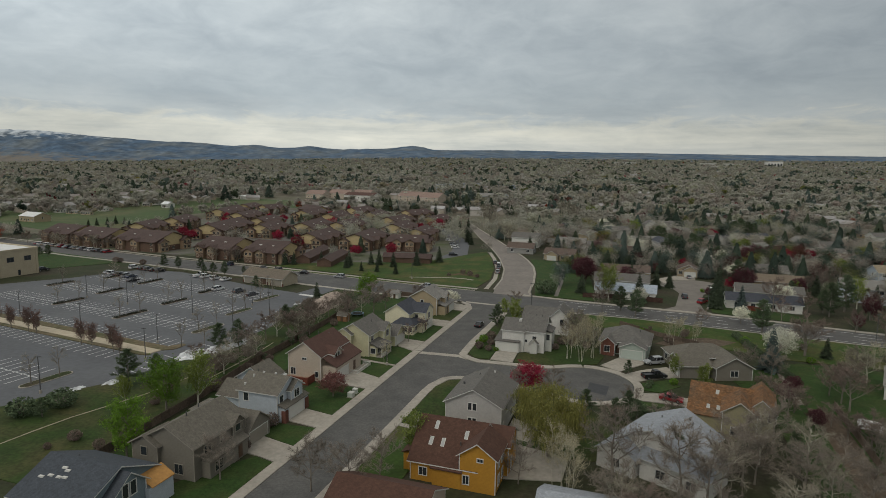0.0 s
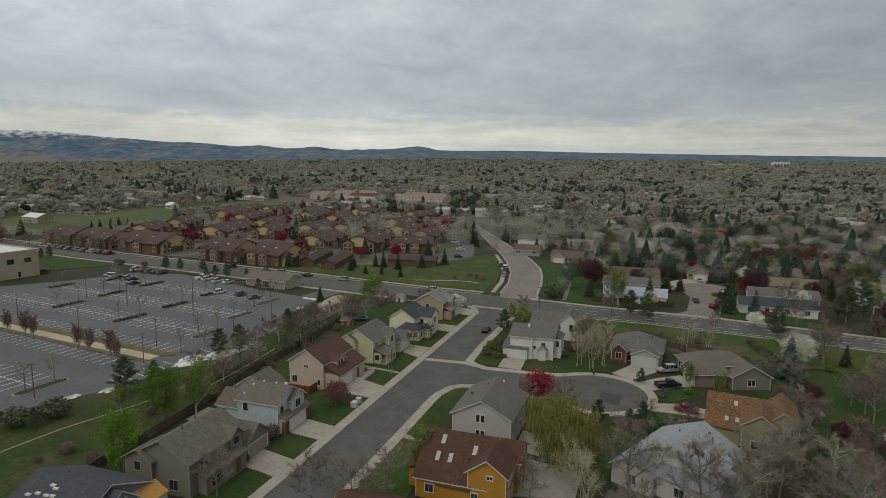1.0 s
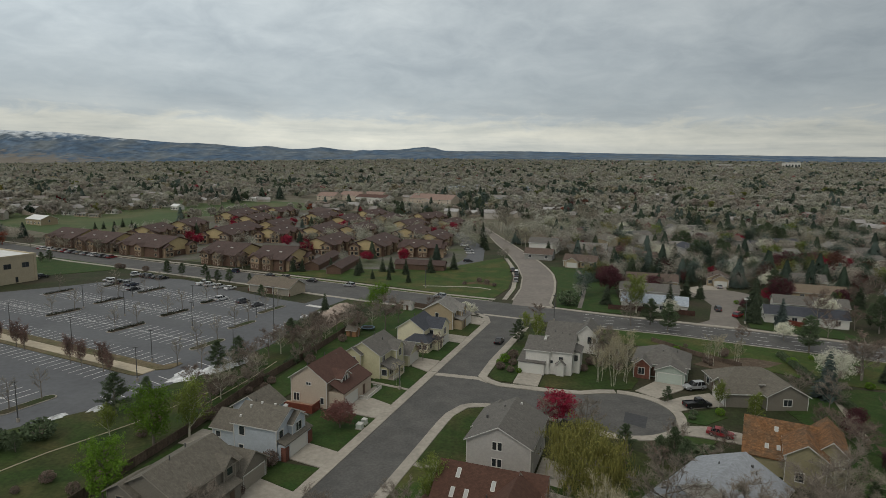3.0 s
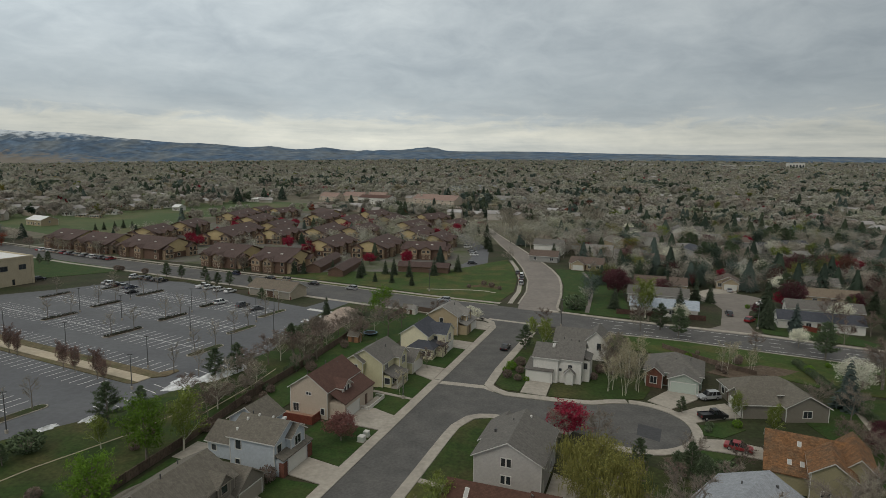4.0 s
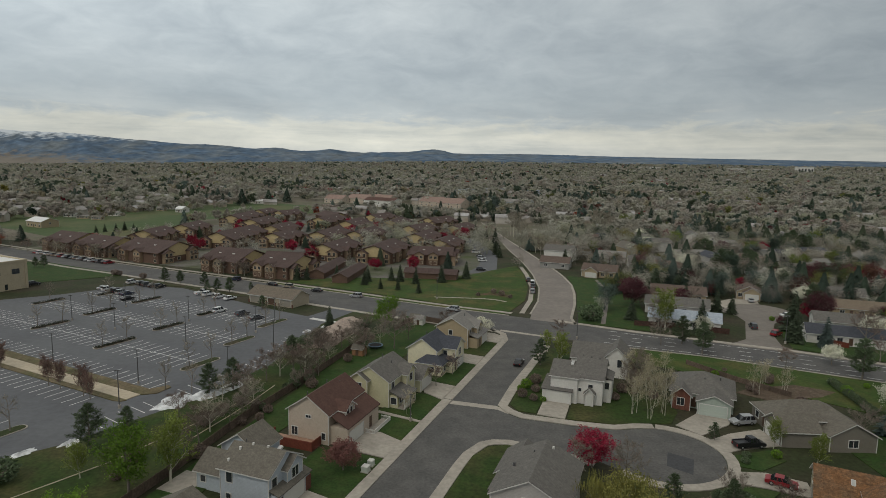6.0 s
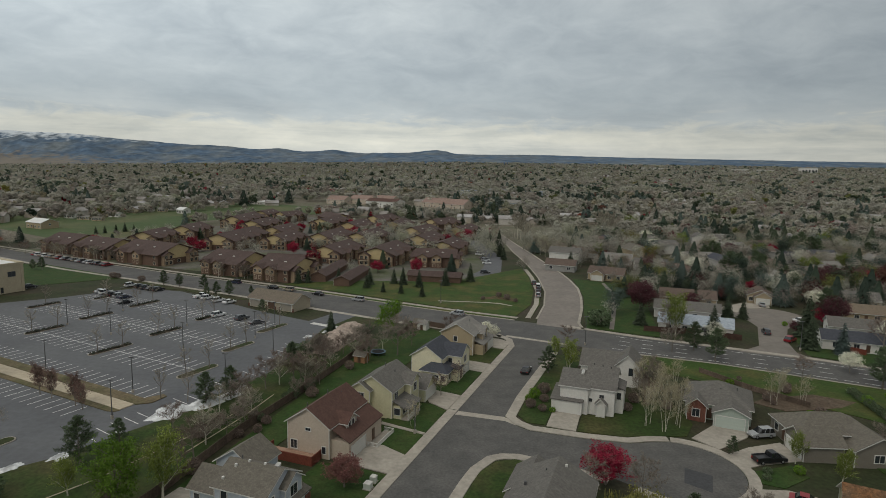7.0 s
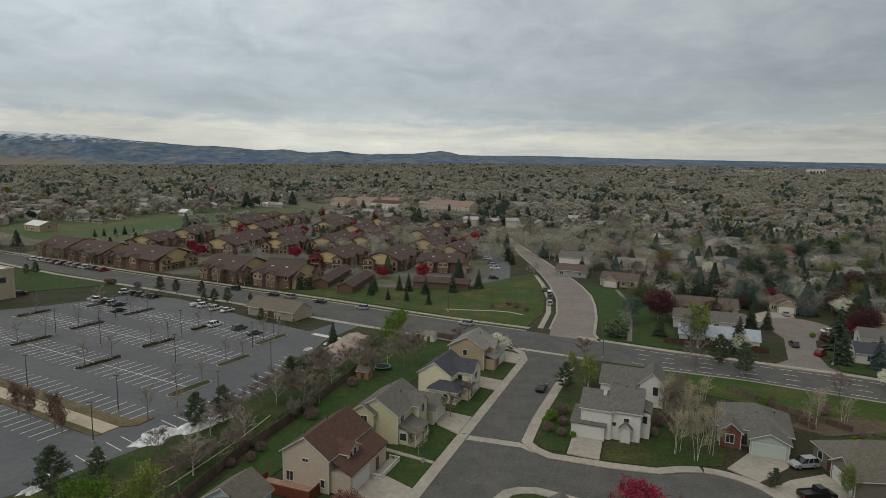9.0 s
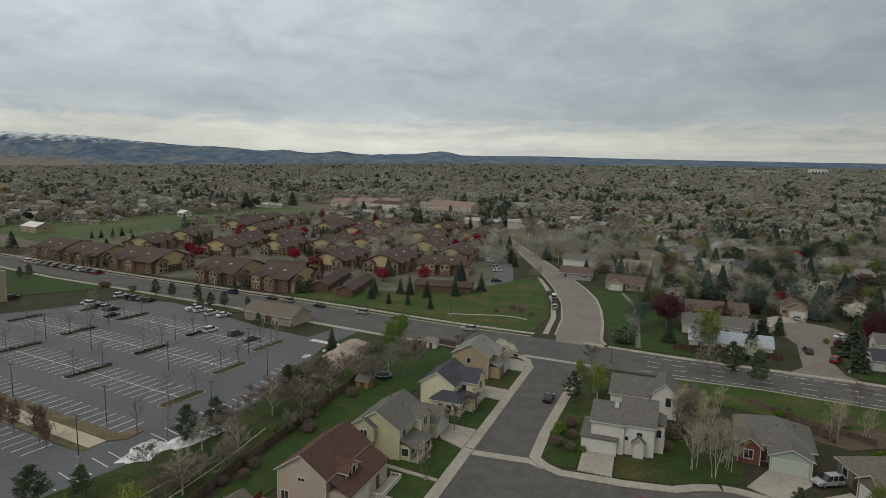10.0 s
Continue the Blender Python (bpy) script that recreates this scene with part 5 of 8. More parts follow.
for a in ((-154, 259, 104, 11), (-139.5, 252, 102, 9), (-107, 265, 10, 7), (-190, 278, 10, 6)):
    carport(*a)
mb = MB()
mb.slab(wp([(-335, 244), (-222, 240), (-160, 241), (-128, 240), (-100, 262), (-88, 290), (-96, 320), (-128, 395), (-150, 470), (-200, 500), (-330, 500)]), -0.05, 0.10)
setting("ground_complex_yard", mb, material("yard_mix", (0.125, 0.115, 0.105), 0.95, 0.2, 0.6, 0.045, 0.2, (0.07, 0.085, 0.035), 0.55), "asphalt lanes and lawns between the blocks", "yard")
mb = MB()
mb.slab(wp([(-84.5, 288), (-98, 282), (-97, 300), (-106, 340), (-142, 404), (-130, 404), (-98, 340)]), -0.04, 0.108)
setting("road_complex_lane", mb, ASPHALT_LOT, "asphalt lane with parking bays", "road")

# ---- further houses ----


def plain_house(label, p, s, turn, L, D, eave, rise, wall, roof, ridge="x", wing=None, garage="S"):
    vols = [Plan(-L / 2, L / 2, -D / 2, D / 2, eave, rise, ridge)]
    if wing:
        vols.append(Plan(wing - 2.8, wing + 2.8, -D / 2 - 2.6, 0, min(eave, 3.2), 1.7, "y"))
    wins = [(0, "S", u, 1.0, 1.3, 1.3, 1) for u in (-L * 0.36, -L * 0.14, L * 0.12, L * 0.37)]
    if eave > 4.5:
        wins += [(0, "S", u, 3.6, 1.2, 1.2, 1) for u in (-L * 0.36, 0, L * 0.36)]
    wins += [(0, sd, 0, eave - 1.9, 1.1, 1.2, 0) for sd in ("E", "W")]
    gar = [(1, "S", wing, 4.4, GDOOR)] if wing else []
    return house(label, p, s, turn, vols, wall, roof, WHITE, wins, gar, [(0, "S", -L * 0.02, DOORBROWN)], [(L * 0.2, D * 0.12, eave + rise * 0.8, "pipe"), (-L * 0.25, -D * 0.1, eave + rise * 0.8, "box")])


R_PALEBLUE, R_UMBER = shingle("pale_blue_roofing", (0.33, 0.37, 0.42)), shingle("umber_shingles_b", (0.115, 0.085, 0.07))
plain_house("long white-walled house with pale blue-grey roof", -6.6, 224.5, -1, 20.5, 7.5, 2.9, 2.1, OFFWHITE, R_PALEBLUE)
plain_house("long house with weathered grey roof", -8.6, 243, 0, 20, 8, 3.2, 2.1, PALEGREY, R_GREY)
plain_house("long house with dull brown roof", -8.0, 266, 2, 19, 9, 3.0, 2.2, TANW, R_UMBER)
plain_house("small house with white garage at the end of the court", 17.6, 281.5, 0, 9, 9, 3.0, 2.0, TANW, R_UMBER, "y", 0.5)
plain_house("long white house with dark slate roof", 37.4, 223.6, -1, 22.5, 7.5, 2.9, 2.0, OFFWHITE, R_DARK)
plain_house("long house with grey roof behind the slate-roofed house", 42, 240.5, -1, 21.5, 8.0, 3.1, 2.1, OFFWHITE, R_GREY)
plain_house("long house with tan-brown roof", 47, 264.5, 0, 22, 8.5, 3.0, 2.2, TANW, shingle("tan_shingles", (0.17, 0.135, 0.10)))
plain_house("house with grey roof and chimney", 49, 287.5, 2, 15.5, 9, 3.2, 2.4, TANW, R_GREY)
plain_house("two-storey pale blue house beyond the main road", 74, 251, -10, 14, 10, 5.2, 2.4, PALEBLUE, R_PALE)
plain_house("two-storey pale house with tan roof", 96, 292, 8, 14, 10, 5.2, 2.4, PALEBLUE, shingle("buff_shingles", (0.24, 0.20, 0.14)))
plain_house("tan house with brown roof beside the curving road", -40, 303, -6, 15, 9, 3.0, 2.4, TANW, R_UMBER, "x", -3)
plain_house("white house with pale drive", -40, 352, 0, 15, 10, 3.0, 2.2, OFFWHITE, R_PALE, "x", -3)
plain_house("grey-roofed house among the eastern gardens", 55, 146, -18, 13, 10, 3.4, 2.4, OFFWHITE, R_PALE)
plain_house("grey-roofed house at the edge of the greenbelt", 62, 124, -12, 13, 10, 4.6, 2.4, OFFWHITE, R_GREY)

for k, (p, s, a) in enumerate(((-23, 339, 10), (-11, 327, -14), (-1, 376, 20), (19, 477, 0), (38, 455, 40), (68, 406, -20), (43, 587, 10), (-58, 372, 4), (-66, 352, -12), (90, 360, 15), (30, 368, -30))):
    plain_house(("grey-roofed", "brown-roofed", "pale-roofed")[k % 3] + " house half hidden among garden trees", p, s, a, 15, 9.5, 3.0, 2.5, (OFFWHITE, TANW, PALEGREY)[k % 3], (R_GREY, R_UMBER, R_PALE)[k % 3], "x", 3.5)

# garden pavilion with a white roof
gz = thing("pavilion", at(39, 120.5, 0, -20), "open garden pavilion with a white metal roof", "pavilion")
v = Plan(-2.6, 2.6, -1.8, 1.8, 2.5, 0.9, "x", over=0.3)
part("roof", roof_mesh(v, 0.1), [ROOFWHITE, WHITE], gz, "white metal roof")
for x in (-2.4, 2.4):
    for y in (-1.6, 1.6):
        mb = MB()
        mb.box(x - 0.08, x + 0.08, y - 0.08, y + 0.08, 0, 2.5)
        part("post", mb, FENCEWOOD, gz)

# deck of the brown-roofed house
dk = thing("deck", at(-72.2, 112.3), "raised deck with a dark red board fence", "deck")
mb = MB()
mb.box(-4.6, 4.6, -3.2, -0.32, 0, 0.55)
part("floor", mb, DECKWOOD, dk, "warm deck boards")
for a in ((-4.6, 4.6, -3.35, -3.2), (4.6, 4.75, -3.35, -0.32), (-4.75, -4.6, -3.35, -0.32)):
    mb = MB()
    mb.box(*a, 0, 1.6)
    part("fence_panel", mb, REDWOOD, dk, "dark red stained boards")

# white porch railing of the brown-roofed house
pr_ = thing("porch_rail", at(-61.5, 122.2), "white porch railing round a small terrace", "railing")
for x0, x1, y0, y1 in ((-1.0, 0.9, -3.4, -3.28), (0.8, 0.9, -3.28, 3.3), (-1.0, 0.8, 3.2, 3.3)):
    mb = MB()
    mb.box(x0, x1, y0, y1, 0.75, 0.87)
    mb.box(x0, x1, y0, y1, 0.1, 0.2)
    n = int(max(x1 - x0, y1 - y0) / 0.22)
    for k in range(n + 1):
        t = k / max(n, 1)
        x, y = x0 + (x1 - x0) * t, y0 + (y1 - y0) * t
        mb.box(x - 0.03, x + 0.03, y - 0.03, y + 0.03, 0.1, 0.8)
    part("rail", mb, WHITE, pr_)
mb = MB()
mb.box(-1.0, 0.8, -3.26, 3.18, 0, 0.22)
part("floor", mb, CONCRETE, pr_, "pale concrete terrace floor")

# ---- fences: posts and boards ----


def fence(label, pts, h, mat, wire=False):
    pts = wp(pts)
    f = thing("fence", Matrix.Translation((*pts[0], 0)), label, "fence")
    bo, nb = MB(), 0
    ox, oy = pts[0]
    for (ax, ay), (bx, by) in zip(pts, pts[1:]):
        n = math.hypot(bx - ax, by - ay)
        k = max(1, round(n / 2.4))
        dx, dy = (bx - ax) / n, (by - ay) / n
        for i in range(k):
            q = MB()
            t0, t1 = n * i / k, n * (i + 1) / k
            c = [(ax + dx * t - ox, ay + dy * t - oy) for t in (t0 + 0.05, t1 - 0.05)]
            if wire:
                for z in (0.35, 0.75, 1.15):
                    q = MB()
                    strip(q, c, -0.04, 0.04, z, z + 0.12)
                    part("rail", q, mat, f)
            else:
                nx, ny = -dy, dx
                left = [(c[0][0] + (c[1][0] - c[0][0]) * t / 32 + nx * o, c[0][1] + (c[1][1] - c[0][1]) * t / 32 + ny * o) for t in range(33) for o in ((0.05,) if t % 4 else (0.015,))]
                right = [(x2 - 2 * nx * 0.045, y2 - 2 * ny * 0.045) for x2, y2 in left]
                q.slab(left + right[::-1], 0.06, h)
                part("panel", q, mat, f)
            po = MB()
            x, y = ax + dx * t0 - ox, ay + dy * t0 - oy
            po.box(x - 0.06, x + 0.06, y - 0.06, y + 0.06, 0, h + 0.12)
            part("post", po, mat, f)
    return f


fence("weathered board fence behind the gardens", [(-81, 62), (-83.5, 96), (-86, 115), (-86.5, 130), (-88, 155), (-90, 172)], 1.7, FENCEWOOD)
for line, wide_ in (([(-102.2, 55), (-100.7, 67.8), (-100.1, 73.2), (-99.1, 79.5), (-97.2, 85.8), (-95, 93.6), (-93.6, 105.7), (-92.5, 113.6), (-92.4, 122)], 0.18), ([(-89.2, 104), (-89.6, 114.7), (-90, 121), (-91.4, 132)], 0.18)):
    edge = MB()
    strip(edge, wp(line), 0, wide_, -0.05, 0.2)
    setting("pavement_path_edge", edge, CONCRETE_PATH, "narrow pale edging of a trail along the grassy bank", "path")
fence("dark board fence round a corner garden", [(-86, 181.6), (-86.2, 189.5), (-86, 196.8), (-76.5, 195.3)], 1.7, FENCEWOOD)
fence("brown board fence at the back of the gardens", [(36, 134), (36, 116), (35.6, 92)], 1.7, FENCEWOOD)
fence("board fence along the verge", [(-6.8, 184.5), (3.7, 175.7), (14, 169.5)], 1.3, FENCEWOOD)
fence("russet board fence beside the long white house", [(-21, 218.5), (-6, 221), (6, 219.6)], 1.7, material("russet_fence", (0.075, 0.042, 0.032), 0.9, 0.3, 3, 0.3, 0.2))
fence("red-brown fence panel beside the slate-roofed house", [(28, 222), (36, 217.5)], 1.6, REDWOOD)

# long heap of pale earth between car park and gardens
mb, nu, nv = MB(), 40, 15
for j in range(nv):
    for i in range(nu):
        u, v_ = i / (nu - 1), j / (nv - 1)
        x, y = (v_ - 0.5) * 8.6, (u - 0.5) * 27
        prof = max(0.0, 1 - (2 * v_ - 1) ** 2) ** 0.6 * min(1, 9 * u, 9 * (1 - u)) ** 0.5
        z = prof * (2.6 + 0.7 * noise.noise(Vector((x * 0.5, y * 0.35, 1)))) + prof * 0.35 * noise.noise(Vector((x * 1.9, y * 1.9, 3)))
        mb.v.append((x + 0.5 * noise.noise(Vector((y * 0.4, 7, 0))), y, max(z, 0)))
for j in range(nv - 1):
    for i in range(nu - 1):
        a = j * nu + i
        mb.f.append((a, a + nu, a + nu + 1, a + 1))
        mb.m.append(0)
md = part("earth_mound", mb, material("pale_earth", (0.36, 0.295, 0.25), 0.95, 0.32, 2.5, 0.3, 0.5, (0.27, 0.215, 0.18)))
md.matrix_world = at(-99.6, 172.5, 0.1, 4)
tagged(md, "long rough heap of pale brown earth beside a hedge", "earth mound")

# utility cabinets at the kerb
for p, s, w in ((-55.9, 106.4, 0.55), (-56.0, 108.4, 0.45)):
    ub = thing("utility_box", at(p, s), "pale green metal utility box on a concrete pad", "utility box", "utility boxes")
    pad, cab_, lid = MB(), MB(), MB()
    pad.box(-w - 0.12, w + 0.12, -w - 0.12, w + 0.12, 0, 0.2)
    cab_.box(-w, w, -w, w, 0.2, 1.05)
    lid.hull([(-w - 0.04, -w - 0.04, 1.05), (w + 0.04, -w - 0.04, 1.05), (w + 0.04, w + 0.04, 1.05), (-w - 0.04, w + 0.04, 1.05)], [(-w * 0.9, -w * 0.9, 1.16), (w * 0.9, -w * 0.9, 1.16), (w * 0.9, w * 0.9, 1.16), (-w * 0.9, w * 0.9, 1.16)])
    part("pad", pad, CONCRETE, ub)
    part("cabinet", cab_, paint("pale_green_metal", (0.40, 0.43, 0.38), 0.6), ub)
    part("lid", lid, WHITE, ub)

# trampoline and play shed in the gardens
tp = thing("trampoline", at(-83.9, 165.5), "round trampoline with a blue rim and dark mat", "trampoline")
mb = MB()
mb.tube((0, 0, 0.8), (0, 0, 0.86), 1.7, 1.7, 24)
part("mat", mb, TYRE, tp, "dark jumping mat")
for k in range(24):
    a, b_ = 2 * math.pi * k / 24, 2 * math.pi * (k + 1) / 24
    if k == 0:
        rim = MB()
    rim.hull([(1.65 * math.cos(a), 1.65 * math.sin(a), 0.84), (2.05 * math.cos(a), 2.05 * math.sin(a), 0.84), (2.05 * math.cos(b_), 2.05 * math.sin(b_), 0.84), (1.65 * math.cos(b_), 1.65 * math.sin(b_), 0.84)],
             [(1.65 * math.cos(a), 1.65 * math.sin(a), 0.92), (2.05 * math.cos(a), 2.05 * math.sin(a), 0.92), (2.05 * math.cos(b_), 2.05 * math.sin(b_), 0.92), (1.65 * math.cos(b_), 1.65 * math.sin(b_), 0.92)])
part("rim", rim, material("blue_pad", (0.10, 0.16, 0.22), 0.6, 0.1, 3, 0.5, 0.0), tp, "blue padded rim")
for k in range(6):
    a = math.pi * k / 3
    mb = MB()
    mb.tube((1.85 * math.cos(a), 1.85 * math.sin(a), 0), (1.85 * math.cos(a), 1.85 * math.sin(a), 0.85), 0.04, 0.04, 6)
    part("leg", mb, METALGREY, tp)
for p, s, wm, rm, lab in ((-85, 158.6, material("cedar_boards", (0.26, 0.14, 0.075), 0.85, 0.2, 3, 0.3, 0.2), R_TAUPE, "small cedar play house in the back garden"), (-82.5, 192.5, OFFWHITE, R_PALE, "small pale garden shed by the fence"), (-84.2, 193.6, TANW, R_TAUPE, "small tan garden shed by the fence")):
    sh = thing("garden_shed", at(p, s), lab, "shed")
    v = Plan(-1.5, 1.5, -1.2, 1.2, 1.9, 0.9, "x", over=0.25)
    part("wall", wall_mesh(v), wm, sh)
    part("roof", roof_mesh(v, 0.1), [rm, WHITE], sh)
    dr = MB()
    plate(dr, on_face(v, "S"), -0.4, 0.4, 0.05, 1.75, -0.02, 0.05)
    part("door", dr, DOORBROWN, sh)

# ---- vehicles ----
CARS = {}


def car(kind, colour, m, label, group="parked cars"):
    """A vehicle that points along its x, built by its side profile."""
    ob = thing("car", m, label, {"pickup": "pickup truck", "suv": "car", "sedan": "car", "van": "van"}[kind], group)
    prof = {"sedan": (4.6, 0.90, [(-1.55, 0.9), (-1.0, 1.42), (0.35, 1.42), (1.15, 0.92)]),
            "suv": (4.7, 1.02, [(-2.15, 1.02), (-1.9, 1.72), (0.3, 1.74), (1.1, 1.04)]),
            "pickup": (5.6, 1.05, [(-0.35, 1.05), (-0.25, 1.82), (1.0, 1.82), (1.65, 1.07)]),
            "van": (5.2, 1.2, [(-2.5, 1.2), (-2.45, 2.1), (1.3, 2.1), (2.1, 1.2)])}[kind]
    L, belt, cab = prof
    h, w = L / 2, 0.92
    body = MB()
    side = [(-h, 0.45), (-h + 0.08, 0.32), (h - 0.08, 0.32), (h, 0.5), (h - 0.06, belt - 0.22), (h - 1.1, belt), (-h + 0.5, belt), (-h + 0.03, belt - 0.1)]
    body.hull([(x, -w, z) for x, z in side], [(x, w, z) for x, z in side])
    if kind == "pickup":
        body.box(-h + 0.05, -0.4, -w, -w + 0.1, belt - 0.02, belt + 0.16)
        body.box(-h + 0.05, -0.4, w - 0.1, w, belt - 0.02, belt + 0.16)
        body.box(-h + 0.02, -h + 0.12, -w, w, belt - 0.1, belt + 0.16)
    x0, x1 = cab[1][0], cab[2][0]
    body.box(x0 + 0.05, x1 - 0.05, -w * 0.76, w * 0.76, cab[1][1] - 0.02, cab[1][1] + 0.05)
    part("body", body, colour, ob, "painted body")
    gl = MB()
    gl.hull([(cab[0][0], -w * 0.95, cab[0][1] - 0.01), (cab[3][0], -w * 0.95, cab[3][1] - 0.01), (cab[3][0], w * 0.95, cab[3][1] - 0.01), (cab[0][0], w * 0.95, cab[0][1] - 0.01)],
            [(cab[1][0], -w * 0.78, cab[1][1]), (cab[2][0], -w * 0.78, cab[2][1]), (cab[2][0], w * 0.78, cab[2][1]), (cab[1][0], w * 0.78, cab[1][1])])
    part("cabin_glass", gl, CARGLASS, ob, "dark glass")
    for k in (0.33, 0.66):
        xa, xb = cab[0][0] + (cab[3][0] - cab[0][0]) * k, cab[1][0] + (cab[2][0] - cab[1][0]) * k
        for sgn in (-1, 1):
            pl = MB()
            pl.tube((xa, sgn * w * 0.945, belt - 0.03), (xb, sgn * w * 0.775, cab[1][1]), 0.06, 0.06, 4)
            part("pillar", pl, colour, ob)
    for x in (-h + 0.95, h - 0.95):
        for sgn in (-1, 1):
            ty, ri = MB(), MB()
            ty.tube((x, sgn * (w - 0.2), 0.34), (x, sgn * (w + 0.03), 0.34), 0.34, 0.34, 14)
            ri.tube((x, sgn * (w + 0.02), 0.34), (x, sgn * (w + 0.045), 0.34), 0.21, 0.19, 10)
            t = part("tyre", ty, TYRE, ob)
            part("rim", ri, RIM, t)
    for sgn in (-1, 1):
        a, b = MB(), MB()
        a.box(h - 0.07, h + 0.015, sgn * 0.66 - 0.18, sgn * 0.66 + 0.18, 0.62, 0.78)
        b.box(-h - 0.015, -h + 0.06, sgn * 0.7 - 0.14, sgn * 0.7 + 0.14, 0.62, belt - 0.12)
        part("headlight", a, LAMPCLEAR, ob)
        part("tail_light", b, LAMPRED, ob)
    return ob


BLACKP, WHITEP, REDP, SILVERP, GREYP, BLUEP = paint("black_paint", (0.012, 0.012, 0.014)), paint("white_paint", (0.62, 0.62, 0.62)), paint("red_paint", (0.22, 0.012, 0.018)), paint("silver_paint", (0.30, 0.31, 0.32)), paint("grey_paint", (0.07, 0.07, 0.075)), paint("navy_paint", (0.018, 0.025, 0.05))
TANP = paint("beige_paint", (0.26, 0.23, 0.18))


def park(kind, col, p, s, turn, name, z=0.04):
    car(kind, col, at(p, s, z, turn), f"{name} {kind} parked " + ("in the car park" if p < -100 and s < 206 else "by the kerb" if z < 0.1 else "on a driveway"))


park("pickup", BLACKP, 2.4, 139.6, 30, "black", 0.17)
park("suv", SILVERP, 2.4, 150.0, -150, "silver", 0.17)
park("sedan", REDP, 5.6, 126.9, -12, "red", 0.17)
park("sedan", BLACKP, -45.6, 167.6, 90, "black")
park("suv", GREYP, 13.6, 231, 95, "dark grey", 0.05)
park("suv", REDP, 19.0, 224.5, 60, "red", 0.05)
park("sedan", WHITEP, 26.4, 252, 20, "white", 0.05)
park("sedan", SILVERP, 17.6, 272.0, 90, "silver", 0.17)
for k, (p, c, nm) in enumerate(((-79, SILVERP, "silver"), (-104, GREYP, "grey"), (-118, SILVERP, "silver"), (-136, BLACKP, "black"), (-150, TANP, "beige"), (-158, BLACKP, "black"), (-177, BLUEP, "navy"))):
    frac = 0.88
    a = along(None, frac)
    sv = np.interp(p, [q[0] for q in a], [q[1] for q in a])
    park("sedan" if k % 2 else "suv", c, p, float(sv), 174, nm)
for p, s, c, k in ((-60.4, 253, SILVERP, "suv"), (-62.2, 262, GREYP, "pickup"), (-63.6, 268, WHITEP, "van"), (-67.0, 276, GREYP, "suv"), (-93, 292, BLACKP, "suv"), (-100, 318, WHITEP, "sedan"), (-103, 326, SILVERP, "suv"), (-106, 333, GREYP, "sedan"), (-112, 345, WHITEP, "suv")):
    park(k, c, p, s, 100 if s < 280 else 20, {id(SILVERP): "silver", id(GREYP): "grey", id(WHITEP): "white", id(BLACKP): "black"}[id(c)], 0.11)
NAMES = {id(SILVERP): "silver", id(GREYP): "grey", id(WHITEP): "white", id(BLACKP): "black", id(REDP): "red", id(BLUEP): "navy", id(TANP): "beige"}
for p, s, c, k in ((-208.3, 202.4, WHITEP, "suv"), (-202.4, 201.6, BLACKP, "suv"), (-199.4, 201.2, GREYP, "suv"), (-196.4, 200.8, BLACKP, "sedan"), (-192.7, 200.4, BLACKP, "suv"),
                   (-208.6, 189.6, SILVERP, "sedan"), (-205.6, 189.0, WHITEP, "suv"), (-202.6, 188.4, GREYP, "sedan"), (-199.4, 187.6, BLACKP, "suv"), (-196.4, 186.8, SILVERP, "suv"), (-193.4, 186.2, BLUEP, "sedan"), (-186.8, 180.4, BLACKP, "sedan"),
                   (-170.6, 198.2, WHITEP, "pickup"), (-167.0, 197.4, WHITEP, "suv"), (-160.9, 195.8, WHITEP, "suv"), (-155.9, 195.4, WHITEP, "sedan"), (-146.8, 179.6, WHITEP, "suv"), (-137.6, 179.2, GREYP, "suv"), (-130.5, 177.0, GREYP, "sedan"), (-238.0, 184.0, BLACKP, "suv")):
    car(k, c, at(p, s, 0.135, LOTYAW - math.degrees(YAW) + (72 if k == "sedan" and p > -140 else 84)), f"{NAMES[id(c)]} {k} parked in the car park", "cars in the car park")
rngc = random.Random(5)
for k in range(26):
    c = (SILVERP, GREYP, WHITEP, BLACKP, REDP, TANP)[rngc.randrange(6)]
    p = -312 + 3.0 * k if k < 20 else -222 + 3 * (k - 20)
    s = float(np.interp(p, [q[0] for q in MAIN_N], [q[1] for q in MAIN_N])) - 2.7 if k < 20 else 274
    car(("sedan", "suv")[k % 2], c, at(p, s, 0.035 if k < 20 else 0.105, 84), f"{NAMES[id(c)]} {('sedan', 'suv')[k % 2]} parked before the apartment blocks", "cars at the apartments")

# ---- trees ----


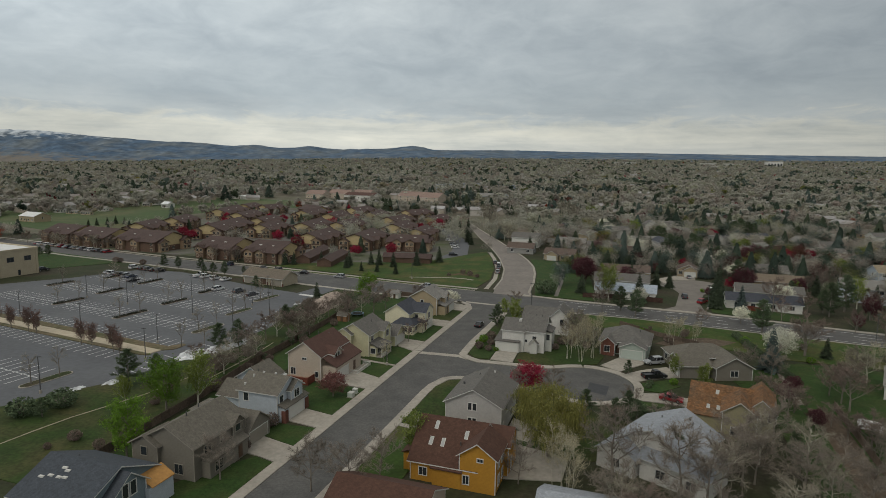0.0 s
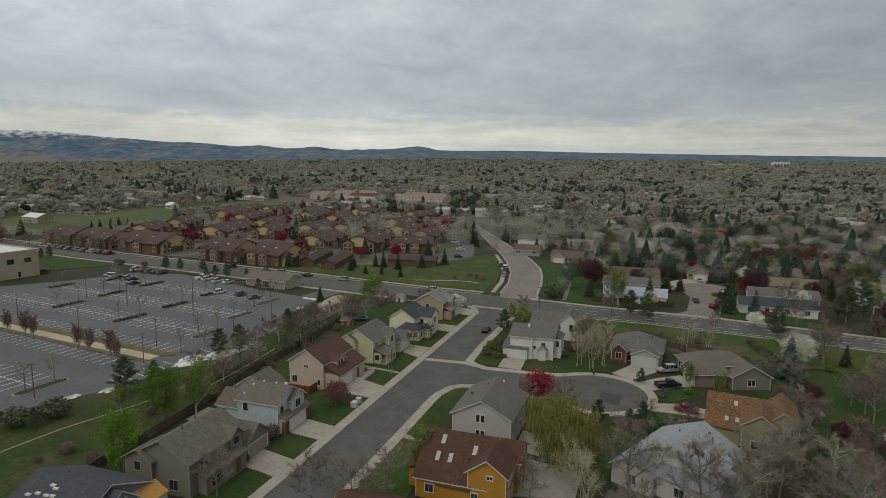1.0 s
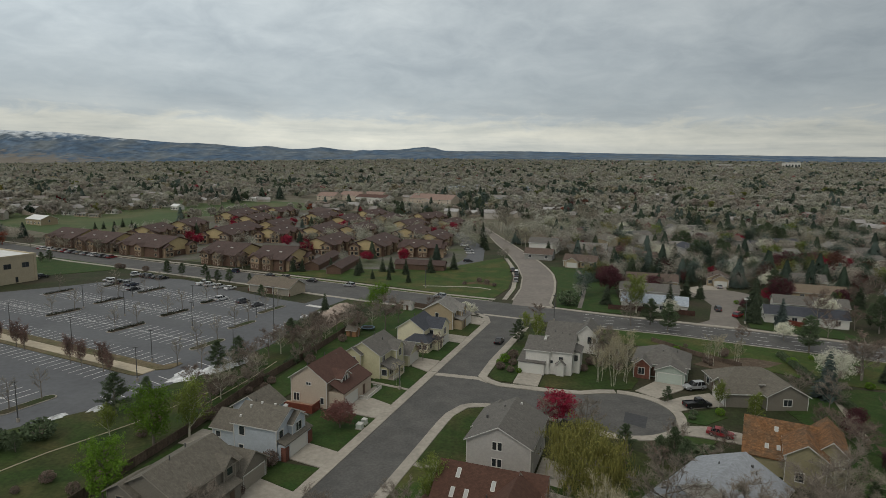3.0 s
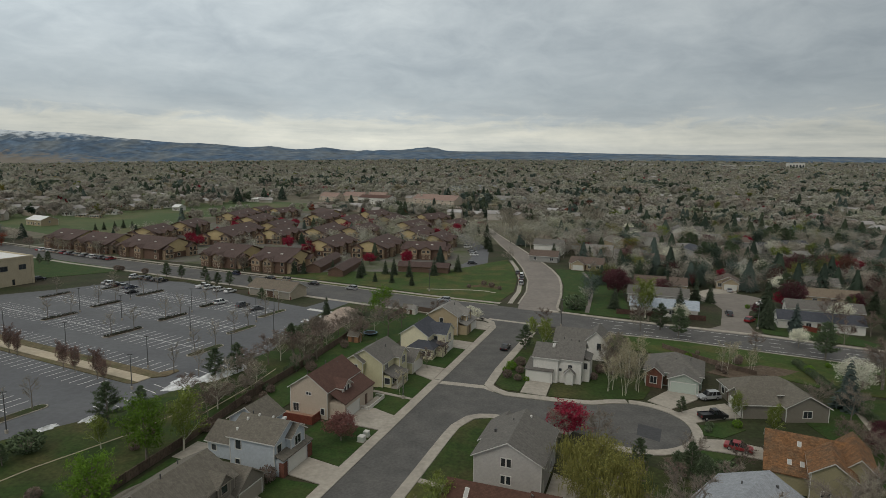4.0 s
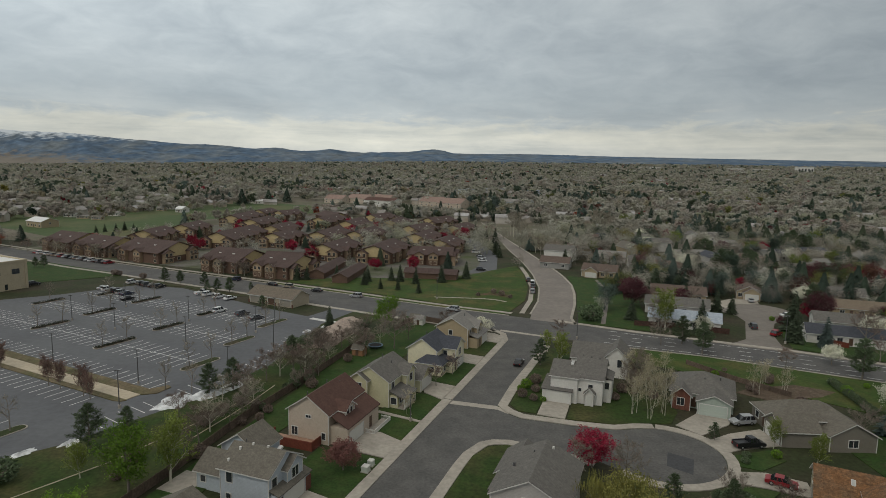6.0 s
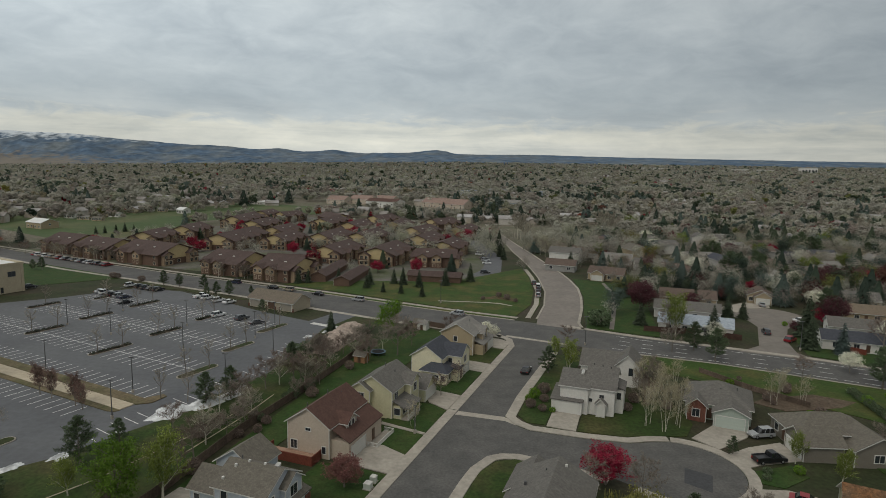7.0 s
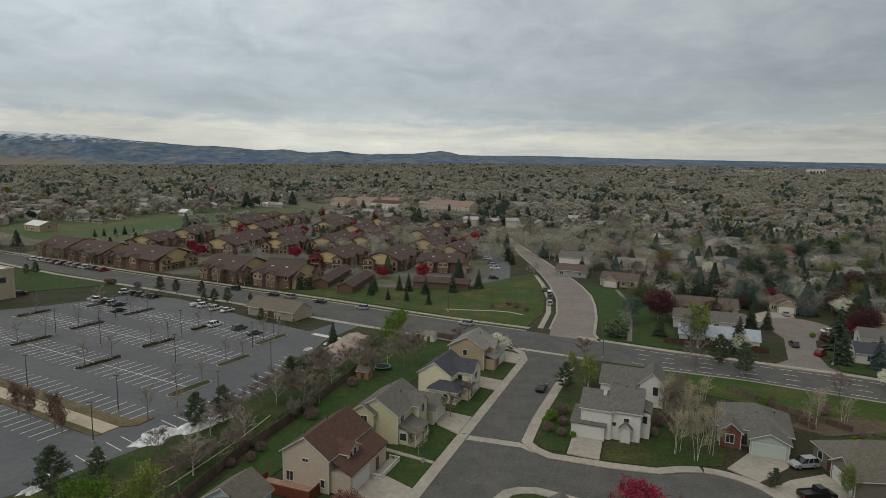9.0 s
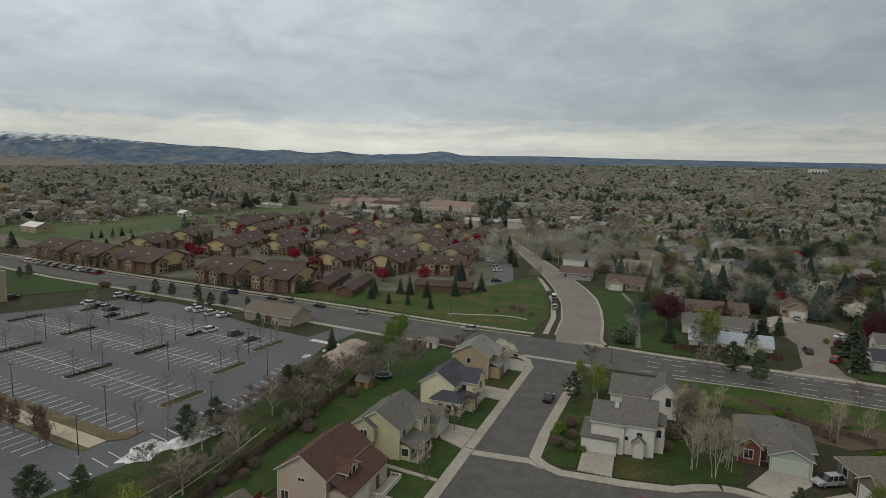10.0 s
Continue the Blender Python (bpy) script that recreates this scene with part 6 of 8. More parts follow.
def tree_parts(kind, seed):
    """Trunk and crown meshes of a tree one unit high, crown radius about 0.35 to 0.5."""
    rng = random.Random(seed)
    tr, leaf = MB(), MB()

    def twig(a, b, w):
        d = (b - a)
        u = d.orthogonal().normalized() * w
        u = Matrix.Rotation(rng.uniform(0, 6.28), 3, d.normalized()) @ u
        leaf.face([tuple(a - u), tuple(a + u), tuple(b)])

    def blade(c, r):
        a = Vector((rng.gauss(0, 1), rng.gauss(0, 1), rng.gauss(0, 1))).normalized()
        u = a.orthogonal().normalized()
        v = a.cross(u)
        leaf.face([tuple(c + u * r), tuple(c + v * r * 0.7), tuple(c - u * r), tuple(c - v * r * 0.7)])

    if kind == "pine":
        tr.tube((0, 0, 0), (0.01, 0, 0.5), 0.022, 0.012, 6)
        tr.tube((0.01, 0, 0.5), (0, 0.01, 0.94), 0.012, 0.003, 5)
        tilt = rng.uniform(0, 6.283)
        for k in range(44):
            t = (k + rng.random()) / 44
            a = 2.4 * k + rng.uniform(-0.5, 0.5)
            d = Vector((math.cos(a), math.sin(a), 0))
            ln = (0.34 * (1 - t) ** 0.7 + 0.03) * min(1, 0.6 + 2.2 * t) * rng.uniform(0.62, 1.15) * (1 + 0.16 * math.cos(a - tilt))
            root = Vector((0, 0, 0.13 + 0.80 * t))
            tip = root + d * ln + Vector((0, 0, ln * rng.uniform(0.05, 0.5)))
            tr.tube(root, tip, 0.006 * (1 - t) + 0.002, 0.001, 3)
            n = int(60 + 300 * ln)
            for _ in range(n):
                c = root.lerp(tip, rng.uniform(0.3, 1.02)) + Vector((rng.gauss(0, 0.024), rng.gauss(0, 0.024), rng.gauss(0.012, 0.016)))
                twig(c, c + (d * 0.7 + Vector((rng.gauss(0, 0.6), rng.gauss(0, 0.6), rng.gauss(0.5, 0.4)))).normalized() * rng.uniform(0.025, 0.05), 0.008)
        return tr, leaf
    if kind in ("spruce",):
        tr.tube((0, 0, 0), (0, 0, 0.92), 0.022, 0.004, 6)
        rows = 17 if kind == "spruce" else 12
        for k in range(rows):
            t = k / (rows - 1)
            z = 0.06 + 0.90 * t
            r = (0.32 * (1 - t) ** 0.85 if kind == "spruce" else 0.36 * (1 - t) ** 0.5 * (0.75 + 0.25 * math.sin(k * 2.3)) * min(1, 0.45 + 2.2 * t)) + 0.015
            n = max(5, int(15 * (1 - t * 0.6)))
            for i in range(n):
                a = 6.283 * (i + rng.random()) / n
                rr = r * rng.uniform(0.72, 1.1)
                d = Vector((math.cos(a), math.sin(a), 0))
                sidev = Vector((-d.y, d.x, 0))
                tip = d * rr + Vector((0, 0, z - rr * rng.uniform(0.12, 0.4)))
                root = Vector((0, 0, z + 0.02))
                w = rr * 0.26 + 0.012
                mid = (root + tip) * 0.5 + Vector((0, 0, 0.012))
                leaf.face([tuple(root), tuple(mid - sidev * w), tuple(tip), tuple(mid + sidev * w)])
                for _ in range(4):
                    q = root + (tip - root) * rng.uniform(0.35, 1.0) + sidev * rng.uniform(-w, w)
                    e2 = q + d * rng.uniform(0.01, 0.04) + sidev * rng.uniform(-0.03, 0.03) + Vector((0, 0, rng.uniform(-0.05, 0.012)))
                    leaf.face([tuple(q - sidev * 0.014), tuple(q + sidev * 0.014 + Vector((0, 0, 0.012))), tuple(e2)])
        return tr, leaf
    if kind == "shrub":
        for _ in range(12):
            a = rng.uniform(0, 6.28)
            tr.tube((0, 0, 0), (0.3 * math.cos(a), 0.3 * math.sin(a), 0.6), 0.02, 0.006, 4)
        for _ in range(900):
            d = Vector((rng.gauss(0, 1), rng.gauss(0, 1), rng.gauss(0, 1))).normalized() * rng.uniform(0.6, 1.0)
            blade(Vector((d.x * 0.6, d.y * 0.6, 0.5 + d.z * 0.48)), rng.uniform(0.03, 0.075))
        return tr, leaf
    multi = kind in ("birch",)
    stems = 3 if multi else 1
    fork = {"sapling": 0.3, "bare": 0.24, "birch": 0.2, "leaf": 0.2, "blossom": 0.2, "round": 0.22, "willow": 0.25, "upright": 0.18, "oval": 0.2}[kind]
    spread = {"sapling": 0.6, "bare": 0.85, "birch": 0.5, "leaf": 0.6, "blossom": 0.8, "round": 0.75, "willow": 0.95, "upright": 0.4, "oval": 0.5}[kind]
    dense = kind in ("leaf", "blossom", "round", "willow", "upright", "oval")
    for sidx in range(stems):
        base = Vector((rng.uniform(-0.1, 0.1), rng.uniform(-0.1, 0.1), 0)) if multi else Vector((0, 0, 0))
        lean = Vector((rng.uniform(-0.1, 0.1), rng.uniform(-0.1, 0.1), 1)) if multi else Vector((rng.uniform(-0.05, 0.05), rng.uniform(-0.05, 0.05), 1))
        top = base + lean * fork
        r0 = 0.0066 if multi else 0.019
        tr.tube(base, top, r0, r0 * 0.8, 6)
        spine = [top]
        hgt = 0.86 - fork if kind not in ("round", "willow", "blossom") else 0.6 - fork
        prev = top
        for k in range(3):
            nx = prev + lean * (hgt / 3) + Vector((rng.uniform(-0.03, 0.03), rng.uniform(-0.03, 0.03), 0))
            tr.tube(prev, nx, r0 * (0.75 - 0.2 * k), r0 * (0.55 - 0.18 * k), 5)
            spine.append(nx)
            prev = nx
        limbs = 6 if multi else 6 if kind == "sapling" else 9
        for i in range(limbs):
            t = i / limbs
            q = spine[0].lerp(spine[-1], t * 0.95)
            a = 2.4 * i + rng.uniform(-0.4, 0.4)
            ln = (0.42 - 0.22 * t) * rng.uniform(0.8, 1.15) * (0.72 if multi else 1)
            d = Vector((math.cos(a) * spread, math.sin(a) * spread, rng.uniform(0.45, 0.8) if not multi else rng.uniform(0.45, 0.9))).normalized()
            tip = q + d * ln
            mid = q.lerp(tip, 0.5) + Vector((0, 0, -0.015))
            tr.tube(q, mid, r0 * (0.26 if multi else 0.42), r0 * (0.18 if multi else 0.3), 4)
            tr.tube(mid, tip, r0 * (0.18 if multi else 0.3), r0 * 0.12, 4)
            for j in range(3 if kind == "sapling" else 6):
                u = 0.3 + 0.7 * j / 5
                b0 = q.lerp(tip, u)
                bd = (d + Vector((rng.gauss(0, 0.55), rng.gauss(0, 0.55), rng.gauss(0.12, 0.35)))).normalized()
                bl_ = ln * rng.uniform(0.32, 0.55)
                b1 = b0 + bd * bl_
                tr.tube(b0, b1, r0 * 0.16, r0 * 0.05, 3)
                nt_ = 7 if multi else 8
                for k in range(nt_):
                    c0 = b0.lerp(b1, 0.25 + 0.75 * k / (nt_ - 1))
                    cd = (bd + Vector((rng.gauss(0, 0.7), rng.gauss(0, 0.7), rng.gauss(0.1, 0.45)))).normalized()
                    c1 = c0 + cd * rng.uniform(0.05, 0.11)
                    if dense:
                        for _ in range(7 if kind != "willow" else 0):
                            e = c0.lerp(c1, rng.uniform(0.2, 1.3)) + Vector((rng.gauss(0, 0.015), rng.gauss(0, 0.015), rng.gauss(0, 0.015)))
                            blade(e, rng.uniform(0.006, 0.015))
                        if kind == "willow":
                            for _ in range(6):
                                e = c1 + Vector((rng.gauss(0, 0.03), rng.gauss(0, 0.03), 0))
                                f = e + Vector((rng.gauss(0, 0.015), rng.gauss(0, 0.015), -rng.uniform(0.06, 0.2)))
                                twig(e, f, 0.0026)
                    else:
                        twig(c0, c1, 0.0016 if multi else 0.0022)
                        for _ in range(3 if multi else 11 if kind == "bare" else 5):
                            e = c0.lerp(c1, rng.uniform(0.2, 0.9))
                            f = e + (cd + Vector((rng.gauss(0, 0.6), rng.gauss(0, 0.6), rng.gauss(0, 0.5)))).normalized() * rng.uniform(0.04, 0.085)
                            twig(e, f, 0.0013 if multi else 0.0016)
    if dense:
        rx, rz, cz, count = {"leaf": (0.32, 0.45, 0.53, 6500), "blossom": (0.40, 0.36, 0.60, 5500), "round": (0.42, 0.41, 0.56, 5600), "willow": (0.42, 0.40, 0.57, 4600), "upright": (0.21, 0.40, 0.58, 3600), "oval": (0.27, 0.40, 0.58, 2000)}[kind]
        off = Vector((seed % 17, seed % 5, 0))
        for _ in range(count):
            d = Vector((rng.gauss(0, 1), rng.gauss(0, 1), rng.gauss(0, 1))).normalized()
            lump = 0.80 + 0.55 * noise.noise(d * 1.9 + off) + 0.25 * noise.noise(d * 4.5 + off)
            rad = lump * rng.uniform(0.45, 1.0) ** 0.5
            if noise.noise(d * 3.1 - off) < -0.28 and rng.random() < 0.75:
                continue
            c = Vector((d.x * rx * rad, d.y * rx * rad, max(0.12, cz + d.z * rz * rad)))
            if kind == "willow":
                blade(c, rng.uniform(0.005, 0.011))
                if rng.random() < 0.35:
                    twig(c, c + Vector((rng.gauss(0, 0.015), rng.gauss(0, 0.015), -rng.uniform(0.04, 0.10))), 0.003)
            else:
                blade(c, rng.uniform(0.009, 0.021) if kind == "round" else rng.uniform(0.006, 0.015))
    return tr, leaf


def foliage(name, c, isl=0.35, th=0.2):
    return material(name, c, 0.85, 0.15, 3, 0.4, 0.0, island=isl, thing=th, spec=0.2)


TWIG = foliage("grey_twigs", (0.205, 0.175, 0.145))
TWIGPALE = foliage("pale_twigs", (0.255, 0.230, 0.180))
TWIGBIRCH = foliage("aspen_twigs", (0.33, 0.295, 0.20))
TWIGRED = foliage("russet_twigs", (0.165, 0.125, 0.105))
F_GREEN, F_LIME, F_WILLOW = foliage("fresh_leaves", (0.105, 0.190, 0.020), 0.25), foliage("lime_leaves", (0.165, 0.205, 0.045), 0.25), foliage("willow_leaves", (0.158, 0.152, 0.042), 0.3)
F_SPRUCE, F_PINE, F_BLUE = foliage("spruce_needles", (0.045, 0.060, 0.035)), foliage("pine_needles", (0.082, 0.112, 0.06)), foliage("blue_spruce_needles", (0.06, 0.082, 0.074))
F_MAGENTA, F_RUSSET, F_WHITE, F_PURPLE, F_PINK = foliage("magenta_blossom", (0.25, 0.018, 0.042)), foliage("russet_leaves", (0.155, 0.098, 0.082)), foliage("white_blossom", (0.62, 0.61, 0.50)), foliage("purple_leaves", (0.085, 0.032, 0.038)), foliage("pink_buds", (0.19, 0.085, 0.075))

SPECIES = {  # shape, crown colour, bark, name, label, tags
    "bare": ("bare", TWIG, BARK, "bare_tree", "leafless grey-brown deciduous tree with fine twigs"),
    "russet_bare": ("bare", TWIGRED, BARK, "bare_tree", "leafless deciduous tree with reddish twigs"),
    "pale_bare": ("bare", TWIGPALE, BARKPALE, "bare_tree", "leafless deciduous tree with pale twigs"),
    "sapling": ("sapling", TWIGPALE, BARK, "bare_sapling", "slender leafless young tree of the car park"),
    "birch": ("birch", TWIGBIRCH, BARKPALE, "birch_clump", "clump of leafless pale-barked aspens"),
    "green": ("leaf", F_GREEN, BARK, "leafing_tree", "tree in fresh green leaf"),
    "lime": ("upright", F_LIME, BARKPALE, "leafing_tree", "slender tree in first lime-green leaf"),
    "willow": ("willow", F_WILLOW, BARK, "willow_tree", "weeping willow in yellow-green leaf"),
    "spruce": ("spruce", F_SPRUCE, BARK, "spruce_tree", "dark green conical spruce tree"),
    "blue": ("spruce", F_BLUE, BARK, "spruce_tree", "blue-green conical spruce tree"),
    "pine": ("pine", F_PINE, BARK, "pine_tree", "dark green broad pine tree"),
    "magenta": ("round", F_MAGENTA, BARK, "blossom_tree", "crab-apple tree in deep magenta blossom"),
    "russet": ("upright", F_RUSSET, BARK, "russet_tree", "small round tree with russet leaves"),
    "pink": ("round", F_PINK, BARK, "budding_tree", "small tree covered in pinkish buds"),
    "white": ("blossom", F_WHITE, BARK, "blossom_tree", "pear tree in white blossom"),
    "purple": ("round", F_PURPLE, BARK, "plum_tree", "plum tree with dark purple leaves"),
    "shrub": ("shrub", F_PINE, BARK, "shrub", "rounded dark evergreen garden shrub"),
    "dry_shrub": ("shrub", TWIGRED, BARK, "shrub", "bare reddish-brown twiggy garden shrub"),
    "green_shrub": ("shrub", F_GREEN, BARK, "shrub", "low shrub in fresh green leaf"),
}
MODELS = {}


def plant(kind, p, s, h, wide=1.0, rng=random.Random(11), group=""):
    shape, crown, bark, name, label = SPECIES[kind]
    h = min(h, 2.6) if shape == "shrub" and kind != "shrub" else h
    if kind not in MODELS:
        MODELS[kind] = []
        for k in range(3 if shape in ("bare", "birch", "spruce", "sapling") else 2):
            tr, lf = tree_parts(shape, hash_of(kind) + k)
            MODELS[kind].append((tr.mesh("trunk", [bark]), lf.mesh("crown", [crown])))
    tm, cm = MODELS[kind][rng.randrange(len(MODELS[kind]))]
    x, y = W(p, s)
    ob = thing(name, Matrix.LocRotScale((x, y, 0), Euler((0, 0, rng.uniform(0, 6.28))), (h * wide, h * wide, h)), label, "shrub" if shape == "shrub" else "tree", group or name.replace("_", " ") + "s")
    part("trunk" if shape != "shrub" else "stems", tm, [], ob)
    part("crown" if shape != "shrub" else "foliage", cm, [], ob)
    return ob


def hash_of(word):
    return sum((i + 1) * ord(c) for i, c in enumerate(word))


for kind, spots in {
    "green": [(-77.9, 71.6, 10), (-85, 87.8, 11), (-89.7, 182.9, 10), (-95.7, 201.9, 6)],
    "lime": [(-81.7, 92.4, 10.5), (-33.8, 85.5, 8.5), (-41, 180.7, 6), (-36, 172, 8), (-95, 88, 6), (6.5, 141, 5.5), (12, 135.5, 6)],
    "willow": [(-14.4, 95, 12), (-16, 103, 10.5)],
    "pine": [(-104.3, 78.1, 4), (-101.9, 95.5, 8.5), (-100.7, 102, 5.6), (-100.1, 121.8, 7.5), (-98, 126.5, 7.5), (-100.3, 151.5, 5.5), (-137, 188.5, 5), (-271, 213, 6), (-274, 211, 5), (-198.7, 209, 6.4), (-191.8, 210, 5.6), (-180, 210.4, 6), (-168.4, 203.6, 5.5), (-164, 205, 6), (-171, 201.5, 4.5), (-159, 211, 3.4), (-40.6, 169, 7), (31.9, 189.1, 10.5), (-2.6, 196, 9), (-7.5, 203, 8.5), (5, 96, 7), (-3.1, 140.4, 3.6)],
    "spruce": [(-172, 492, 12), (-135, 417, 9), (-119, 389, 9), (-113.6, 391, 10), (-108, 372, 9), (-100.5, 345, 8), (-96, 336, 7), (-104.7, 177, 7), (22.8, 218.1, 10), (-24.8, 283, 10), (-99.8, 258, 8), (-93, 270, 8), (-108, 250, 7), (-116, 252, 7.5), (-128, 246, 7), (-120, 252, 6.5), (-126, 239.4, 6), (-116.6, 235, 4.3), (-109.6, 236, 4.8), (-100.1, 234, 5), (-155.3, 236, 6.5), (-152, 238, 6), (-143, 247, 6), (4, 246, 9), (9, 249, 7)],
    "blue": [(28.3, 154.9, 10.5), (30, 216, 9)],
    "white": [(31.5, 163, 9.4), (27.8, 199, 6), (-1.5, 214.9, 6.5), (35, 275.7, 7.5), (-60.4, 190, 5), (-64, 196, 4)],
    "magenta": [(-22.6, 121.6, 6.9), (31.9, 250.5, 6), (-177, 282, 8), (-308, 328, 6), (-250, 285, 7), (-137.7, 272, 6), (-237, 330, 6), (-60, 360, 7)],
    "russet": [(-166.1, 117.8, 6.4), (-158.8, 117.2, 6.8), (-154.6, 116.2, 6.2), (-135.3, 113.2, 6.8), (-131.1, 112.6, 6.4), (-123.4, 111.8, 7), (-120.6, 111, 5.6), (-172, 118, 6)],
    "pink": [(-59.4, 105.4, 5.6)],
    "purple": [(27.4, 134, 5), (30, 140, 4.6), (30, 122, 4.4), (60, 205, 5), (22, 236, 4)],
    "birch": [(-58.2, 128.8, 5.5), (-37.3, 176, 7), (-14.8, 145.8, 10), (-11.9, 149, 10.5), (-17.5, 147.5, 9), (6.9, 168.1, 8), (9.3, 176, 6.5), (13, 172, 6.5), (-20, 166, 8), (53, 159, 8), (-12, 86, 10), (-9, 82, 11)],
    "shrub": [(-99.5, 168, 2.2), (-98.9, 171, 2.4), (-98.3, 174, 2.2), (-97.7, 177, 2.4), (-97.1, 180, 2.2), (-96.5, 183, 2.4), (-101, 160, 3.4), (-103.5, 157, 3), (-108.1, 77.2, 3.6), (-105.1, 82.7, 3.8), (2.7, 115.7, 3), (-0.6, 117.5, 2.6), (-34.4, 219.3, 5.4), (1.6, 135.4, 1.1), (1.2, 133, 1.1)],
    "dry_shrub": [(-229, 212.4, 2.6), (-227, 213, 2.2), (-133, 205.4, 2.6), (-212.6, 211.6, 2.6), (-63, 89.2, 2.6), (-38, 151, 1.8), (-40, 147, 2), (-37.4, 146, 1.6), (-39, 156, 2.4), (-20.5, 158, 2.2), (-18, 162, 2.4), (-14, 157, 2), (-21.5, 153, 1.8), (-74, 246, 2), (-70, 243, 2.2), (-66, 240, 1.6), (-78, 239, 1.5), (-62, 80.5, 1.6), (-63, 77, 1.8)],
    "green_shrub": [(-40.4, 152.6, 2.2), (-41, 150, 1.6), (-35.4, 146.2, 1.2), (6.4, 137, 1.6), (20.6, 244, 1.6)],
    "bare": [(-4.1, 90.6, 12), (5.5, 89, 11.6), (8.7, 87, 10.5), (14.3, 100.9, 10), (-45.1, 72.6, 8.4), (-39, 72.4, 9), (-36.5, 77.4, 8.4), (-59.4, 70.9, 7.5), (-17.3, 85, 7), (16.3, 97, 9), (38.5, 169.9, 9.5), (45.5, 155, 8), (21.3, 92, 9), (-79, 166.8, 11), (-88.7, 163, 8), (-13, 199.4, 8), (-3, 78, 10), (-24, 118, 6), (-17, 118.6, 7), (22, 150, 7), (27, 147, 8)],
    "russet_bare": [(-58.2, 154.2, 5), (-59, 145.6, 5), (-97, 110, 6), (-94, 126, 7), (-95, 134, 7.4), (-92, 140, 7), (-97, 142, 6.5), (-90, 150, 7), (-86, 141, 6), (-83, 158, 7), (-96, 158, 6), (-79, 176, 7), (-72, 187, 7), (-63, 183, 5.5), (-40, 193.5, 6), (16, 190, 6), (40, 206, 7), (58, 200, 7), (64, 196, 8)],
}.items():
    for p, s, h in spots:
        plant(kind, p, s, h, 1.35 if kind in ("magenta", "pink", "willow") else 0.98 if kind == "green" else 0.85 if kind == "birch" else 1.15 if kind == "white" else 0.85 if kind == "russet" else 1.25 if kind == "shrub" else 1.0)
# bare saplings of the car park
for e, f in ((-131.5, 119), (-131.5, 125.5), (-137.8, 138), (-137.8, 143.5), (-143, 156), (-143, 162), (-163.7, 119), (-163.7, 126), (-165.8, 138), (-165.8, 143.6), (-168.6, 156), (-168.6, 160.6), (-195.8, 121), (-195.8, 128), (-198.6, 139), (-198.6, 145), (-200.6, 157), (-200.6, 163), (-131, 74), (-131, 80), (-163.7, 75), (-124.6, 107), (-118.5, 108.5), (-221, 160), (-226, 142)):
    plant("sapling", *PS(*E(e, f)), 7.4, 0.9, group="saplings of the car park")
# hedge and trees of the eastern back gardens
for k in range(16):
    t = k / 15
    plant("shrub", 24.3 + 7.4 * t, 182 - 35 * t, 1.9, 1.1, group="hedge of the back gardens")
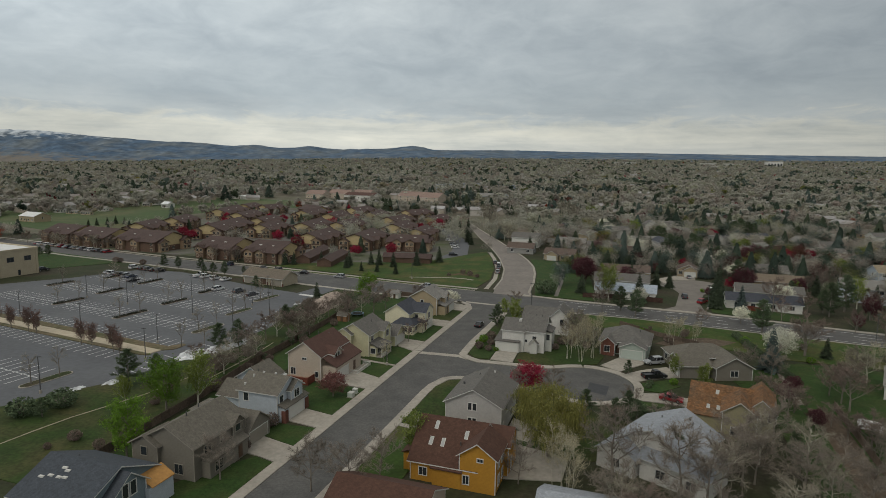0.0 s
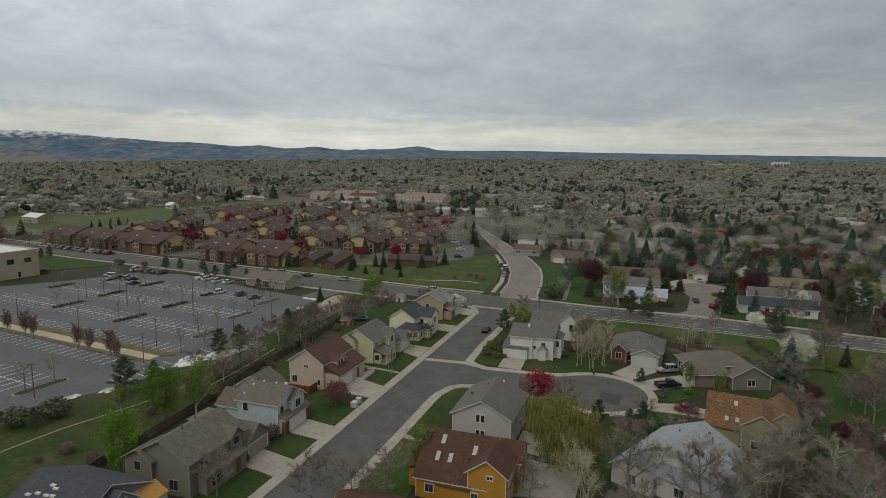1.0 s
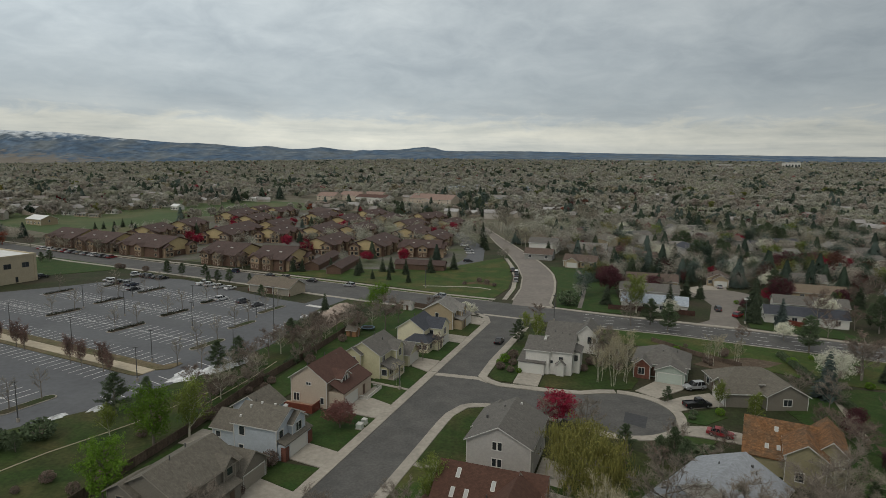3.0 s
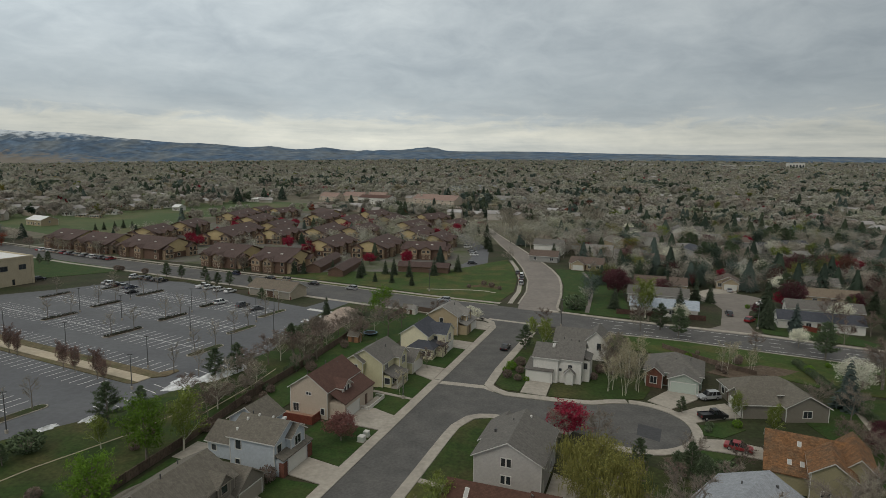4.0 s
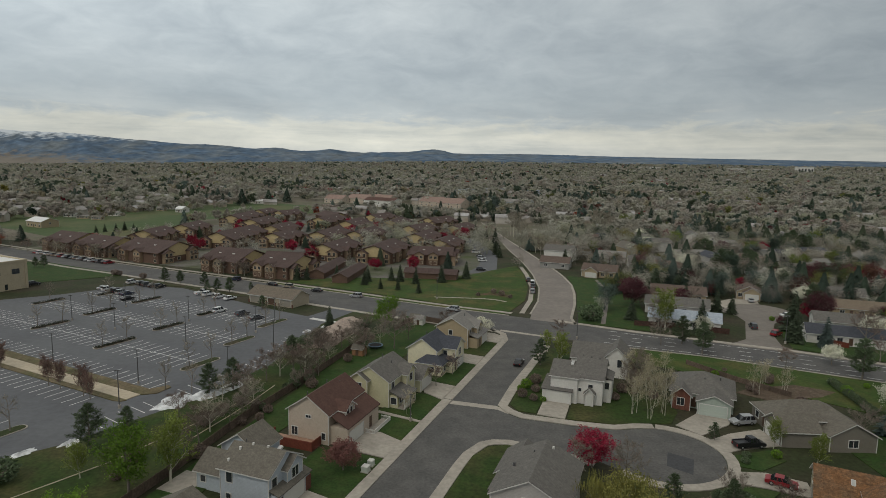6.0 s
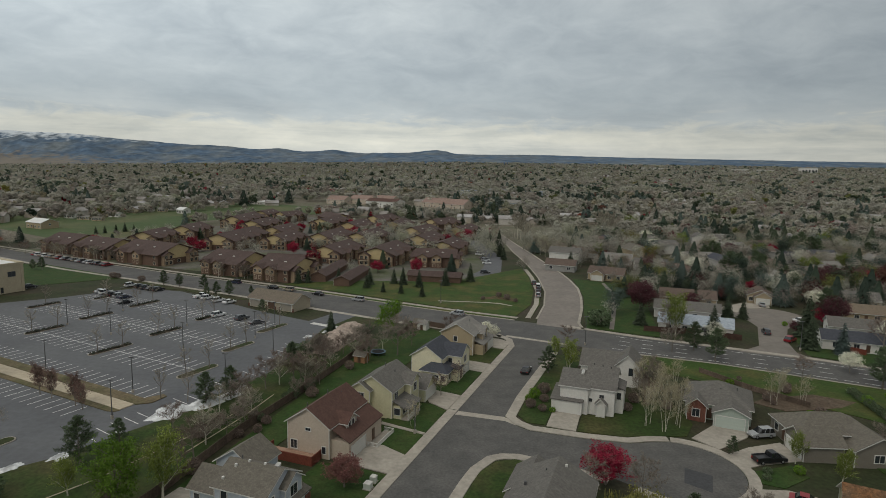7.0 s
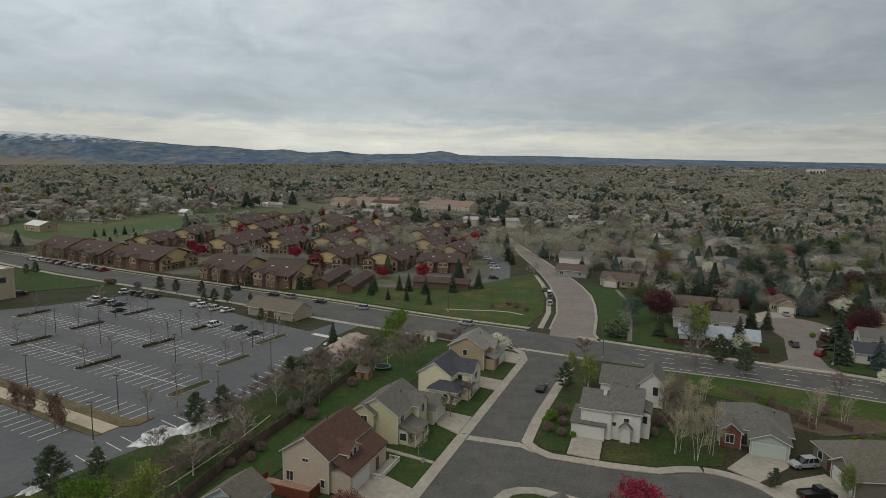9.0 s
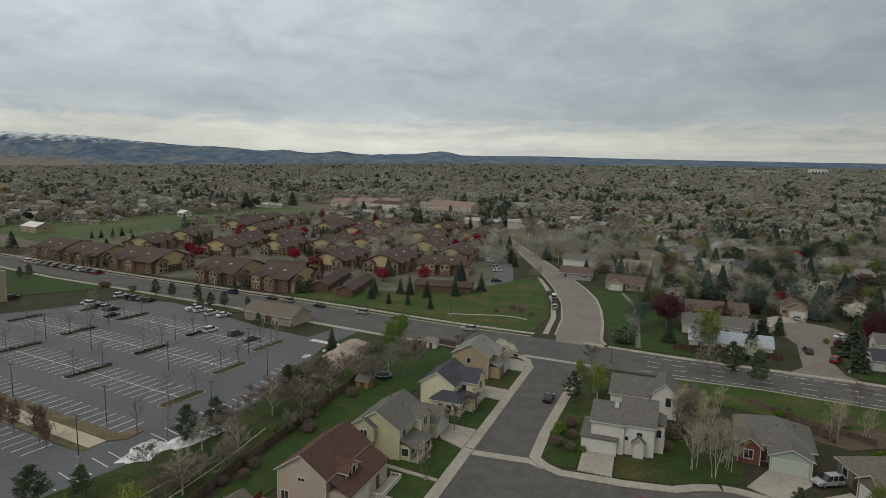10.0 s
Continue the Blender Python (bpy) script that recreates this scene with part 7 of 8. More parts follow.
# marked trees of the eastern quarter
for kind, wide, spots in (
        ("russet_bare", 1.2, [(26.2, 125.8, 6.5), (24.9, 132.6, 6), (28, 129, 6), (23.5, 136, 5), (38.8, 170.4, 11), (37, 141.8, 7), (41, 146, 6), (34, 118, 6), (36.8, 115.4, 7), (33, 124, 5)]),
        ("birch", 0.8, [(44.4, 156.1, 7), (52.4, 164.3, 7.5), (46, 158, 6.5)]),
        ("bare", 1.1, [(21, 109.7, 9), (14.4, 95.9, 9), (22.9, 97.2, 8), (27.7, 98.9, 8), (38, 108, 8), (30, 92, 9)]),
        ("pale_bare", 1.0, [(18, 104, 9), (25, 105, 8), (11, 91, 9)]),
        ("white", 1.1, [(-22, 408, 8.9), (-25, 412, 8), (-18, 410, 8), (-4, 327, 10.4), (36, 279, 7.6), (35, 320, 7.7)]),
        ("lime", 1.5, [(-47, 534, 10.9), (-51, 367, 8.2), (-51, 465, 7), (47, 361, 8), (65, 379, 9), (-44, 538, 10), (52, 366, 8)]),
        ("magenta", 1.25, [(-82, 413, 5.7), (-80, 418, 6), (-47, 364, 5.4), (64, 334, 8), (67, 338, 8), (116, 630, 9), (17, 301, 4.9), (-3, 587, 7.8), (16, 628, 8.3)]),
        ("white", 1.2, [(22, 300, 7), (70, 300, 7.5), (84, 330, 8), (-10, 360, 8), (50, 390, 9), (110, 400, 9), (10, 450, 9), (-30, 455, 9)]),
        ("lime", 1.6, [(30, 395, 10), (80, 300, 8), (100, 345, 9), (-8, 430, 10), (75, 470, 11)]),
        ("magenta", 1.2, [(78, 345, 7), (40, 420, 8), (-14, 470, 8), (104, 320, 7)]),
        ("purple", 1.25, [(18, 409, 8.6), (53, 339, 9), (65, 318, 6.1), (-24, 490, 8.7), (-2, 525, 9.2), (60, 343, 8.1), (48, 334, 8)]),
        ("spruce", 1.1, [(-59, 321, 9), (21, 527, 10.2), (-12, 582, 9), (2, 343, 9.4), (76, 351, 9.5), (-121, 544, 11.7), (-60, 326, 7)]),
        ("pine", 1.15, [(7, 386, 11.4), (12, 343, 11.4), (23, 341, 12.6), (59, 444, 13.6), (62, 432, 12.3), (30, 321, 7.8), (12, 312, 7.7), (-47, 432, 11.7), (28, 361, 8.9), (35, 338, 6.8), (58, 321, 8.7), (-16, 516, 9.1), (35, 406, 8.4), (91, 435, 10.3), (16, 347, 10), (27, 346, 10), (55, 438, 12), (66, 437, 11), (10, 390, 10), (3, 383, 9)]),
        ("pale_bare", 0.75, [(-59, 470, 20), (-55, 476, 18), (-63, 478, 19), (-52, 468, 16), (-108, 424, 17), (-112, 432, 18), (-104, 418, 15), (-116, 440, 17), (-100, 412, 14), (122, 584, 16), (128, 590, 15), (49, 503, 14), (26, 319, 12), (-86, 367, 11), (-82, 362, 10), (-78, 356, 10)])):
    for p, s, h in spots:
        plant(kind, p, s, h, wide)
# gardens and thickets
rng = random.Random(3)


def in_block(x, y):
    for cx, cy, l, d, a in CONDO_AT:
        u, v = (x - cx) * math.cos(a) + (y - cy) * math.sin(a), -(x - cx) * math.sin(a) + (y - cy) * math.cos(a)
        if abs(u) < l and abs(v) < d:
            return True
    return False


def clear_of(p, s, zones):
    return not any(a <= p <= b and c <= s <= d for a, b, c, d in zones)


FAR = []
TO_WOOD = {"bare": "bare", "russet_bare": "brown", "pale_bare": "pale", "spruce": "dark", "pine": "yew", "white": "white", "lime": "lime", "purple": "purple"}
for kinds, n, box, hs in (
        (("russet_bare", "bare", "pale_bare", "bare"), 30, (-97, -84, 96, 172), (4, 7)),
        (("dry_shrub", "shrub", "dry_shrub"), 26, (-92, -83, 64, 160), (1.2, 2.6)),
        (("bare", "pale_bare", "russet_bare"), 16, (-3, 30, 68, 96), (7, 11)),
        (("pale_bare", "pale_bare", "bare"), 34, (-96, -40, 330, 470), (9, 14)),
        (("bare", "russet_bare", "spruce", "pale_bare"), 40, (36, 95, 90, 192), (5, 10)),
        (("dry_shrub", "green_shrub", "dry_shrub"), 22, (-22, 40, 158, 184), (1, 2.2)),
        (("bare", "russet_bare", "pine"), 10, (-14, 26, 106, 119), (4, 7)),
        (("bare", "birch", "dry_shrub"), 12, (-22, -10, 150, 176), (4, 8)),
        (("bare", "russet_bare", "spruce", "pine", "pale_bare", "spruce", "bare", "pine", "russet_bare", "spruce", "purple", "russet_bare", "white", "lime", "purple", "pine", "russet_bare", "bare"), 250, (-24, 135, 216, 345), (6, 13)),
        (("bare", "spruce", "russet_bare", "bare", "lime"), 48, (-52, -14, 262, 360), (6, 11)),
        (("pale_bare", "bare", "russet_bare"), 90, (-330, -110, 268, 480), (7, 10)), (("pale_bare", "bare", "pale_bare"), 70, (-205, -105, 315, 430), (9, 12.5)), (("pale_bare", "russet_bare", "bare"), 16, (-322, -232, 240, 247), (5, 7.5)), (("pale_bare", "russet_bare"), 8, (-206, -160, 232, 236), (5, 7)),
        (("magenta",), 24, (-320, -120, 272, 440), (5.5, 8.5)),
        (("spruce",), 12, (-320, -100, 262, 470), (6, 9))):
    for _ in range(n):
        for _try in range(20):
            p, s = rng.uniform(*box[:2]), rng.uniform(*box[2:])
            if not in_block(*W(p, s)) and clear_of(p, s, ((-20, 6, 219, 249), (-19, 3, 260, 272), (2, 24, 206, 242), (1, 31, 242, 272), (25, 50, 218, 229), (30, 54, 235, 246), (35, 59, 259, 270), (40, 58, 282, 293), (11, 24, 268, 288), (-8.5, 19, 84, 109), (6, 27, 108, 130), (4, 24, 136, 156), (-12, 6, 141, 166), (46, 64, 138, 153), (54, 70, 116, 131), (66, 82, 244, 258), (88, 104, 285, 299), (-49, -31, 296, 310), (-49, -31, 345, 360), (-63, -36, 214, 290), (-74, -48, 285, 330), (-90, -60, 325, 375))):
                break
        else:
            continue
        kd, hh, wd = rng.choice(kinds), rng.uniform(*hs), rng.uniform(0.85, 1.15)
        if s > 262 and kd in TO_WOOD:
            FAR.append((TO_WOOD[kd], *W(p, s), hh, wd * (1.3 if kd == "magenta" else 1.0)))
        else:
            plant(kd, p, s, hh, wd, rng)

# ---- the wooded town to the horizon ----


def template(kind, seed, n, w):
    """Slivers or blades, n of them and w wide, in the lumpy outline of a crown one unit high."""
    r = np.random.RandomState(seed)
    tris = []
    if kind == "cone":
        for k in range(int(n * 0.9)):
            t = r.rand() ** 1.3
            z, rad, a = 0.08 + 0.9 * t, 0.36 * (1 - t) ** 0.8 + 0.03, r.rand() * 6.283
            d = np.array([math.cos(a), math.sin(a), 0])
            sv = np.array([-d[1], d[0], 0])
            c = d * rad * 0.45 + [0, 0, z]
            tip = d * rad * (0.8 + 0.5 * r.rand()) + [0, 0, z - 0.07]
            k_ = 0.04 + 0.9 * w
            tris.append([c - sv * k_ + [0, 0, 0.05], c + sv * k_ + [0, 0, 0.05], tip])
        return np.array(tris, dtype=np.float32)
    cores = 0 if w < 0.012 else 8 if w < 0.025 else 6 if w < 0.05 else 4
    lobes = [(r.uniform(-0.2, 0.2), r.uniform(-0.2, 0.2), r.uniform(0.34, 0.76), r.uniform(0.16, 0.25)) for _ in range(8)]
    for k in range(n):
        lx, ly, lz, lr = lobes[k % 8]
        d = r.randn(3)
        d /= np.linalg.norm(d)
        c = np.array([lx, ly, lz]) + d * lr * r.uniform(0.45, 1.05)
        face = d * 0.5 + [0, 0, 0.8] + r.randn(3) * 0.14
        u = d * 0.7 + r.randn(3) * 0.45 + [0, 0, 0.3]
        q = np.cross(u, face)
        q /= np.linalg.norm(q)
        u = np.cross(face, q)
        u /= np.linalg.norm(u)
        ln = (0.06 if kind == "leaf" else 0.08) + 0.06 * r.rand() + 0.6 * w
        wd = w * (1.5 if kind == "leaf" else 1.0)
        tris.append([c - q * wd, c + q * wd, c + u * ln])
    for lx, ly, lz, lr in lobes[:cores]:
        rad = lr * (0.68 if cores > 4 else 0.9)
        turn_ = np.linalg.qr(r.randn(3, 3))[0] * rad
        pts = [np.array([lx, ly, lz]) + sg * turn_[k] * r.uniform(0.8, 1.15) for k in range(3) for sg in (1, -1)]
        for a_ in (0, 1):
            for b_ in (2, 3):
                for c_ in (4, 5):
                    tris.append([pts[a_], pts[b_], pts[c_]])
    for lx, ly, lz, lr in lobes[:4] if w < 0.012 else ():
        tris.append([np.array([-0.008, 0, 0.0]), np.array([0.008, 0, 0.0]), np.array([lx * 1.2, ly * 1.2, lz + lr * 0.4])])
    return np.array(tris, dtype=np.float32)


def merge(name, mats, kind, spots, label, seed):
    """One mesh of many far trees, finer the nearer they stand: rows of x, y, height, width."""
    if not len(spots):
        return
    r = np.random.RandomState(seed)
    out, tone_of = [], []
    spots = np.asarray(spots, dtype=np.float32)
    for y0, y1, n, w in ((0, 460, 420, 0.009), (460, 850, 190, 0.017), (850, 1700, 80, 0.030), (1700, 9000, 30, 0.054)):
        zone = spots[(spots[:, 1] >= y0) & (spots[:, 1] < y1)]
        pick = r.randint(0, 4, len(zone))
        ang = r.rand(len(zone)) * 6.283
        for k in range(4):
            q = zone[pick == k]
            if not len(q):
                continue
            a = ang[pick == k]
            v = template(kind, seed + k, int(n * 1.7) if kind == "leaf" else n, w).reshape(1, -1, 3)
            c, s_ = np.cos(a)[:, None], np.sin(a)[:, None]
            x = (v[..., 0] * c - v[..., 1] * s_) * (q[:, 2] * q[:, 3])[:, None] + q[:, 0:1]
            y = (v[..., 0] * s_ + v[..., 1] * c) * (q[:, 2] * q[:, 3])[:, None] + q[:, 1:2]
            z = v[..., 2] * q[:, 2:3] + np.array([land(float(a_[0]), float(a_[1])) for a_ in q], dtype=np.float32)[:, None]
            out.append(np.stack([x, y, z], -1).reshape(-1, 3))
            tone_of.append(np.repeat(r.randint(0, len(mats), len(q)), v.shape[1] // 3))
    co_ = np.concatenate(out)
    n = len(co_)
    me = bpy.data.meshes.new(name)
    me.vertices.add(n)
    me.vertices.foreach_set("co", co_.ravel())
    me.loops.add(n)
    me.loops.foreach_set("vertex_index", np.arange(n, dtype=np.int32))
    me.polygons.add(n // 3)
    me.polygons.foreach_set("loop_start", np.arange(0, n, 3, dtype=np.int32))
    for m in mats:
        me.materials.append(m)
    me.polygons.foreach_set("material_index", np.concatenate(tone_of).astype(np.int32))
    me.update(calc_edges=True)
    tagged(new(name, me), label, "trees", kind="stuff")


def wood(name, *tones):
    """Tones of a far canopy; thin twigs and leaves let some of the light through."""
    out = []
    for c, w in zip(tones, ("mid", "warm", "pale", "dim")):
        m = material(f"{name}_{w}", c, 0.95, 0.12, 0.05, 0.012, 0.0, island=0.06, spec=0.0)
        nt_ = m.node_tree
        bs_ = nt_.nodes["Principled BSDF"]
        tl, mx_ = nt_.nodes.new("ShaderNodeBsdfTranslucent"), nt_.nodes.new("ShaderNodeMixShader")
        nt_.links.new(bs_.inputs["Base Color"].links[0].from_socket, tl.inputs[0])
        mx_.inputs[0].default_value = 0.42
        nt_.links.new(bs_.outputs[0], mx_.inputs[1])
        nt_.links.new(tl.outputs[0], mx_.inputs[2])
        nt_.links.new(mx_.outputs[0], nt_.nodes["Material Output"].inputs[0])
        out.append(m)
    return out


# Canopy tones are lifted in colour to carry the haze over the town.
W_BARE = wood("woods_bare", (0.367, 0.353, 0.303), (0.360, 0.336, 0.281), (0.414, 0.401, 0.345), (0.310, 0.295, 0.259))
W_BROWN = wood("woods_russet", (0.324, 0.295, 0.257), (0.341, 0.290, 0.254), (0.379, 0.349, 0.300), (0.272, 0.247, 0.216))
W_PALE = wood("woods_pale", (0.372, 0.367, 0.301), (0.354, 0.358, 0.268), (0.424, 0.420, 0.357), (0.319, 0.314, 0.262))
W_DARK = wood("woods_evergreen", (0.077, 0.105, 0.076), (0.088, 0.111, 0.072), (0.113, 0.146, 0.128), (0.062, 0.085, 0.066))
W_LIME = wood("woods_lime", (0.176, 0.182, 0.065), (0.199, 0.182, 0.055), (0.211, 0.222, 0.083), (0.137, 0.149, 0.064))
W_BUD = wood("woods_budding", (0.283, 0.270, 0.203), (0.308, 0.275, 0.195), (0.329, 0.315, 0.255), (0.240, 0.233, 0.188))
W_WHITE = wood("woods_blossom", (0.391, 0.391, 0.323), (0.415, 0.391, 0.323), (0.504, 0.504, 0.432), (0.295, 0.295, 0.253))
W_RED = wood("woods_red", (0.235, 0.030, 0.044), (0.262, 0.069, 0.041), (0.329, 0.053, 0.075), (0.139, 0.032, 0.038))
W_PURPLE = wood("woods_purple", (0.115, 0.055, 0.052), (0.144, 0.075, 0.057), (0.172, 0.103, 0.098), (0.081, 0.040, 0.040))

NO_TREES = ((-345, -60, 190, 300), (-345, -80, 300, 330), (-345, -88, 190, 500), (-430, -190, 575, 690), (-62, -34, 190, 300), (-30, 125, 150, 330), (-54, -10, 255, 362), (-260, -90, 500, 520))


def open_ground(x, y):
    p, s = PS(x, y)
    if s < 214 or not clear_of(p, s, NO_TREES):
        return True
    if 255 < s < 510 and np.interp(s, [q[1] for q in CURVE_W], [q[0] for q in CURVE_W]) - 3 < p < np.interp(s, [q[1] for q in CURVE_E], [q[0] for q in CURVE_E]) + 3:
        return True
    # pasture west of the complex
    if -520 < p < -300 and 270 < s < 600 and p < np.interp(s, [270, 330, 420, 530, 600], [-300, -330, -372, -330, -300]) and p > -480 + (s - 270) * 0.1:
        return True
    return False


rs = np.random.RandomState(8)
homes, bins = [], {k: [] for k in ("bare", "brown", "pale", "dark", "lime", "white", "red", "purple", "yew", "bud")}
# houses of the town on loose rows
for j in range(64):
    for i in range(-34, 35):
        y = 300 + j * (27 + j * 0.25)
        x = i * (27 + j * 0.2) + (j % 2) * 13 + rs.uniform(-11, 11)
        y += rs.uniform(-13, 13)
        if abs(x) > 0.8 * y + 70 or y > 1900 or open_ground(x, y) or rs.rand() < (0.42 if y < 620 else 0.58):
            continue
        homes.append((x, y, rs.uniform(-0.4, 0.4) + (1.57 if rs.rand() < 0.4 else 0), rs.uniform(11, 17), rs.uniform(8, 11), rs.choice([3.0, 3.0, 5.3]), rs.uniform(2, 2.8)))
hx = np.array([(h[0], h[1]) for h in homes])


def near_home(x, y):
    return len(hx) and np.min((hx[:, 0] - x) ** 2 + (hx[:, 1] - y) ** 2) < 62


def scatter(n, y0, y1, hmin, hmax):
    k = 0
    for _ in range(n):
        y = math.sqrt(rs.uniform(y0 ** 2, y1 ** 2))
        x = rs.uniform(-1, 1) * (0.8 * y + 60)
        if open_ground(x, y) or (y < 900 and near_home(x, y)):
            continue
        g_ = noise.noise(Vector((x / 90, y / 160, 4))) + 0.6 * noise.noise(Vector((x / 28, y / 45, 9)))
        tone_ = noise.noise(Vector((x / 70, y / 130, 31))) + 0.5 * noise.noise(Vector((x / 24, y / 40, 13)))
        u, v_ = rs.rand(), rs.rand()
        if noise.noise(Vector((x / 55, y / 90, 21))) < -0.5:
            continue
        east = 0.16 if x > 120 and y < 620 else 0.0
        if u < 0.09 + east + (0.72 if y < 1300 else 0.5) * max(g_, -0.13):
            kind = "dark" if rs.rand() < (0.32 if x > 120 else 0.5) else "yew"
        elif v_ < 0.055:
            kind = ("lime", "red", "white", "red", "purple")[rs.randint(5)]
        else:
            # Pale tones grow more frequent with distance: haze painted as tree colour.
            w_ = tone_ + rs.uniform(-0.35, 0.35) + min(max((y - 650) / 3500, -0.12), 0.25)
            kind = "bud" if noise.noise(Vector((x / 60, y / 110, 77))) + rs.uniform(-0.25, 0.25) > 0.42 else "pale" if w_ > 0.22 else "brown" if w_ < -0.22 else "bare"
        h = rs.uniform(hmin, hmax) * (0.75 if kind in ("white", "red", "purple") else 1.05 if kind in ("dark", "yew") else 1.0)
        bins[kind].append((x, y, h, rs.uniform(0.9, 1.4) + (0.3 if y > 900 else 0)))


for kd, x, y, hh, wd in FAR:
    bins[kd].append((x, y, hh, wd))
for p, s, n in ((-470, 372, 7), (-440, 392, 9), (-492, 396, 8), (-468, 440, 8), (-455, 500, 9), (-430, 520, 7), (-500, 340, 8)):
    for _ in range(n):
        bins[("bare", "brown", "bud")[rs.randint(3)]].append((*W(p + rs.uniform(-16, 16), s + rs.uniform(-11, 11)), rs.uniform(6, 10), 1.1))
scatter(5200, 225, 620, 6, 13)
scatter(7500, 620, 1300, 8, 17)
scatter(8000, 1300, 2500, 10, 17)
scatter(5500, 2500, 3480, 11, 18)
for kind, mat, tem, label in (("bare", W_BARE, "twig", "far leafless grey-brown trees"), ("brown", W_BROWN, "twig", "far leafless russet trees"), ("pale", W_PALE, "twig", "far pale leafless cottonwoods, their paleness partly painted haze"),
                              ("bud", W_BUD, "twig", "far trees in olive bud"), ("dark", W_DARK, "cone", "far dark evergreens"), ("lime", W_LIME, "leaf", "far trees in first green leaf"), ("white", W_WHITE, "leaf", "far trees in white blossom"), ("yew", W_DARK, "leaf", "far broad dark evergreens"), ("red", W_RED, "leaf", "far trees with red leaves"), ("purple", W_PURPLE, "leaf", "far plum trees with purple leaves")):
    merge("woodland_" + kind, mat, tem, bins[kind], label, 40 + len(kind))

# town houses: those near as things, the rest as one sheet of roofs
TOWN_WALLS = (OFFWHITE, TANW, GREYW, PALEGREY, BLUSH)
TOWN_ROOFS = (R_GREY, R_UMBER, R_PALE, R_TAUPE, R_DARK)
fw, fr_ = MB(), MB()
for k, (x, y, a, L, D, e, rise) in enumerate(homes):
    v = Plan(-L / 2, L / 2, -D / 2, D / 2, float(e), rise, "x")
    m4 = Matrix.LocRotScale((x, y, land(x, y)), Euler((0, 0, a)), None)
    if y < 440:
        h = thing("town_house", m4, "house with shingled gable roof among the trees of the town", "house", "houses of the town")
        part("wall", wall_mesh(v), TOWN_WALLS[k % 5], h)
        part("roof", roof_mesh(v), [TOWN_ROOFS[k * 3 % 5], WHITE], h)
        for u in (-L * 0.3, L * 0.3):
            window(h, v, "S", u, 1.0, 1.4, 1.3, WHITE, 1)
            window(h, v, "N", u, 1.0, 1.4, 1.3, WHITE, 1)
        for sd_ in ("W", "E"):
            window(h, v, sd_, 0, 1.0, 1.3, 1.3, WHITE, 0)
        continue
    for src, dst in ((wall_mesh(v), fw), (roof_mesh(v), fr_)):
        i0 = len(dst.v)
        dst.v.extend([tuple(m4 @ Vector(q)) for q in src.v])
        dst.f.extend([tuple(i0 + i for i in f) for f in src.f])
        dst.m.extend([0] * len(src.f))
tagged(part("far_house_walls", fw, material("far_walls", (0.46, 0.43, 0.39), 0.85, 0.1, 1, 0.03, 0.0, (0.30, 0.25, 0.19), 0.5)), "pale walls of the far town houses", "houses", kind="stuff")
tagged(part("far_house_roofs", fr_, material("far_roofs", (0.20, 0.18, 0.165), 0.9, 0.15, 1, 0.025, 0.0, (0.36, 0.35, 0.345), 0.52)), "weathered roofs of the far town houses", "houses", kind="stuff")

R_BLUEGREY = shingle("blue_grey_roofing", (0.20, 0.225, 0.26))
for p, s, L, D, e, wm, rm, lab in ((-474, 386, 9, 5, 2.6, OFFWHITE, R_PALE, "low pale stable at the pasture's edge"), (-453, 381, 10, 4, 2.4, TANW, R_PALE, "low run-in shed with a pale roof"), (-437, 380, 8, 4, 2.4, TANW, R_TAUPE, "low tan run-in shed beside the paddock"), (-475, 419, 12, 6, 2.8, OFFWHITE, R_UMBER, "small farm house among paddocks"), (-455, 412, 9, 6, 2.8, OFFWHITE, R_PALE, "small white outbuilding beside the paddock"),
                                   (-480, 470, 10, 5, 2.8, OFFWHITE, R_PALE, "low white stable beside the field"), (-464, 472, 7, 5, 2.8, TANW, R_PALE, "small tan outbuilding beside the field"), (-474, 491, 14, 7, 3.4, OFFWHITE, R_TAUPE, "white farm house under trees"), (-610, 486, 18, 14, 4.6, siding("barn_red_siding", (0.20, 0.022, 0.022)), R_TAUPE, "dark red barn with white trim")):
    plain_house(lab, p, s, 14, L, D, e, D * 0.22, wm, rm)
for p, s, h in ((-365, 318, 5), (-363, 323, 5.4), (-360, 329, 5.6), (-360, 336, 6.2), (-353, 337, 5.4)):
    plant("spruce", p, s, h, 1.1, group="row of spruces in the pasture")
TERRA = shingle("dusty_terracotta", (0.25, 0.175, 0.145))
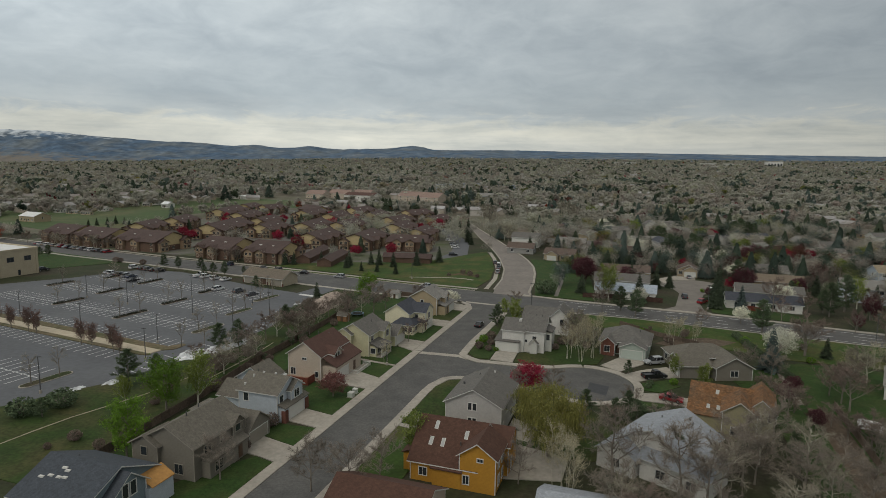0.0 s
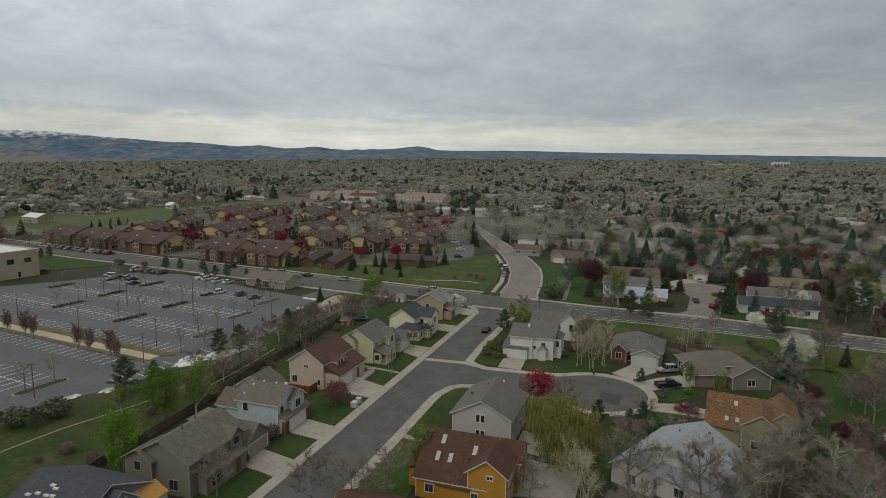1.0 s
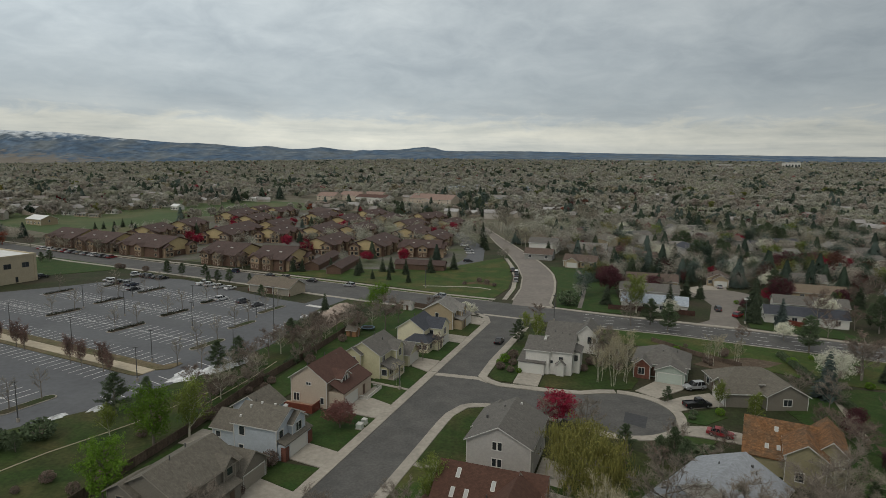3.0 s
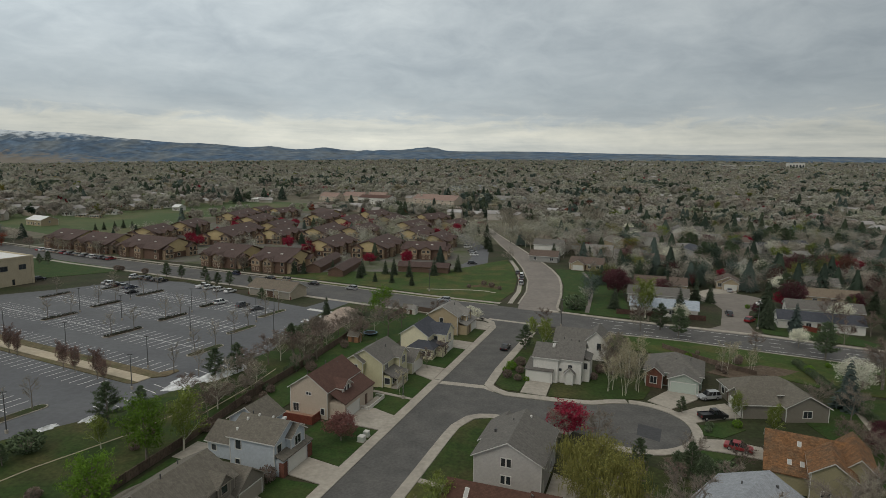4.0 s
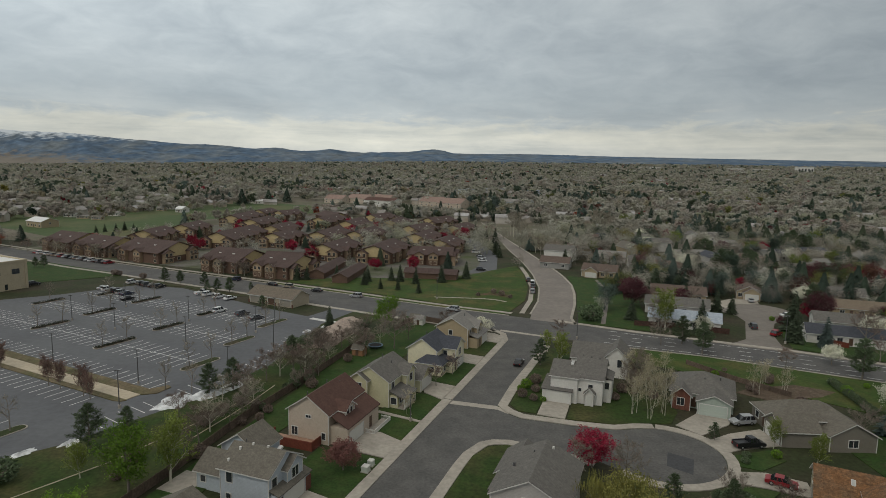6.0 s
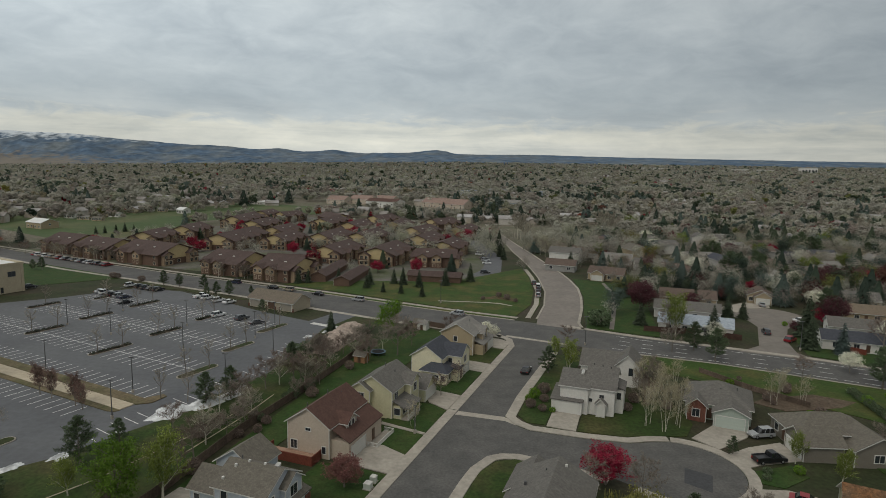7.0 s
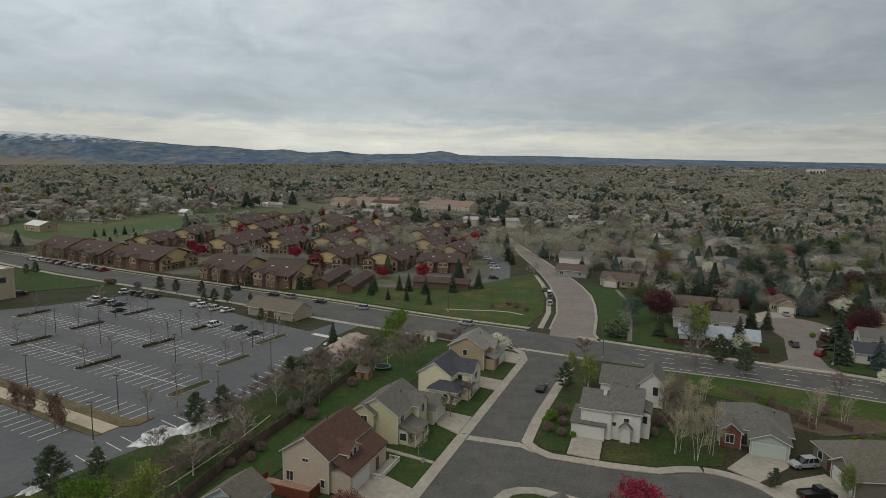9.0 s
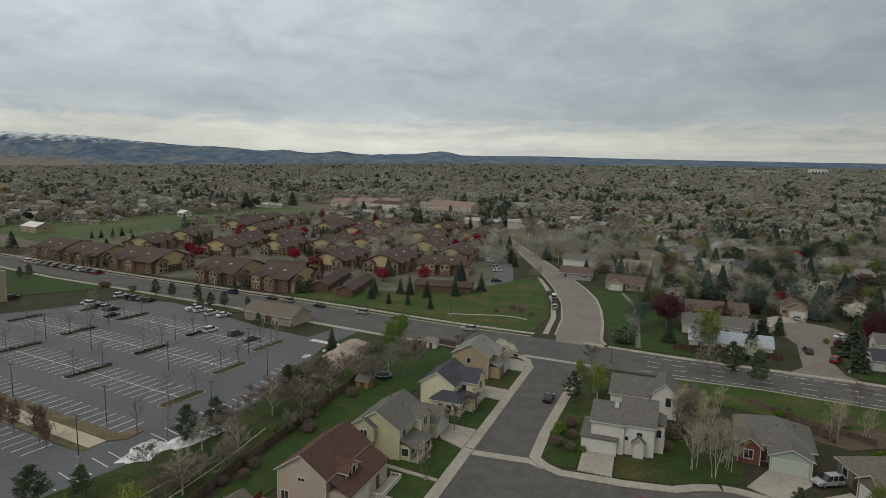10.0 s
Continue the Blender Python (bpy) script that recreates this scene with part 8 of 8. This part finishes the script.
# larger far buildings: barns and halls beyond the complex
for p, s, L, D, e, rise, wm, rm, lab in ((-425, 326, 18, 12, 4.2, 2.4, TANW, ROOFWHITE, "barn with a pale metal roof in the pasture"), (-437, 470, 9, 8, 3.6, 2.0, OFFWHITE, ROOFWHITE, "small white barn at the field's edge"),
                                         (-392, 676, 26, 18, 5, 4.5, BLUSH, TERRA, "low wing of a hall with a dusty terracotta roof"), (-366, 690, 30, 22, 6, 4.5, BLUSH, TERRA, "middle of a hall with a dusty terracotta roof"), (-340, 700, 26, 18, 6.5, 4.0, BLUSH, TERRA, "tall wing of a hall with a dusty terracotta roof"),
                                         (-272, 694, 28, 24, 5.5, 5.0, BLUSH, TERRA, "broad hall with a dusty terracotta roof"), (-244, 684, 30, 26, 5.0, 5.5, BLUSH, TERRA, "broad low hall with a dusty terracotta roof"),
                                         (-455, 610, 30, 12, 3.6, 1.6, OFFWHITE, ROOFWHITE, "long white farm shed"), (-318, 650, 40, 18, 7, 3.0, OFFWHITE, R_BROWN, "pale hall with a brown roof"), (-190, 740, 50, 20, 6, 3.0, PALEBLUE, R_PALE, "grey block with a pale roof")):
    plain_house(lab, p, s, -8, L, D, e, rise, wm, rm)
for p, s, a in ((-318, 940, 10), (-298, 975, -20), (-274, 990, 15), (-250, 985, -5), (-226, 975, 20), (-206, 955, -10), (-300, 900, 30)):
    plain_house("far apartment block with a grey-blue roof", p, s, a, 24, 15, 7.5, 4.5, PALEBLUE, R_BLUEGREY)
for x, y, L, h in ((868, 2640, 90, 12), (1028, 2285, 150, 8), (1180, 2520, 60, 14), (1300, 2560, 70, 12), (1435, 2480, 60, 24), (1500, 2400, 110, 9), (1600, 2290, 130, 9)):
    hb = thing("far_hall", pose(x, y, land(x, y), 0, 0, -8), "long white commercial building far off in the plain", "building", "far halls")
    mb = MB()
    mb.box(-L / 2, L / 2, -15, 15, -2, h)
    part("wall", mb, OFFWHITE, hb)
    for k in range(int(L / 12)):
        wb = MB()
        wb.box(-L / 2 + 12 * k + 3, -L / 2 + 12 * k + 9, -15.15, -14.9, h * 0.35, h * 0.7)
        part("window_band", wb, GLASS, hb)
    mb = MB()
    mb.box(-L / 2 - 0.5, L / 2 + 0.5, -15.5, 15.5, h, h + 0.8)
    part("roof", mb, ROOFWHITE, hb)
